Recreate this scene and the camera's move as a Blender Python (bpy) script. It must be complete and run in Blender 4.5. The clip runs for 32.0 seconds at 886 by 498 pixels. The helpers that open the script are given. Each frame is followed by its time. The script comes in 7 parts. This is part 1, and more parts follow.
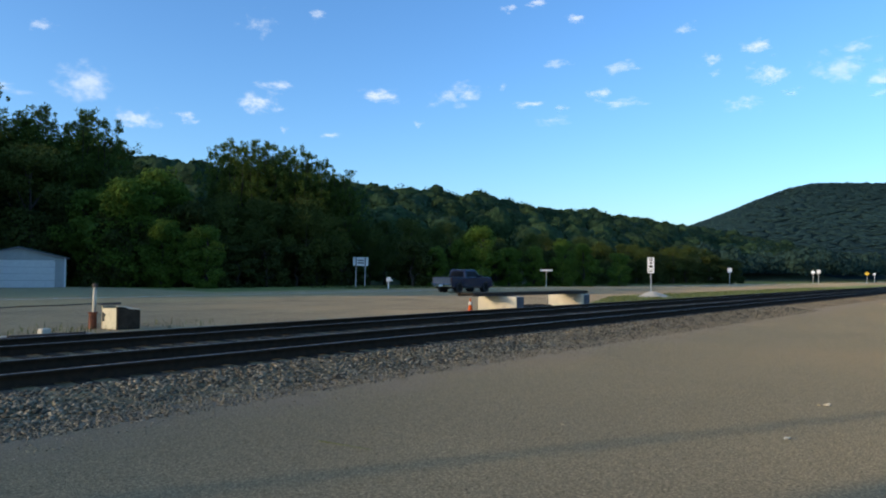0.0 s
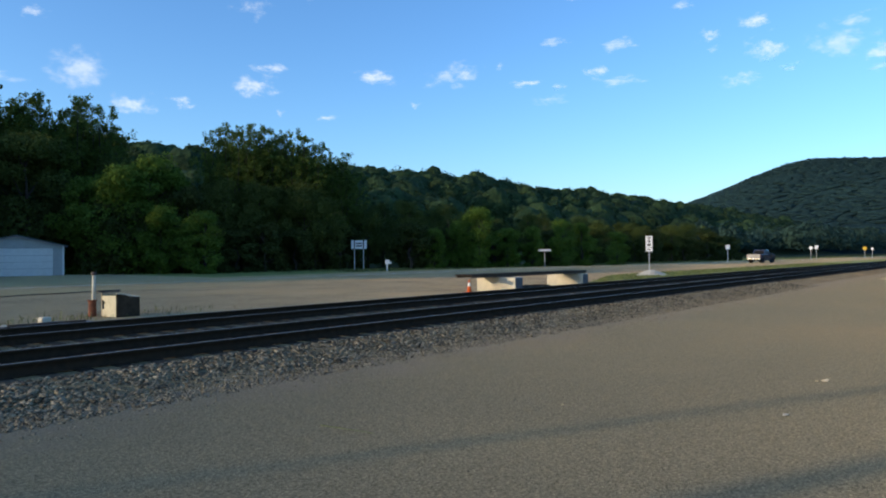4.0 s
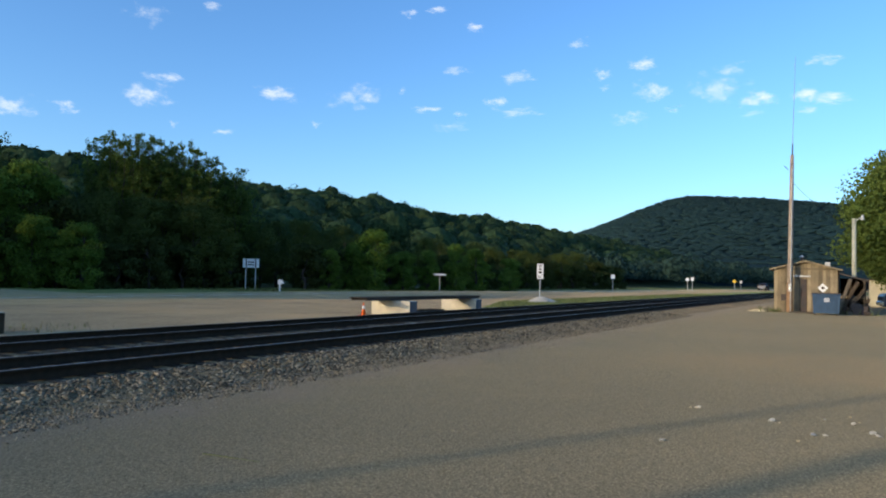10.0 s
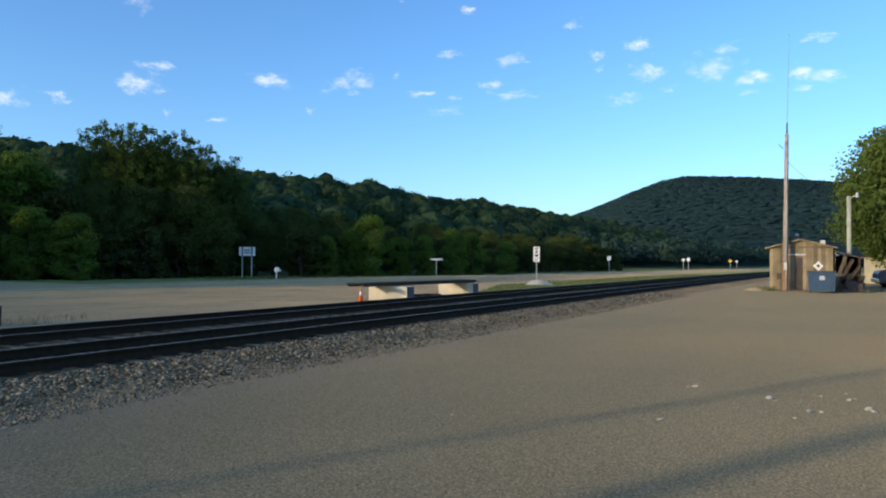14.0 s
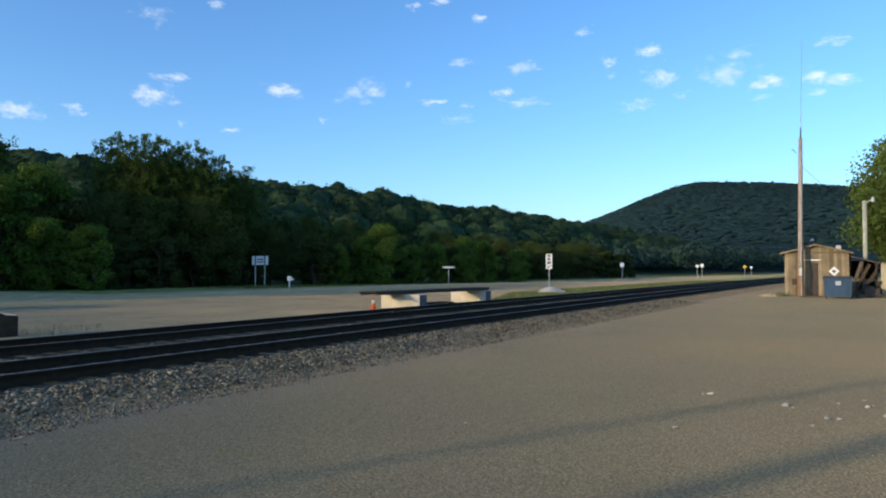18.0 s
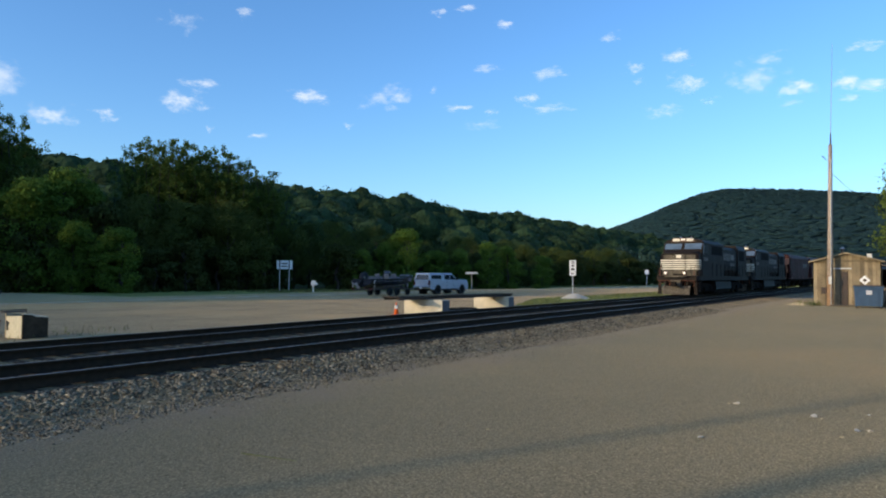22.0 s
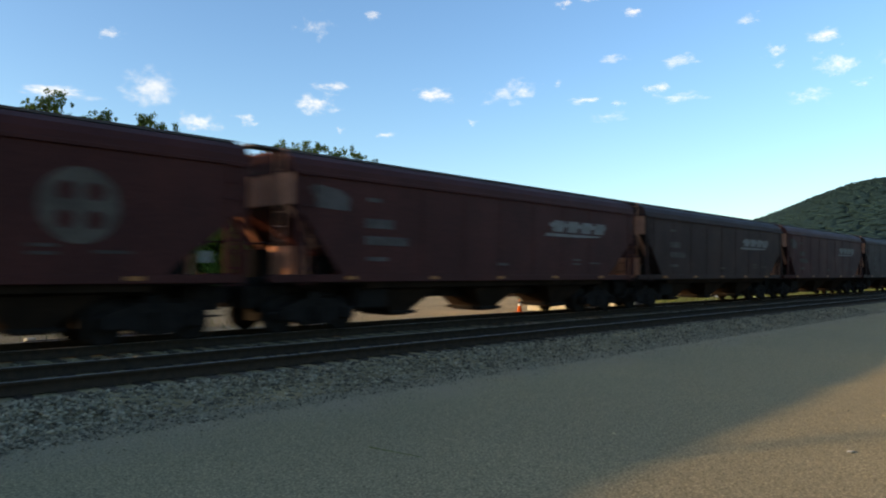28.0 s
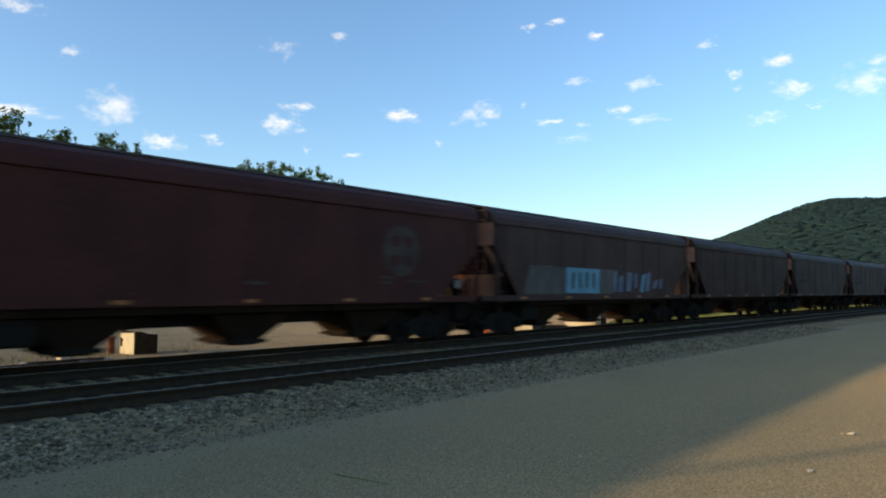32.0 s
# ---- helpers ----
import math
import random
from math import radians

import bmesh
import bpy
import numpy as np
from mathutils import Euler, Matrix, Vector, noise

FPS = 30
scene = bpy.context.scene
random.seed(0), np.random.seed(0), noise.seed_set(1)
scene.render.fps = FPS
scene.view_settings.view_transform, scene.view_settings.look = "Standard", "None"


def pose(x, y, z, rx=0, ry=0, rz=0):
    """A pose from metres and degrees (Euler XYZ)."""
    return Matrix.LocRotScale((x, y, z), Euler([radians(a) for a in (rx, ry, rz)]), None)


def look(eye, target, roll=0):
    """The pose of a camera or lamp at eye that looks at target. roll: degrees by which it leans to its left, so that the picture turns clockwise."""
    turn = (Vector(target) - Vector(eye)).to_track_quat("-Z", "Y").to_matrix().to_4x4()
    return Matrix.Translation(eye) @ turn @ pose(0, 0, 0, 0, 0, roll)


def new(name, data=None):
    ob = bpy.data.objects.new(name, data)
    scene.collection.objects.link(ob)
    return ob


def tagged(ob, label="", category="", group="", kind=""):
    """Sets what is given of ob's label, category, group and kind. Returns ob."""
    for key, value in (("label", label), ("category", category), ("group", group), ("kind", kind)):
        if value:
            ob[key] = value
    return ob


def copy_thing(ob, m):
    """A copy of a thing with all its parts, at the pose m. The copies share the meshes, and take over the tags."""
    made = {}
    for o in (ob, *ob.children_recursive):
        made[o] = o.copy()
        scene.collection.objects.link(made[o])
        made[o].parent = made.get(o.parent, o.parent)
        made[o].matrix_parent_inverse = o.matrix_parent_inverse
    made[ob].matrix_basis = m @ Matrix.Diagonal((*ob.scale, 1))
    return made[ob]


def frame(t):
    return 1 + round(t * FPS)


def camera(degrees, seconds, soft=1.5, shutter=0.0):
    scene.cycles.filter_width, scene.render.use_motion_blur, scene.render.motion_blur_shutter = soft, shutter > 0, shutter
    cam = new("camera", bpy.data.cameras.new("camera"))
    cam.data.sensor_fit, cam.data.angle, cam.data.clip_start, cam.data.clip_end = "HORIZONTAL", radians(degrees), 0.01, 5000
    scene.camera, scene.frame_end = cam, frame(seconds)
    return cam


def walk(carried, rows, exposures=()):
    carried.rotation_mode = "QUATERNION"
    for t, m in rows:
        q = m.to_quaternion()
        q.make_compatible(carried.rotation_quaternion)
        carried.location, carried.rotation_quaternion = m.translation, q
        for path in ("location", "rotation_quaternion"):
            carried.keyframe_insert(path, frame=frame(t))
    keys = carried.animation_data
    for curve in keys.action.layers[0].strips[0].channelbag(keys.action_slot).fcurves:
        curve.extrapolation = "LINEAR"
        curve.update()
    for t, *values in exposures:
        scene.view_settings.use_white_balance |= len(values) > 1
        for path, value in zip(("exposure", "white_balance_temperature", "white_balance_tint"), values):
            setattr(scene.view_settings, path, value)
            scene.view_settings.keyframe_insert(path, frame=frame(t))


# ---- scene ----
cam = camera(64.0, 32.0, soft=2.0, shutter=0.4)
# seconds, eye height, then the turns about x, y and z
PATH = [
    (0.0, 1.760, 91.82, -0.56, -51.07),
    (0.5, 1.763, 91.62, -0.39, -51.11),
    (1.0, 1.766, 91.36, -0.57, -51.51),
    (1.5, 1.768, 91.42, -0.60, -52.18),
    (2.0, 1.771, 90.91, -0.87, -51.99),
    (2.5, 1.774, 90.52, -0.88, -51.74),
    (4.5, 1.785, 90.41, 0.61, -51.12),
    (5.0, 1.788, 90.81, 0.21, -51.05),
    (5.5, 1.791, 91.27, -0.06, -51.39),
    (6.0, 1.793, 91.71, -0.51, -52.69),
    (6.5, 1.796, 92.14, -0.88, -54.60),
    (7.0, 1.799, 92.32, -0.97, -56.40),
    (7.5, 1.802, 91.75, -1.25, -55.77),
    (8.0, 1.804, 91.94, -0.98, -57.76),
    (8.5, 1.807, 92.32, -1.11, -58.75),
    (9.0, 1.810, 92.45, -1.38, -59.22),
    (9.5, 1.810, 92.52, -1.59, -59.56),
    (10.0, 1.810, 92.22, -1.28, -59.61),
    (10.5, 1.810, 91.37, -0.99, -59.24),
    (11.0, 1.810, 91.24, -0.69, -58.71),
    (11.5, 1.810, 91.46, -0.35, -58.93),
    (12.0, 1.810, 91.40, -0.05, -59.22),
    (12.5, 1.810, 90.77, -0.46, -58.93),
    (13.0, 1.810, 90.32, -0.45, -59.04),
    (13.5, 1.810, 90.83, -0.42, -59.82),
    (15.5, 1.810, 91.28, 0.05, -59.73),
    (16.0, 1.810, 91.58, -0.08, -59.43),
    (16.5, 1.810, 91.61, -0.02, -59.20),
    (17.0, 1.810, 91.68, 0.01, -59.17),
    (17.5, 1.810, 92.14, 0.27, -59.10),
    (18.0, 1.810, 91.62, 0.11, -58.90),
    (18.5, 1.810, 91.48, -0.83, -58.52),
    (19.0, 1.810, 91.61, -0.62, -58.74),
    (19.5, 1.810, 91.77, -0.81, -58.63),
    (20.0, 1.810, 91.82, -0.71, -58.80),
    (20.5, 1.810, 91.92, -0.74, -58.44),
    (21.0, 1.810, 91.84, -0.75, -58.19),
    (21.5, 1.810, 91.95, -0.65, -57.67),
    (22.0, 1.810, 92.07, -0.35, -57.04),
    (22.5, 1.810, 92.15, -0.26, -56.10),
    (23.0, 1.810, 92.08, -0.42, -54.60),
    (23.5, 1.810, 92.03, -0.19, -53.33),
    (24.0, 1.810, 92.07, 1.16, -50.38),
    (24.5, 1.816, 92.04, 1.50, -48.90),
    (26.5, 1.840, 91.83, 0.34, -47.13),
    (27.0, 1.846, 91.98, 0.17, -46.37),
    (27.5, 1.852, 92.02, -0.02, -46.11),
    (28.0, 1.858, 91.65, -0.50, -47.12),
    (28.5, 1.864, 91.76, -0.26, -46.85),
    (29.0, 1.870, 92.25, -0.57, -48.15),
    (29.5, 1.876, 92.39, -0.46, -49.16),
    (30.0, 1.882, 92.77, -0.62, -49.55),
    (30.5, 1.888, 92.87, -0.64, -49.98),
    (31.0, 1.894, 93.18, -0.33, -50.06),
    (31.5, 1.900, 93.19, -0.21, -49.79),
    (32.0, 1.900, 93.28, -0.19, -49.83),
]
walk(cam, [(t, pose(0, 0, h, rx, ry, rz)) for t, h, rx, ry, rz in PATH],
     exposures=[(0.0, 1.11, 6500, 10), (20.0, 1.08, 6500, 10), (24.0, 1.04, 6600, 10), (24.5, 1.07, 6750, 10), (26.5, 1.36, 8600, 13), (32.0, 1.40, 8600, 13)])

# ---- light ----
SUN_AZ, SUN_EL = 153.0, 11.0
sun_dir = Vector((math.cos(radians(SUN_AZ)) * math.cos(radians(SUN_EL)), math.sin(radians(SUN_AZ)) * math.cos(radians(SUN_EL)), math.sin(radians(SUN_EL))))
world = bpy.data.worlds.new("world")
world.use_nodes = True
scene.world = world
wt = world.node_tree
sky = wt.nodes.new("ShaderNodeTexSky")
sky.sky_type = "NISHITA"
sky.sun_disc = False
sky.sun_elevation = radians(SUN_EL)
sky.sun_rotation = radians(90.0 - SUN_AZ)
sky.air_density, sky.dust_density, sky.ozone_density = 0.95, 1.05, 4.2
wt.nodes["Background"].inputs["Strength"].default_value = 0.15
tint = wt.nodes.new("ShaderNodeHueSaturation")
tint.inputs["Hue"].default_value, tint.inputs["Saturation"].default_value = 0.502, 1.06
wt.links.new(sky.outputs["Color"], tint.inputs["Color"])
wt.links.new(tint.outputs["Color"], wt.nodes["Background"].inputs["Color"])
sun = new("sun", bpy.data.lights.new("sun", "SUN"))
sun.data.energy, sun.data.angle, sun.data.color = 1.4, radians(0.53), (1.0, 0.76, 0.47)
sun.matrix_world = look((0, 0, 60), Vector((0, 0, 60)) - sun_dir)

# ---- materials ----
MATS = {}


def mat(name, rgb, rgb2=None, rough=0.8, metal=0.0, scale=4.0, fine=40.0, bump=0.2, spec=0.4, vary=0.12, coords="Object", emit=0.0, trans=0.0, island=False, spread=(0.55, 1.5), pieces=False, deep=0.02):
    """A surface with two colours mixed by coarse and fine noise, with bump and uneven gloss."""
    if name in MATS:
        return MATS[name]
    m = bpy.data.materials.new(name)
    m.use_nodes = True
    nt = m.node_tree
    n, l = nt.nodes, nt.links
    bsdf = n["Principled BSDF"]
    rgb2 = rgb2 or tuple(c * 0.72 for c in rgb)
    tc = n.new("ShaderNodeTexCoord")
    a = n.new("ShaderNodeTexNoise")
    a.inputs["Scale"].default_value, a.inputs["Detail"].default_value = scale, 5.0
    b = n.new("ShaderNodeTexNoise")
    b.inputs["Scale"].default_value, b.inputs["Detail"].default_value = fine, 3.0
    for x in (a, b):
        l.new(tc.outputs[coords], x.inputs["Vector"])
    ramp = n.new("ShaderNodeMapRange")
    ramp.inputs["From Min"].default_value, ramp.inputs["From Max"].default_value = 0.35, 0.68
    l.new(a.outputs["Fac"], ramp.inputs["Value"])
    mix = n.new("ShaderNodeMix")
    mix.data_type = "RGBA"
    mix.inputs["A"].default_value, mix.inputs["B"].default_value = (*rgb, 1), (*rgb2, 1)
    l.new(ramp.outputs["Result"], mix.inputs["Factor"])
    hsv = n.new("ShaderNodeHueSaturation")
    val = n.new("ShaderNodeMapRange")
    val.inputs["From Min"].default_value, val.inputs["From Max"].default_value = 0.25, 0.75
    val.inputs["To Min"].default_value, val.inputs["To Max"].default_value = 1 - vary * 1.5, 1 + vary * 1.5
    l.new(b.outputs["Fac"], val.inputs["Value"])
    l.new(mix.outputs["Result"], hsv.inputs["Color"])
    src = val.outputs["Result"]
    if island:
        g = n.new("ShaderNodeNewGeometry")
        k = n.new("ShaderNodeMapRange")
        k.inputs["To Min"].default_value, k.inputs["To Max"].default_value = spread
        l.new(g.outputs["Random Per Island"], k.inputs["Value"])
        mul = n.new("ShaderNodeMath")
        mul.operation = "MULTIPLY"
        l.new(src, mul.inputs[0])
        l.new(k.outputs["Result"], mul.inputs[1])
        src = mul.outputs[0]
    if pieces:
        oi = n.new("ShaderNodeObjectInfo")
        k = n.new("ShaderNodeMapRange")
        k.inputs["To Min"].default_value, k.inputs["To Max"].default_value = spread
        l.new(oi.outputs["Random"], k.inputs["Value"])
        mul = n.new("ShaderNodeMath")
        mul.operation = "MULTIPLY"
        l.new(src, mul.inputs[0])
        l.new(k.outputs["Result"], mul.inputs[1])
        src = mul.outputs[0]
    l.new(src, hsv.inputs["Value"])
    l.new(hsv.outputs["Color"], bsdf.inputs["Base Color"])
    bsdf.inputs["Metallic"].default_value = metal
    bsdf.inputs["Specular IOR Level"].default_value = spec
    rr = n.new("ShaderNodeMapRange")
    rr.inputs["To Min"].default_value, rr.inputs["To Max"].default_value = max(0.02, rough - 0.12), min(1, rough + 0.12)
    l.new(a.outputs["Fac"], rr.inputs["Value"])
    l.new(rr.outputs["Result"], bsdf.inputs["Roughness"])
    if bump:
        bp = n.new("ShaderNodeBump")
        bp.inputs["Strength"].default_value, bp.inputs["Distance"].default_value = bump, deep
        l.new(b.outputs["Fac"], bp.inputs["Height"])
        l.new(bp.outputs["Normal"], bsdf.inputs["Normal"])
    if emit:
        bsdf.inputs["Emission Color"].default_value = (*rgb, 1)
        bsdf.inputs["Emission Strength"].default_value = emit
    if trans:
        out = n["Material Output"]
        tr = n.new("ShaderNodeBsdfTranslucent")
        l.new(hsv.outputs["Color"], tr.inputs["Color"])
        mx = n.new("ShaderNodeMixShader")
        mx.inputs["Fac"].default_value = trans
        l.new(bsdf.outputs["BSDF"], mx.inputs[1])
        l.new(tr.outputs["BSDF"], mx.inputs[2])
        l.new(mx.outputs["Shader"], out.inputs["Surface"])
    MATS[name] = m
    return m


def glass(name, rgb, rough=0.06):
    m = mat(name, rgb, rgb, rough=rough, spec=0.5, bump=0.0, vary=0.02, scale=1.5)
    return m


def ground_mat(name, rgb, rgb2, scale, fine, third=None, bump=0.6, rough=0.9):
    """A worn ground: two tones in large drifts, dark and light grit on top, a third tone in patches."""
    m = mat(name, rgb, rgb2, rough=rough, scale=scale, fine=fine, bump=bump, vary=0.22, spec=0.08)
    nt = m.node_tree
    n, l = nt.nodes, nt.links
    hsv = n["Hue/Saturation/Value"]
    tc = n["Texture Coordinate"]
    vor = n.new("ShaderNodeTexVoronoi")
    vor.inputs["Scale"].default_value = fine * 0.8
    l.new(tc.outputs["Object"], vor.inputs["Vector"])
    mr = n.new("ShaderNodeMapRange")
    mr.inputs["To Min"].default_value, mr.inputs["To Max"].default_value = 0.72, 1.3
    sep = n.new("ShaderNodeSeparateColor")
    l.new(vor.outputs["Color"], sep.inputs["Color"])
    l.new(sep.outputs["Red"], mr.inputs["Value"])
    mul = n.new("ShaderNodeMix")
    mul.data_type, mul.blend_type = "RGBA", "MULTIPLY"
    mul.inputs["Factor"].default_value = 1.0
    comb = n.new("ShaderNodeCombineColor")
    for k in ("Red", "Green", "Blue"):
        l.new(mr.outputs["Result"], comb.inputs[k])
    l.new(hsv.outputs["Color"], mul.inputs["A"])
    l.new(comb.outputs["Color"], mul.inputs["B"])
    last = mul.outputs["Result"]
    if third:
        no = n.new("ShaderNodeTexNoise")
        no.inputs["Scale"].default_value, no.inputs["Detail"].default_value = scale * 0.45, 6.0
        l.new(tc.outputs["Object"], no.inputs["Vector"])
        r3 = n.new("ShaderNodeMapRange")
        r3.inputs["From Min"].default_value, r3.inputs["From Max"].default_value = 0.52, 0.7
        r3.inputs["To Max"].default_value = 0.75
        l.new(no.outputs["Fac"], r3.inputs["Value"])
        m3 = n.new("ShaderNodeMix")
        m3.data_type = "RGBA"
        m3.inputs["B"].default_value = (*third, 1)
        l.new(r3.outputs["Result"], m3.inputs["Factor"])
        l.new(last, m3.inputs["A"])
        last = m3.outputs["Result"]
    l.new(last, n["Principled BSDF"].inputs["Base Color"])
    if "Diffuse Roughness" in n["Principled BSDF"].inputs:
        n["Principled BSDF"].inputs["Diffuse Roughness"].default_value = 1.0
    return m


M_ASPHALT = ground_mat("worn_asphalt", (0.195, 0.162, 0.0939), (0.229, 0.187, 0.106), 0.2, 55.0, (0.286, 0.209, 0.106))

def edge_dirt(m, rgb):
    """Brown grit washed over the edge of the asphalt, along the line of the ballast."""
    n, l = m.node_tree.nodes, m.node_tree.links
    bsdf = n["Principled BSDF"]
    before = bsdf.inputs["Base Color"].links[0].from_socket
    tc = n["Texture Coordinate"]
    sep = n.new("ShaderNodeSeparateXYZ")
    l.new(tc.outputs["Object"], sep.inputs["Vector"])

    def math_node(op, a, b):
        k = n.new("ShaderNodeMath")
        k.operation = op
        for i, v in enumerate((a, b)):
            if isinstance(v, (int, float)):
                k.inputs[i].default_value = v
            else:
                l.new(v, k.inputs[i])
        return k.outputs[0]
    xx = math_node("MAXIMUM", sep.outputs["X"], 0.0)
    swing = math_node("MULTIPLY", math_node("MULTIPLY", xx, xx), 1.9e-4)
    no = n.new("ShaderNodeTexNoise")
    no.inputs["Scale"].default_value, no.inputs["Detail"].default_value, no.inputs["Roughness"].default_value = 0.9, 8.0, 0.7
    l.new(tc.outputs["Object"], no.inputs["Vector"])
    line = math_node("ADD", math_node("ADD", sep.outputs["Y"], swing), math_node("MULTIPLY", no.outputs["Fac"], 4.2))
    r = n.new("ShaderNodeMapRange")
    r.inputs["From Min"].default_value, r.inputs["From Max"].default_value = 8.9, 10.2
    r.inputs["To Max"].default_value = 0.9
    l.new(line, r.inputs["Value"])
    mix = n.new("ShaderNodeMix")
    mix.data_type = "RGBA"
    mix.inputs["B"].default_value = (*rgb, 1)
    l.new(r.outputs["Result"], mix.inputs["Factor"])
    l.new(before, mix.inputs["A"])
    grit = n.new("ShaderNodeTexNoise")
    grit.inputs["Scale"].default_value, grit.inputs["Detail"].default_value = 38.0, 3.0
    l.new(tc.outputs["Object"], grit.inputs["Vector"])
    hv = n.new("ShaderNodeHueSaturation")
    gr = n.new("ShaderNodeMapRange")
    gr.inputs["From Min"].default_value, gr.inputs["From Max"].default_value = 0.3, 0.7
    gr.inputs["To Min"].default_value, gr.inputs["To Max"].default_value = 0.65, 1.35
    l.new(grit.outputs["Fac"], gr.inputs["Value"])
    l.new(gr.outputs["Result"], hv.inputs["Value"])
    l.new(mix.outputs["Result"], hv.inputs["Color"])
    l.new(hv.outputs["Color"], bsdf.inputs["Base Color"])


edge_dirt(M_ASPHALT, (0.225, 0.182, 0.118))
M_GRAVEL = ground_mat("packed_gravel", (0.317, 0.242, 0.134), (0.239, 0.184, 0.105), 0.35, 30.0, (0.408, 0.287, 0.145))
M_ROAD = ground_mat("road_concrete", (0.346, 0.273, 0.143), (0.294, 0.233, 0.125), 0.4, 40.0)
M_BALLAST = ground_mat("ballast_bed", (0.207, 0.159, 0.0858), (0.132, 0.101, 0.0571), 1.2, 30.0, (0.301, 0.211, 0.104), bump=1.0)
M_STONE = mat("ballast_stone", (0.225, 0.188, 0.124), (0.115, 0.0961, 0.0638), rough=0.95, spec=0.1, scale=6, fine=60, bump=0.3, island=True, spread=(0.35, 1.7))
M_DRYDIRT = ground_mat("dry_dirt", (0.412, 0.331, 0.187), (0.312, 0.255, 0.15), 0.8, 24.0, (0.284, 0.248, 0.145))
M_GRASS = ground_mat("rough_grass", (0.122, 0.154, 0.045), (0.188, 0.195, 0.0638), 0.35, 18.0, (0.112, 0.159, 0.0413), bump=1.0)
M_EARTH = ground_mat("valley_floor", (0.072, 0.09, 0.036), (0.102, 0.108, 0.048), 0.05, 3.0)
M_BLADE = mat("grass_blades", (0.122, 0.159, 0.045), (0.178, 0.178, 0.06), rough=0.8, bump=0, trans=0.35, island=True)
M_WEED = mat("dry_weeds", (0.162, 0.161, 0.0594), (0.108, 0.128, 0.0432), rough=0.8, bump=0, trans=0.3, island=True)
M_RAIL = mat("rail_rust", (0.042, 0.028, 0.0175), (0.028, 0.0203, 0.014), rough=0.85, spec=0.05, scale=8, fine=70, bump=0.3)
M_HEAD = mat("rail_head", (0.36, 0.33, 0.28), (0.24, 0.215, 0.18), rough=0.5, metal=0.35, scale=8, bump=0.05)
M_TIE = mat("tie_timber", (0.0784, 0.0588, 0.0392), (0.0476, 0.0364, 0.0252), rough=0.95, spec=0.1, scale=5, fine=35, bump=0.8, pieces=True, spread=(0.6, 1.5))
M_BARK = mat("bark", (0.0561, 0.0462, 0.0363), (0.033, 0.0277, 0.0231), rough=0.95, scale=3, fine=20, bump=0.8)
M_LEAF = mat("leaves_deep", (0.0834, 0.107, 0.0252), (0.0611, 0.0833, 0.0212), rough=0.85, spec=0.1, scale=0.15, fine=2.0, bump=0, trans=0.28, island=True, spread=(0.84, 1.16))
M_LEAF2 = mat("leaves_sunlit_tone", (0.11, 0.18, 0.0288), (0.0734, 0.134, 0.0216), rough=0.85, spec=0.1, scale=0.2, fine=2.0, bump=0, trans=0.35, island=True, spread=(0.78, 1.22))
M_LEAF3 = mat("leaves_blue_green", (0.0632, 0.0865, 0.0229), (0.0784, 0.1, 0.0222), rough=0.85, spec=0.1, scale=0.12, fine=1.5, bump=0, trans=0.26, island=True, spread=(0.84, 1.16))
M_LEAFMAPLE = mat("leaves_maple", (0.125, 0.175, 0.038), (0.088, 0.128, 0.028), rough=0.85, spec=0.1, scale=0.25, fine=2.0, bump=0, trans=0.3, island=True, spread=(0.8, 1.2))
M_BUSH = mat("leaves_bush", (0.0583, 0.0741, 0.0198), (0.0423, 0.0573, 0.0165), rough=0.85, spec=0.1, scale=0.2, fine=2.0, bump=0, trans=0.25, island=True, spread=(0.84, 1.16))
M_LEAFOPEN = mat("leaves_open_crown", (0.0904, 0.1336, 0.028), (0.06328, 0.1024, 0.022), rough=0.85, spec=0.1, scale=0.15, fine=2.0, bump=0, trans=0.35, island=True, spread=(0.75, 1.25))
M_FOREST = mat("hill_canopy", (0.0397, 0.0709, 0.0263), (0.0255, 0.051, 0.0234), rough=0.85, spec=0.1, scale=0.03, fine=0.9, bump=0.9, deep=0.9, vary=0.25, trans=0.2, island=True, spread=(0.8, 1.2))
# Distance haze is mixed into the next two base colours, bluer and paler
M_FARWOOD = mat("far_hill_canopy_haze", (0.02, 0.044, 0.0439), (0.0165, 0.0365, 0.0378), rough=0.9, spec=0.05, scale=0.02, fine=0.5, bump=0.25, deep=0.5, vary=0.2, trans=0.12, island=True, spread=(0.88, 1.12))
M_VALLEY = mat("valley_canopy_haze", (0.0399, 0.075, 0.0575), (0.0304, 0.06, 0.0483), rough=0.9, spec=0.05, scale=0.05, fine=0.8, bump=0.3, deep=0.6, vary=0.2, trans=0.25, island=True, spread=(0.85, 1.15))
M_CONC = mat("pale_concrete", (0.578, 0.518, 0.383), (0.442, 0.399, 0.303), rough=0.85, scale=1.5, fine=30, bump=0.3)
M_STEELDK = mat("dark_steel", (0.0455, 0.039, 0.0364), (0.078, 0.052, 0.039), rough=0.7, scale=3, bump=0.2)
M_GREYSTEEL = mat("grey_weathered_steel", (0.115, 0.115, 0.12), (0.08, 0.08, 0.085), rough=0.8, scale=3, fine=20, bump=0.2)
M_GALV = mat("galvanised_steel", (0.475, 0.475, 0.463), (0.35, 0.35, 0.338), rough=0.5, metal=0.6, scale=6, bump=0.1)
M_WHITE = mat("white_sign", (0.78, 0.78, 0.76), (0.7, 0.7, 0.68), rough=0.5, scale=4, bump=0.05, vary=0.04)
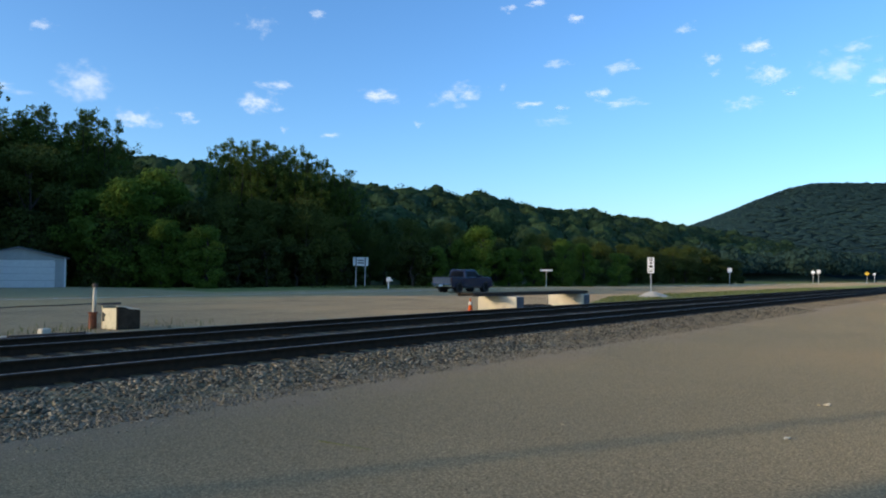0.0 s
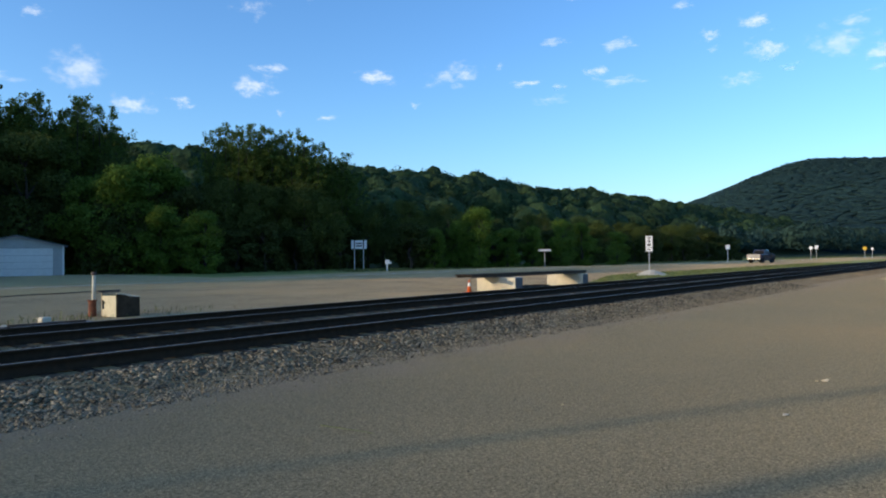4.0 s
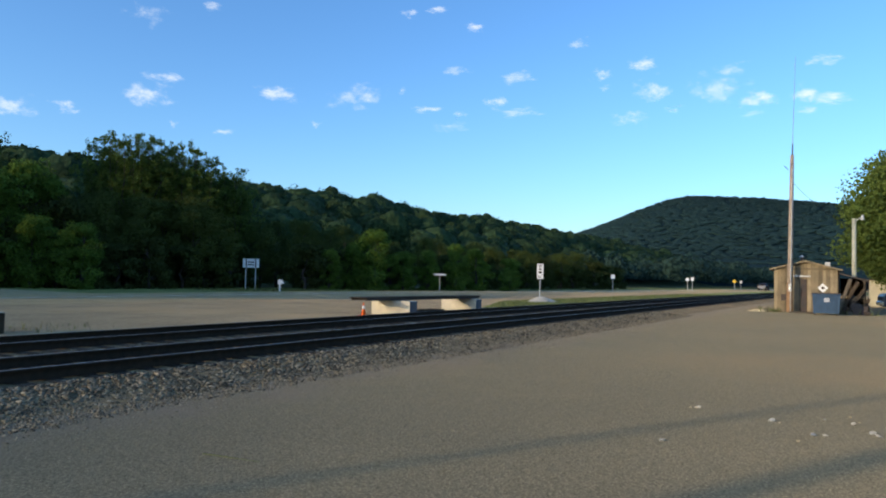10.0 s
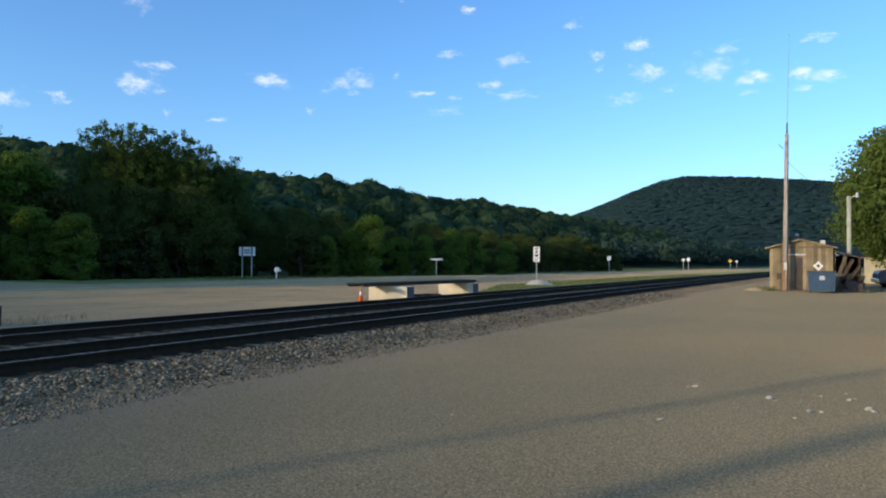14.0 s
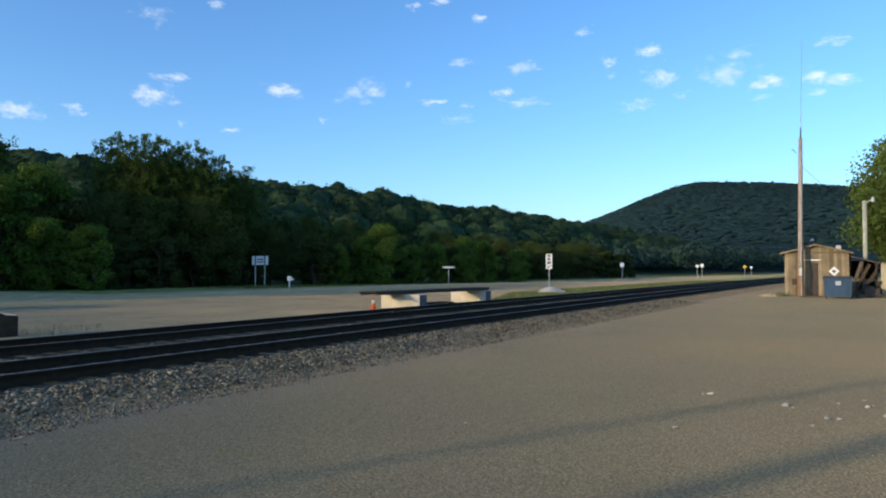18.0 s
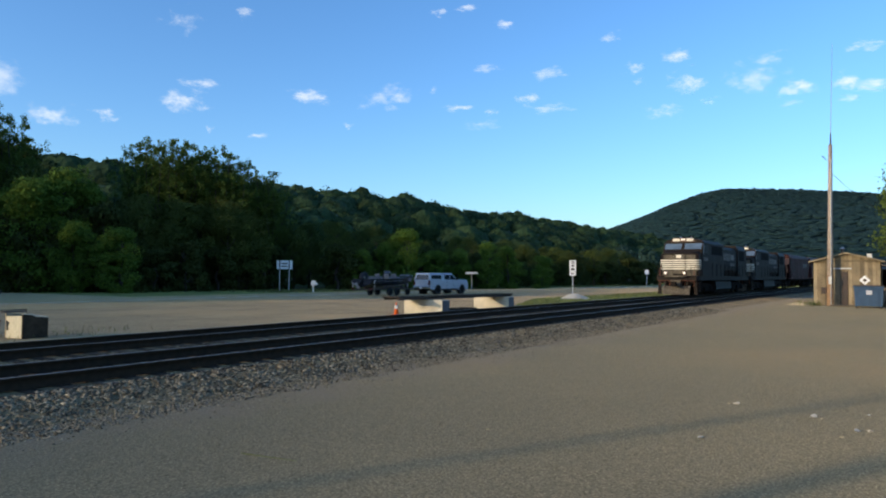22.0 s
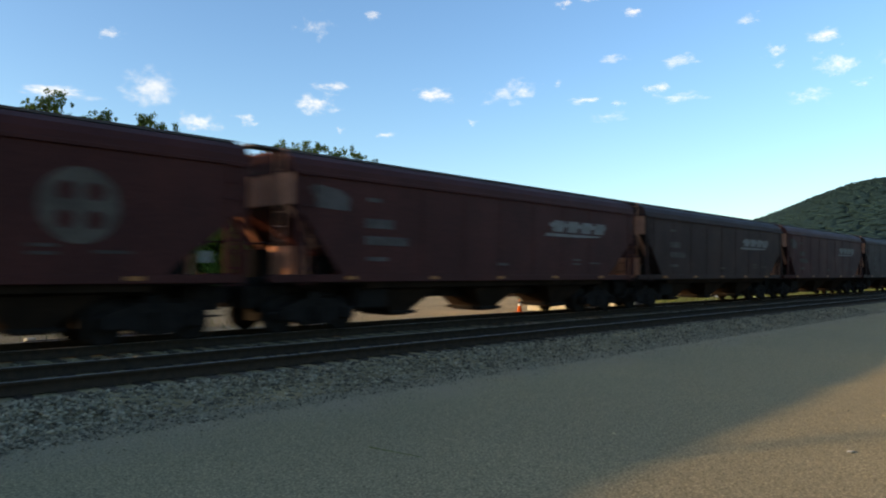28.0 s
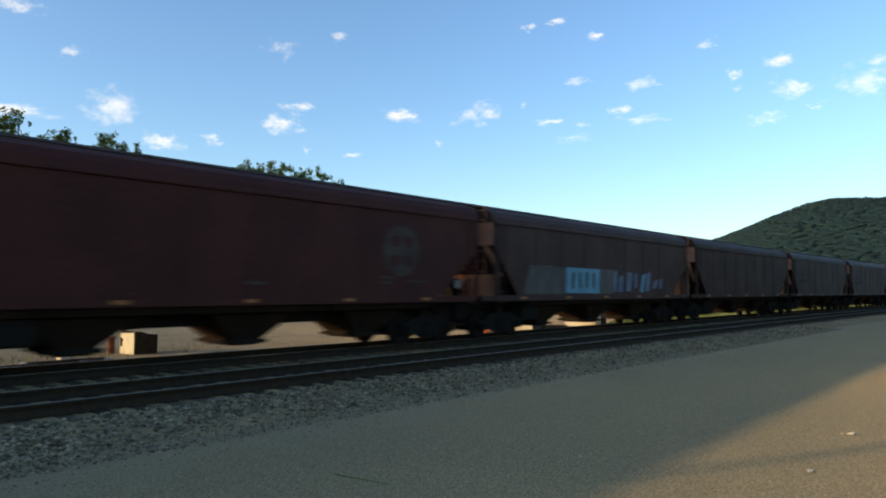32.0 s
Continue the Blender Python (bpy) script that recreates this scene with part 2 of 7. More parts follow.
M_BLACK = mat("black_paint", (0.0126, 0.0126, 0.014), (0.0196, 0.0196, 0.021), rough=0.55, spec=0.2, scale=3, bump=0.05)
M_YELLOW = mat("yellow_sign", (0.75, 0.48, 0.04), (0.65, 0.42, 0.04), rough=0.5, bump=0.05, vary=0.05)
M_ORANGE = mat("orange_plastic", (0.75, 0.13, 0.02), (0.62, 0.11, 0.02), rough=0.5, bump=0.05)
M_WOODPOLE = mat("weathered_pole", (0.399, 0.315, 0.238), (0.281, 0.221, 0.17), rough=0.9, scale=2.5, fine=30, bump=0.6)
M_GREYPOLE = mat("grey_pole_timber", (0.46, 0.45, 0.33), (0.34, 0.335, 0.25), rough=0.9, scale=2.5, fine=30, bump=0.6)
M_STAIN = mat("stained_pole_foot", (0.30, 0.175, 0.085), (0.2, 0.125, 0.07), rough=0.9, scale=3, fine=25, bump=0.4)
M_CREAM = mat("cream_siding", (0.52, 0.47, 0.32), (0.44, 0.40, 0.28), rough=0.8, scale=1.5, fine=20, bump=0.1)
M_SHED = mat("weathered_boards", (0.294, 0.23, 0.135), (0.179, 0.142, 0.0861), rough=0.9, scale=1.5, fine=25, bump=0.5, pieces=True, spread=(0.6, 1.25))
M_SHEDROOF = mat("shed_roofing", (0.119, 0.0924, 0.07), (0.084, 0.0672, 0.0532), rough=0.9, scale=3, fine=25, bump=0.5)
M_DUMP = mat("dumpster_blue", (0.03, 0.075, 0.135), (0.024, 0.057, 0.102), rough=0.6, scale=2.5, fine=20, bump=0.15)
M_RUST = mat("rusty_iron", (0.186, 0.0634, 0.0296), (0.101, 0.0423, 0.0254), rough=0.9, scale=6, fine=40, bump=0.5)
M_CRATE = mat("grey_timber", (0.128, 0.102, 0.0645), (0.078, 0.063, 0.045), rough=0.9, scale=3, fine=25, bump=0.5)
M_BOXWOOD = mat("crate_boards", (0.272, 0.224, 0.147), (0.184, 0.152, 0.102), rough=0.9, scale=3, fine=25, bump=0.5, pieces=True, spread=(0.75, 1.2))
M_SIDING = mat("garage_siding", (0.45, 0.463, 0.45), (0.388, 0.4, 0.388), rough=0.8, scale=1.5, fine=20, bump=0.1)
M_SHINGLE = mat("grey_shingles", (0.204, 0.216, 0.228), (0.156, 0.168, 0.18), rough=0.9, scale=2, fine=15, bump=0.5)
M_LOCONOSE = mat("loco_nose_dust", (0.144, 0.126, 0.09), (0.072, 0.063, 0.0468), rough=0.9, spec=0.05, scale=3.0, fine=18, bump=0.08)
M_LOCO = mat("loco_black", (0.0143, 0.0112, 0.00926), (0.0246, 0.0182, 0.0144), rough=0.6, spec=0.09, scale=0.8, fine=12, bump=0.08, vary=0.2)
M_LOCOGRIME = mat("loco_grime", (0.128, 0.085, 0.0578), (0.068, 0.0493, 0.0357), rough=0.9, spec=0.15, scale=2.5, fine=25, bump=0.3)
M_PLOUGH = mat("plough_rust", (0.135, 0.115, 0.085), (0.06, 0.052, 0.042), rough=0.92, spec=0.08, scale=4.5, fine=22, bump=0.3)
M_LOCOWHITE = mat("loco_white", (0.84, 0.78, 0.62), (0.66, 0.6, 0.47), rough=0.7, spec=0.2, scale=3, fine=25, bump=0.05)
M_WORDMARK = mat("faded_wordmark", (0.212, 0.19, 0.17), (0.145, 0.128, 0.112), rough=0.9, spec=0.1, scale=3, fine=20, bump=0.05)
M_LETTER = mat("worn_lettering", (0.109, 0.0896, 0.0794), (0.0704, 0.0563, 0.0486), rough=0.9, spec=0.05, scale=3, fine=20, bump=0.05)
M_FAINT = mat("faint_lettering", (0.08, 0.0608, 0.0512), (0.0512, 0.04, 0.0336), rough=0.95, spec=0.03, scale=3, fine=20, bump=0.05)
M_DIMWHITE = mat("dusty_lettering", (0.272, 0.248, 0.216), (0.176, 0.16, 0.141), rough=0.9, spec=0.1, scale=3, fine=20, bump=0.05)
M_GLASS = glass("dark_glass", (0.012, 0.014, 0.016), 0.2)
# Light blue base adds the sky's reflection to the glass as colour
M_WINDSCREEN = mat("windscreen", (0.12, 0.17, 0.22), (0.09, 0.13, 0.17), rough=0.1, spec=1.0, bump=0.0, vary=0.02, scale=1.5)
M_LAMP = mat("lit_lamp", (0.9, 0.75, 0.6), (0.9, 0.75, 0.6), rough=0.3, bump=0, vary=0.0, emit=0.35)
M_HOP = mat("hopper_oxide", (0.07, 0.0185, 0.0144), (0.0476, 0.0151, 0.0123), rough=0.6, spec=0.09, scale=0.7, fine=14, bump=0.1, vary=0.18)
M_HOP2 = mat("hopper_brown", (0.0461, 0.021, 0.0159), (0.0325, 0.0166, 0.013), rough=0.6, spec=0.09, scale=0.7, fine=14, bump=0.1, vary=0.18)
M_HOP3 = mat("hopper_grey", (0.0648, 0.033, 0.0265), (0.0466, 0.0242, 0.0199), rough=0.6, spec=0.09, scale=0.7, fine=14, bump=0.1, vary=0.18)
# Orange of low sun on the hopper ends, put in as base colour
M_HOPEND = mat("hopper_end_sunlit", (0.598, 0.247, 0.143), (0.429, 0.182, 0.111), rough=0.8, scale=2.0, fine=18, bump=0.2)
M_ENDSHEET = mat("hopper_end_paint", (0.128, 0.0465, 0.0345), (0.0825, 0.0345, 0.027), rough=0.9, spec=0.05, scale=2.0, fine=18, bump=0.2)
M_BAY = mat("bay_grime", (0.032, 0.020, 0.014), (0.020, 0.0135, 0.010), rough=0.95, spec=0.03, scale=1.5, fine=16, bump=0.15)
M_TRUCK = mat("truck_iron", (0.013, 0.0111, 0.00975), (0.0221, 0.0182, 0.0156), rough=0.95, spec=0.04, scale=4, fine=30, bump=0.3)
M_CABGLASS = mat("cab_glass", (0.007, 0.007, 0.008), (0.01, 0.01, 0.011), rough=0.45, spec=0.06, bump=0.0, vary=0.05)
M_ROUNDEL = mat("faded_roundel", (0.105, 0.084, 0.066), (0.068, 0.052, 0.041), rough=0.9, spec=0.1, scale=2.0, fine=14, bump=0.05)
M_GRAF = mat("graffiti_blue", (0.05, 0.25, 0.32), (0.04, 0.18, 0.25), rough=0.6, scale=2, bump=0.03)
M_GRAFPALE = mat("graffiti_pale_blue", (0.10, 0.15, 0.21), (0.06, 0.085, 0.12), rough=0.7, scale=1.6, bump=0.03)
M_GRAFGREY = mat("graffiti_grey", (0.081, 0.069, 0.06), (0.045, 0.036, 0.0312), rough=0.7, scale=0.9, bump=0.03)
M_REFLECT = mat("amber_reflector", (0.33, 0.10, 0.012), (0.26, 0.08, 0.012), rough=0.4, bump=0.02)
M_CARWHITE = mat("truck_white", (0.50, 0.51, 0.53), (0.45, 0.46, 0.48), rough=0.25, spec=0.5, scale=2, bump=0.0, vary=0.02)
M_CARBLUE = mat("truck_blue", (0.007, 0.015, 0.045), (0.006, 0.012, 0.038), rough=0.2, spec=0.35, scale=2, bump=0.0, vary=0.03)
M_CARGREY = mat("truck_grey", (0.035, 0.04, 0.05), (0.03, 0.034, 0.043), rough=0.3, spec=0.4, scale=2, bump=0.0, vary=0.03)
M_CARSILVER = mat("truck_silver", (0.172, 0.179, 0.195), (0.14, 0.148, 0.164), rough=0.35, spec=0.4, metal=0.2, scale=2, bump=0.0, vary=0.03)
M_CHROME = mat("chrome", (0.72, 0.72, 0.72), (0.66, 0.66, 0.66), rough=0.18, metal=1.0, scale=5, bump=0.0, vary=0.03)
M_TYRE = mat("tyre_rubber", (0.02, 0.02, 0.02), (0.028, 0.027, 0.026), rough=0.85, scale=8, bump=0.1)
M_RIM = mat("dark_alloy_rim", (0.10, 0.10, 0.105), (0.07, 0.07, 0.072), rough=0.4, metal=0.6, scale=8, bump=0.0)
M_TAIL = mat("tail_lamp_red", (0.10, 0.008, 0.008), (0.08, 0.008, 0.008), rough=0.25, spec=0.6, bump=0.0)
M_BOAT = mat("boat_dark_gelcoat", (0.0192, 0.0204, 0.0288), (0.0288, 0.03, 0.0408), rough=0.2, spec=0.7, scale=2, bump=0.0)
M_SEAT = mat("boat_seat_vinyl", (0.185, 0.181, 0.168), (0.134, 0.13, 0.126), rough=0.6, scale=4, bump=0.05)


# ---- mesh helpers ----
def part(name, bm, material, parent=None, label="", smooth=False):
    """Links a bmesh as one mesh object under a thing or part."""
    me = bpy.data.meshes.new(name)
    bm.to_mesh(me)
    bm.free()
    me.materials.append(material)
    if smooth:
        for p in me.polygons:
            p.use_smooth = True
    ob = new(name, me)
    if parent:
        ob.parent = parent
    if label:
        ob["label"] = label
    return ob


def share(name, src, parent, m):
    """Another object on the mesh of src."""
    ob = new(name, src.data)
    ob.parent = parent
    ob.matrix_basis = m
    return ob


def empty(name, label, category, group="", kind="", m=None):
    ob = new(name)
    tagged(ob, label, category, group, kind)
    if m is not None:
        ob.matrix_basis = m
    return ob


def add_box(bm, x0, x1, y0, y1, z0, z1, m=None, bev=0.0):
    r = bmesh.ops.create_cube(bm, size=1.0)
    vs = r["verts"]
    for v in vs:
        v.co = Vector(((x0 + x1) / 2 + v.co.x * (x1 - x0), (y0 + y1) / 2 + v.co.y * (y1 - y0), (z0 + z1) / 2 + v.co.z * (z1 - z0)))
    if m is not None:
        bmesh.ops.transform(bm, matrix=m, verts=vs)
    if bev:
        es = list({e for v in vs for e in v.link_edges})
        bmesh.ops.bevel(bm, geom=es, offset=bev, segments=1, affect="EDGES", profile=0.7)
    return vs


def box(x0, x1, y0, y1, z0, z1, m=None, bev=0.0):
    bm = bmesh.new()
    add_box(bm, x0, x1, y0, y1, z0, z1, m, bev)
    return bm


def add_tube(bm, p, q, r0, r1=None, seg=10):
    p, q = Vector(p), Vector(q)
    r1 = r0 if r1 is None else r1
    rot = (q - p).to_track_quat("Z", "Y").to_matrix().to_4x4()
    bmesh.ops.create_cone(bm, cap_ends=True, segments=seg, radius1=r0, radius2=r1, depth=(q - p).length,
                          matrix=Matrix.Translation((p + q) / 2) @ rot)


def tube(p, q, r0, r1=None, seg=10):
    bm = bmesh.new()
    add_tube(bm, p, q, r0, r1, seg)
    return bm


def cord(pts, r, seg=6):
    """One continuous thin cord along a row of points."""
    bm = bmesh.new()
    rings = []
    for i, p in enumerate(pts):
        d = (pts[min(i + 1, len(pts) - 1)] - pts[max(i - 1, 0)]).normalized()
        a = d.cross(Vector((0, 0, 1))).normalized()
        b = a.cross(d)
        rings.append([bm.verts.new(p + a * (r * math.cos(6.2832 * k / seg)) + b * (r * math.sin(6.2832 * k / seg))) for k in range(seg)])
    for u, v in zip(rings, rings[1:]):
        for k in range(seg):
            bm.faces.new((u[k], u[(k + 1) % seg], v[(k + 1) % seg], v[k]))
    bm.faces.new(rings[0][::-1])
    bm.faces.new(rings[-1])
    bmesh.ops.recalc_face_normals(bm, faces=list(bm.faces))
    return bm


def add_prism(bm, pts, axis, a, b):
    """Extrudes the outline pts (pairs) along axis from a to b. axis y: pairs are x, z; axis x: y, z; axis z: x, y."""
    def place(u, v, w):
        return {"y": (u, w, v), "x": (w, u, v), "z": (u, v, w)}[axis]
    va = [bm.verts.new(place(u, v, a)) for u, v in pts]
    vb = [bm.verts.new(place(u, v, b)) for u, v in pts]
    n = len(pts)
    fs = [bm.faces.new(va), bm.faces.new(vb[::-1])]
    for i in range(n):
        fs.append(bm.faces.new((va[i], vb[i], vb[(i + 1) % n], va[(i + 1) % n])))
    bmesh.ops.recalc_face_normals(bm, faces=fs)
    return va + vb


def prism(pts, axis, a, b, bev=0.0):
    bm = bmesh.new()
    add_prism(bm, pts, axis, a, b)
    if bev:
        bmesh.ops.bevel(bm, geom=list(bm.edges), offset=bev, segments=2, affect="EDGES", profile=0.6)
    return bm


def np_mesh(name, verts, quads, material, parent=None, label=""):
    """A mesh object from arrays of corners and quads."""
    me = bpy.data.meshes.new(name)
    verts = np.asarray(verts, dtype=np.float32)
    quads = np.asarray(quads, dtype=np.int32)
    me.vertices.add(len(verts))
    me.vertices.foreach_set("co", verts.ravel())
    k = quads.shape[1]
    me.loops.add(quads.size)
    me.loops.foreach_set("vertex_index", quads.ravel())
    me.polygons.add(len(quads))
    me.polygons.foreach_set("loop_start", np.arange(0, quads.size, k, dtype=np.int32))
    me.update(calc_edges=True)
    me.materials.append(material)
    ob = new(name, me)
    if parent:
        ob.parent = parent
    if label:
        ob["label"] = label
    return ob


def cards(rng, centres, size, outward=None, squash=0.75):
    """Small bent leaf cards at the centres: corners and quads."""
    n = len(centres)
    a = rng.normal(size=(n, 3))
    if outward is not None:
        a = a * 0.7 + outward
    a /= np.linalg.norm(a, axis=1, keepdims=True) + 1e-9
    b = rng.normal(size=(n, 3))
    u = np.cross(a, b)
    u /= np.linalg.norm(u, axis=1, keepdims=True) + 1e-9
    v = np.cross(a, u)
    s = size * rng.uniform(0.55, 1.3, (n, 1))
    lift = a * s * 0.25
    p = np.stack([centres - u * s - v * s * squash * 0.4, centres + lift * 0.6 - v * s * squash, centres + u * s + v * s * squash * 0.3, centres - lift * 0.3 + v * s * squash], axis=1)
    return p.reshape(-1, 3), np.arange(n * 4).reshape(-1, 4)


# ---- plan ----
BED_Z = 0.08  # the roadbed stands a little above the lots
RAIL_Z = 0.25
NEAR_Y, FAR_Y = 11.27, 15.02


def bend(x):
    """How far the line of the tracks has swung to the side at x, and its slope."""
    if x <= 0:
        return 0.0, 0.0
    if x < 150:
        return -1.9e-4 * x * x, -3.8e-4 * x
    return -4.275 - 0.057 * (x - 150), -0.057


def lane_y(x):
    """The near lane of the highway."""
    xs = [-400, 35, 50.5, 66, 89, 120, 143, 200, 300, 600]
    ys = [37.4, 37.4, 37.2, 35.8, 32.4, 28.8, 26.8, 22.5, 16.0, -2.0]
    return float(np.interp(x, xs, ys))


def ribbon(name, xs, y0, y1, z, material, label="", category="", kind="structure", wob=0.0, seed=1):
    """A ground strip between two lines y0(x), y1(x), with gently uneven edges."""
    rng = np.random.default_rng(seed)
    vs, qs = [], []
    for i, x in enumerate(xs):
        a, b = y0(x) + rng.uniform(-wob, wob), y1(x) + rng.uniform(-wob, wob)
        for k in range(5):
            vs.append((x, a + (b - a) * k / 4, z))
    for i in range(len(xs) - 1):
        for k in range(4):
            p = i * 5 + k
            qs.append((p, p + 5, p + 6, p + 1))
    ob = np_mesh(name, vs, qs, material)
    return tagged(ob, label, category, kind=kind)


# ---- ground ----
def build_ground():
    bm = bmesh.new()
    bmesh.ops.create_grid(bm, x_segments=60, y_segments=60, size=3500)
    for v in bm.verts:
        v.co.z = -0.06
    g = part("ground", bm, M_EARTH)
    tagged(g, "flat valley floor of rough grass and earth", "ground", kind="structure")
    xs = np.concatenate([np.arange(-80, -4, 2.0), np.arange(-4, 45, 0.3), np.arange(45, 160, 2.5)])
    ribbon("pavement", xs, lambda x: -60.0, lambda x: 8.48 + bend(x)[0] + 0.12 * math.sin(x * 0.7) + 0.06 * math.sin(x * 2.3 + 1.0) + 0.012 * max(x, 0), 0.0, M_ASPHALT,
           "worn grey-brown asphalt lot with grit and stains", "parking lot", wob=0.09)
    ribbon("gravel_lot", np.arange(-120, 47, 2.0), lambda x: 18.2 + bend(x)[0], lambda x: 36.0 if x < 20 else 36.0 - max(0, (x - 36)) * 1.15, -0.012, M_GRAVEL,
           "tan packed gravel lot beside the tracks", "gravel lot", wob=0.2, seed=2)
    xr = np.concatenate([np.arange(-400, 40, 10.0), np.arange(40, 160, 4.0), np.arange(160, 600, 20.0)])
    ribbon("road", xr, lambda x: lane_y(x) - 2.6, lambda x: lane_y(x) + 11.4, -0.004, M_ROAD, "pale concrete two-lane highway with sanded shoulders", "road", wob=0.05, seed=3)
    ribbon("verge_far", xr, lambda x: lane_y(x) + 11.2, lambda x: lane_y(x) + 27.0, -0.02, M_GRASS, "mown grass verge below the trees", "grass", wob=0.3, seed=4)
    ribbon("verge_near", np.concatenate([np.arange(35, 60, 1.5), np.arange(60, 300, 6.0)]), lambda x: 18.0 + bend(x)[0],
           lambda x: min(lane_y(x) - 3.5, 18.4 + bend(x)[0] + min(6.0, max(0, x - 35) * 0.4)), 0.004, M_GRASS, "grass wedge between tracks and highway", "grass", wob=0.2, seed=5)
    ribbon("shoulder", np.concatenate([np.arange(36, 60, 1.5), np.arange(60, 300, 6.0)]), lambda x: 18.0 + bend(x)[0],
           lambda x: max(18.6 + bend(x)[0], lane_y(x) - 2.4), -0.008, M_GRAVEL, "tan gravel shoulder between highway and grass", "shoulder", wob=0.2, seed=12)
    ribbon("dirt_strip", np.arange(-60, 48, 1.0), lambda x: 17.4 + bend(x)[0], lambda x: 19.0 + bend(x)[0], 0.008, M_DRYDIRT,
           "pale dry dirt along the ballast", "dirt", wob=0.55, seed=6)
    ribbon("driveway", np.arange(8, 33, 2.0), lambda x: 48.6, lambda x: 67.4, -0.009, M_ROAD, "grey concrete apron before the garage", "driveway", wob=0.1, seed=7)
    # pale line along the edge of the highway
    ribbon("edge_line", xr, lambda x: lane_y(x) + 5.2, lambda x: lane_y(x) + 5.4, 0.004, M_WHITE, "white painted edge line", "road marking", seed=8)


def build_ballast():
    xs = np.concatenate([np.arange(-60, 70, 0.5), np.arange(70, 160, 2.0), np.arange(160, 620, 20.0)])
    prof = [(8.0, -0.03), (8.75, 0.01), (9.4, 0.09), (9.9, 0.13), (12.6, 0.13), (13.0, 0.09), (13.45, 0.09), (13.8, 0.13), (16.4, 0.13), (17.2, 0.05), (18.0, -0.04)]
    rng = np.random.default_rng(11)
    vs, qs = [], []
    n = len(prof)
    for x in xs:
        b = bend(x)[0]
        for k, (y, z) in enumerate(prof):
            vs.append((x, y + b + rng.uniform(-0.05, 0.05), z + (rng.uniform(-0.015, 0.015) if 0 < k < n - 1 else 0)))
    for i in range(len(xs) - 1):
        for k in range(n - 1):
            p = i * n + k
            qs.append((p, p + n, p + n + 1, p + 1))
    ob = np_mesh("ballast_bed", vs, qs, M_BALLAST)
    tagged(ob, "low bed of dark crushed stone under both tracks", "ballast", kind="structure")
    # loose stones
    base = np.array([(1, 0, 0), (-1, 0, 0), (0, 1, 0), (0, -1, 0), (0, 0, 0.8), (0, 0, -0.6), (0.65, 0.65, 0.35), (-0.6, 0.55, 0.4)], dtype=float)
    tri = np.array([(4, 6, 2), (4, 0, 6), (0, 2, 6), (4, 2, 7), (4, 7, 1), (7, 2, 1), (4, 1, 3), (4, 3, 0), (5, 2, 0), (5, 1, 2), (5, 3, 1), (5, 0, 3)])

    def scatter(count, x0, x1, ya, yb, smin, smax, power):
        u = rng.random(count)
        x = x0 + (x1 - x0) * u ** power
        y = rng.uniform(ya, yb, count)
        bb = np.array([bend(v)[0] for v in x])
        z = np.maximum(np.interp(y, [p[0] for p in prof], [p[1] for p in prof]), np.where(y < 8.6, 0.0, -1.0))
        s = rng.uniform(smin, smax, count)
        ang = rng.uniform(0, 6.283, count)
        c, sn = np.cos(ang), np.sin(ang)
        pts = base[None] * (s[:, None, None] * rng.uniform(0.6, 1.3, (count, 8, 1))) * np.array([1.0, 0.8, 0.7])
        px = pts[..., 0] * c[:, None] - pts[..., 1] * sn[:, None] + x[:, None]
        py = pts[..., 0] * sn[:, None] + pts[..., 1] * c[:, None] + (y + bb)[:, None]
        pz = pts[..., 2] + (z + s * 0.15)[:, None]
        v = np.stack([px, py, pz], -1).reshape(-1, 3)
        f = (tri[None] + (np.arange(count) * 8)[:, None, None]).reshape(-1, 3)
        return v, f
    sets = [scatter(11000, 2.0, 40.0, 8.6, 10.15, 0.016, 0.056, 1.6), scatter(6500, 2.0, 40.0, 7.95, 8.9, 0.009, 0.036, 1.5), scatter(2600, 2.0, 45.0, 12.45, 13.9, 0.018, 0.05, 1.4),
            scatter(1500, 3.0, 45.0, 16.2, 17.8, 0.025, 0.06, 1.3), scatter(3600, 2.0, 38.0, 7.85, 8.6, 0.008, 0.03, 1.4), scatter(1000, 2.0, 36.0, 7.2, 8.0, 0.006, 0.022, 1.4), scatter(220, 2.0, 30.0, 6.0, 7.4, 0.005, 0.014, 1.3)]
    va, fa, o = [], [], 0
    for v, f in sets:
        va.append(v)
        fa.append(f + o)
        o += len(v)
    ob = np_mesh("ballast_stones", np.concatenate(va), np.concatenate(fa), M_STONE)
    tagged(ob, "loose angular grey ballast stones beside the rails", "ballast", kind="stuff")


